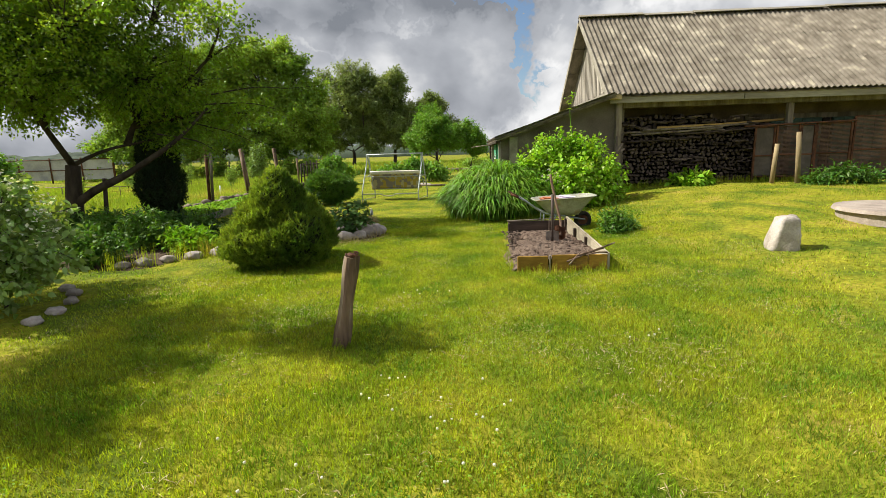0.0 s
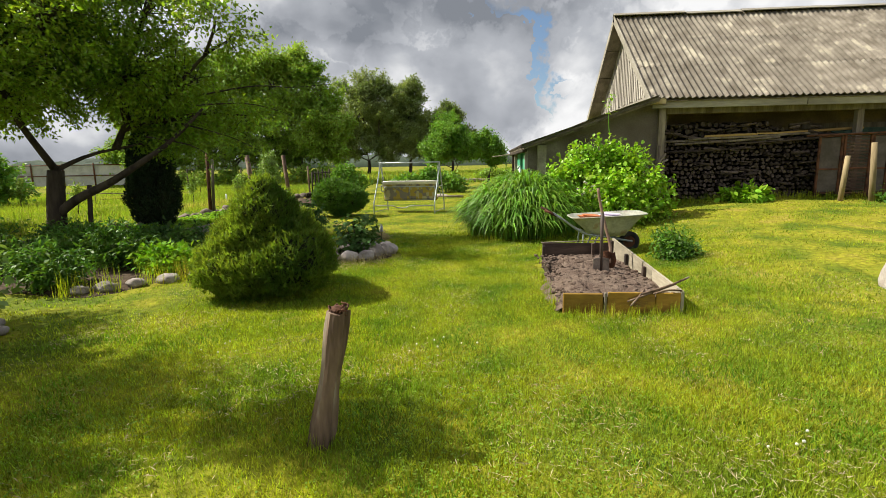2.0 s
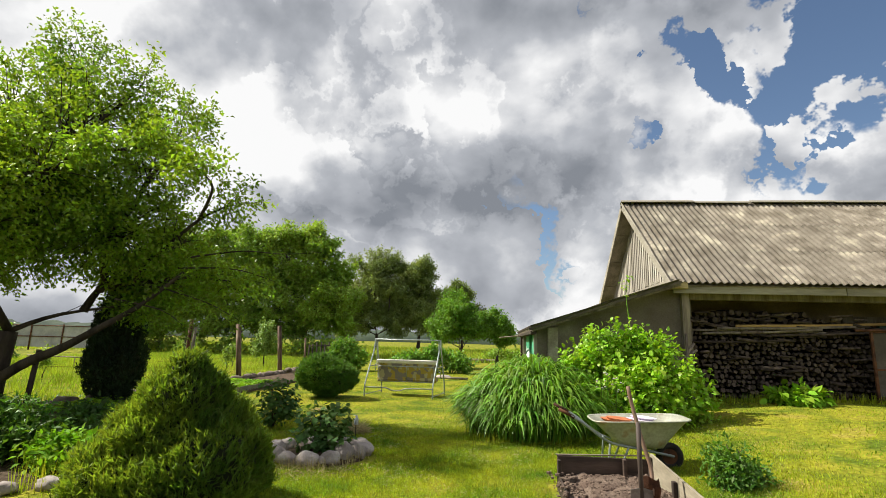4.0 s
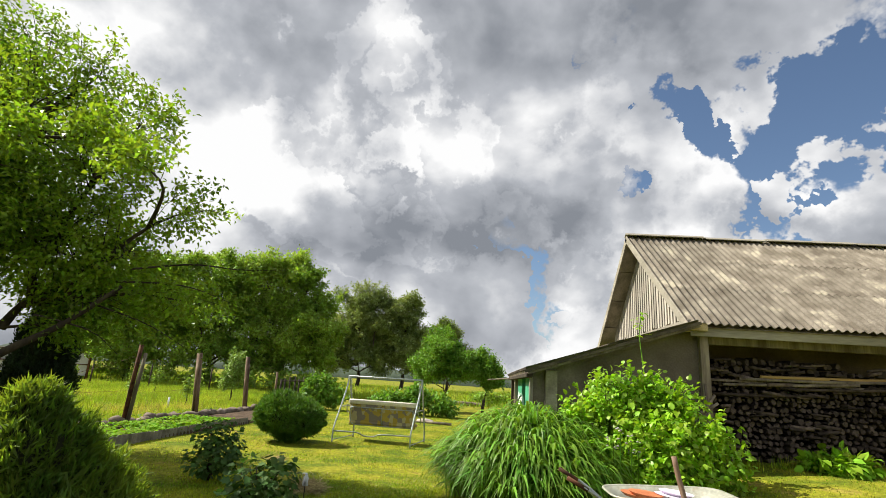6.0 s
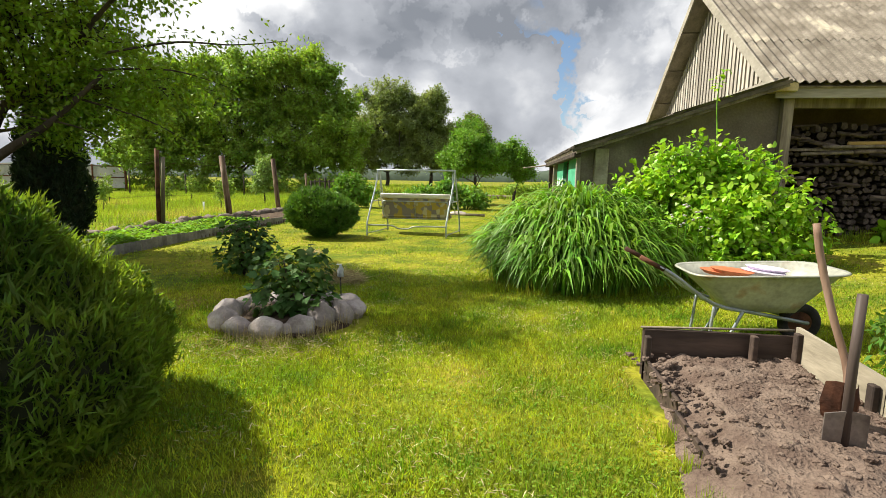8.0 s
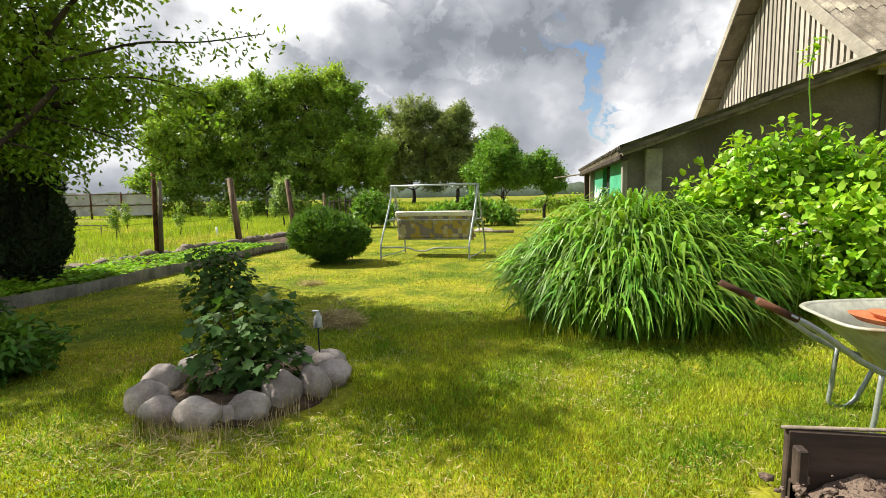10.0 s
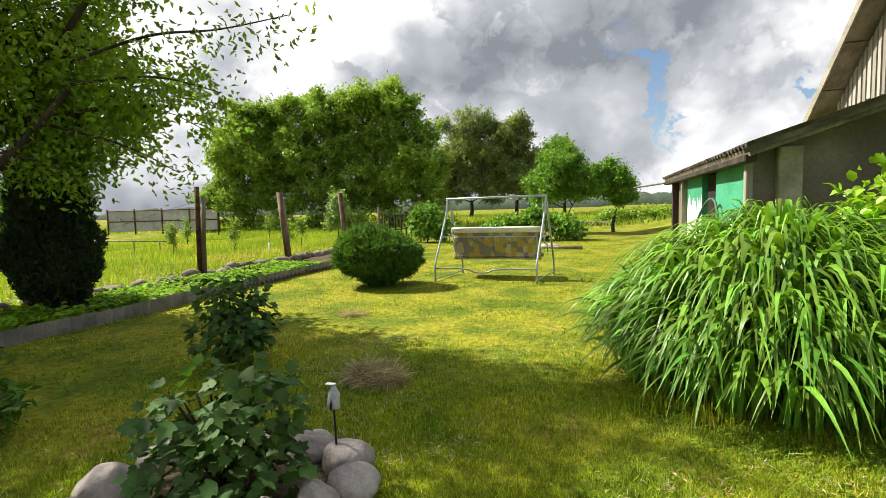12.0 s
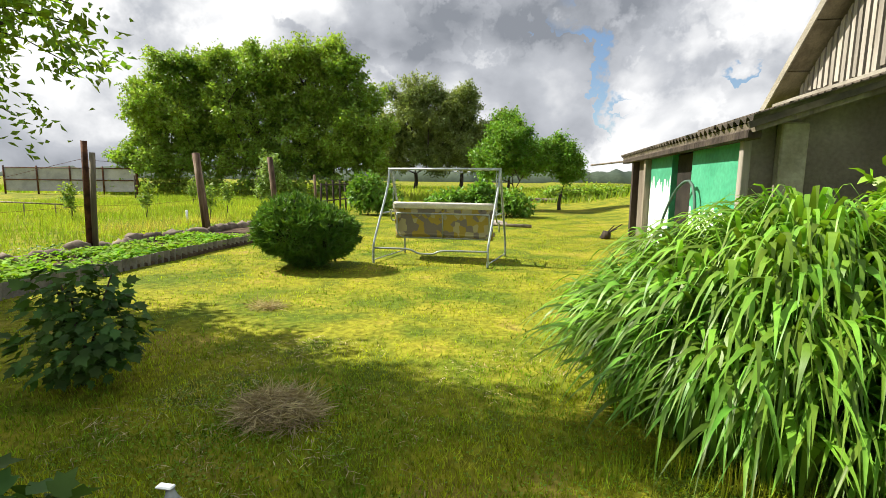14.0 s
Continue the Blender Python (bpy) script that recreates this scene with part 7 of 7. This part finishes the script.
def tall_tufts(name, spots, label, n, h, w, material):
    P, T, S = [], [], []
    for x, y, r in spots:
        a, b = rng.uniform(0, 2 * np.pi, n), rng.uniform(0, 2 * np.pi, n)
        p = np.stack([x + np.cos(a) * r * rng.random(n), y + np.sin(a) * r * rng.random(n), np.full(n, gz(x, y))], 1)
        H = h * rng.uniform(0.4, 1.2, n)
        P.append(p)
        T.append(p + np.stack([np.cos(b) * H * 0.35 * rng.random(n), np.sin(b) * H * 0.35 * rng.random(n), H], 1))
        S.append(np.stack([np.cos(b + 1.5), np.sin(b + 1.5), 0 * b], 1) * w)
    P, T, S = np.concatenate(P), np.concatenate(T), np.concatenate(S)
    V = np.stack([P - S, P + S, T], 1).reshape(-1, 3)
    tagged(mesh_thing(name, raw_mesh(name, V, 3, np.arange(len(V))), material), label, "grass", kind="stuff")


tall_tufts("bed_edge_grass", [(-4.6, 8.0, 0.25), (-4.3, 8.25, 0.25), (-5.0, 7.55, 0.25), (-5.3, 7.35, 0.2), (-4.1, 8.6, 0.2), (-4.35, 8.5, 0.25)], "long uncut grass along the bed's stones", 70, 0.34, 0.004, M_blade)
tall_tufts("stone_edge_grass", [(-1.7 + 0.55 * math.cos(a) - 0.5, 10.1 + 0.75 * math.sin(a), 0.14) for a in np.linspace(0, 6.2, 20)], "dry uncut grass between the ring stones", 45, 0.16, 0.003, M_hay)
tall_tufts("box_edge_grass", [(1.0 + 0.2 * k, 6.58, 0.1) for k in range(7)] + [(2.22, 6.8 + 0.3 * k, 0.1) for k in range(8)] + [(0.85, 7.0 + 0.3 * k, 0.06) for k in range(5)], "longer grass round the foot of the soil box", 60, 0.14, 0.0035, M_blade)
tall_tufts("post_foot_grass", [(-0.88, 4.08, 0.12), (-0.95, 4.2, 0.12)], "longer grass round the post's foot", 140, 0.11, 0.003, M_blade)
tall_tufts("barn_foot_grass", [(4.8 + 0.35 * k, 14.3 + 0.15 * (k % 2), 0.25) for k in range(18)], "rough grass along the foot of the woodpile", 70, 0.2, 0.007, M_blade)
tall_tufts("lily_foot_grass", [(-0.4 + 0.2 * k, 11.75 + 0.1 * (k % 3), 0.15) for k in range(13)], "rough grass at the foot of the daylilies", 60, 0.16, 0.004, M_blade)


def overhead_branch():
    """End of a spruce branch that hangs into the yard from a tall tree beside it."""
    tree_ = thing("yard_larch", (8.5, 4.0, 0.2), "tall light-green larch at the yard's side", "tree")
    tube("trunk", bend(((8.5, 4.0, 0.1), (8.4, 4.05, 3.0), (8.5, 4.0, 6.5)), 8), [0.2 - 0.014 * i for i in range(9)], M_bark, tree_)
    P, D = [], []
    for a, b in (((8.4, 4.05, 2.6), (4.55, 4.9, 2.62)), ((8.4, 4.05, 3.2), (4.75, 4.75, 3.15)), ((8.4, 4.0, 4.2), (6.2, 3.2, 4.0)), ((8.5, 4.0, 4.8), (9.8, 5.8, 4.6)), ((8.5, 4.0, 5.6), (7.6, 5.0, 5.6))):
        run = bend((a, ((a[0] + b[0]) / 2, (a[1] + b[1]) / 2, (a[2] + b[2]) / 2 + 0.2), b), 20)
        tube("branch", run, [0.03 - 0.0013 * i for i in range(21)], M_bark, tree_, sides=5)
        for i, q in enumerate(run):
            for _ in range(46):
                P.append(np.array(q) + rng.normal(size=3) * np.array((0.14, 0.14, 0.08)) + np.array((0, 0, -0.05)))
                D.append(rng.normal(size=3) * 0.6 + np.array((-0.5, 0.1, -0.35)))
    P, D = np.array(P), np.array(D)
    n = len(P)
    V, F = leaf_quads(P, D, rng.normal(size=(n, 3)), rng.uniform(0.05, 0.1, n), rng.uniform(0.012, 0.022, n))
    under(mesh_thing("foliage", raw_mesh("foliage", V, 4, F), M_sapling), tree_)


overhead_branch()


def tall_shoot():
    ob = thing("elder_shoot", (2.85, 13.2, 0.3), "single tall leafy shoot rising above the bush", "shoot")
    run = bend(((2.85, 13.25, 0.3), (2.88, 13.2, 1.8), (2.82, 13.2, 2.6), (2.86, 13.2, 3.0)), 10)
    tube("stem", run, [0.014 - 0.001 * i for i in range(11)], M_lily, ob, sides=5)
    P = np.array([np.array(run[-1 - (i // 7)]) + rng.normal(size=3) * 0.03 for i in range(24)])
    D = rng.normal(size=(24, 3)) * np.array([[1, 1, 0.3]])
    V, F = leaf_broad(P, D, np.tile((0.0, 0.0, 1.0), (24, 1)), rng.uniform(0.09, 0.14, 24), rng.uniform(0.045, 0.06, 24))
    under(mesh_thing("leaves", raw_mesh("leaves", V, 4, F), M_bush_leaf), ob)


tall_shoot()
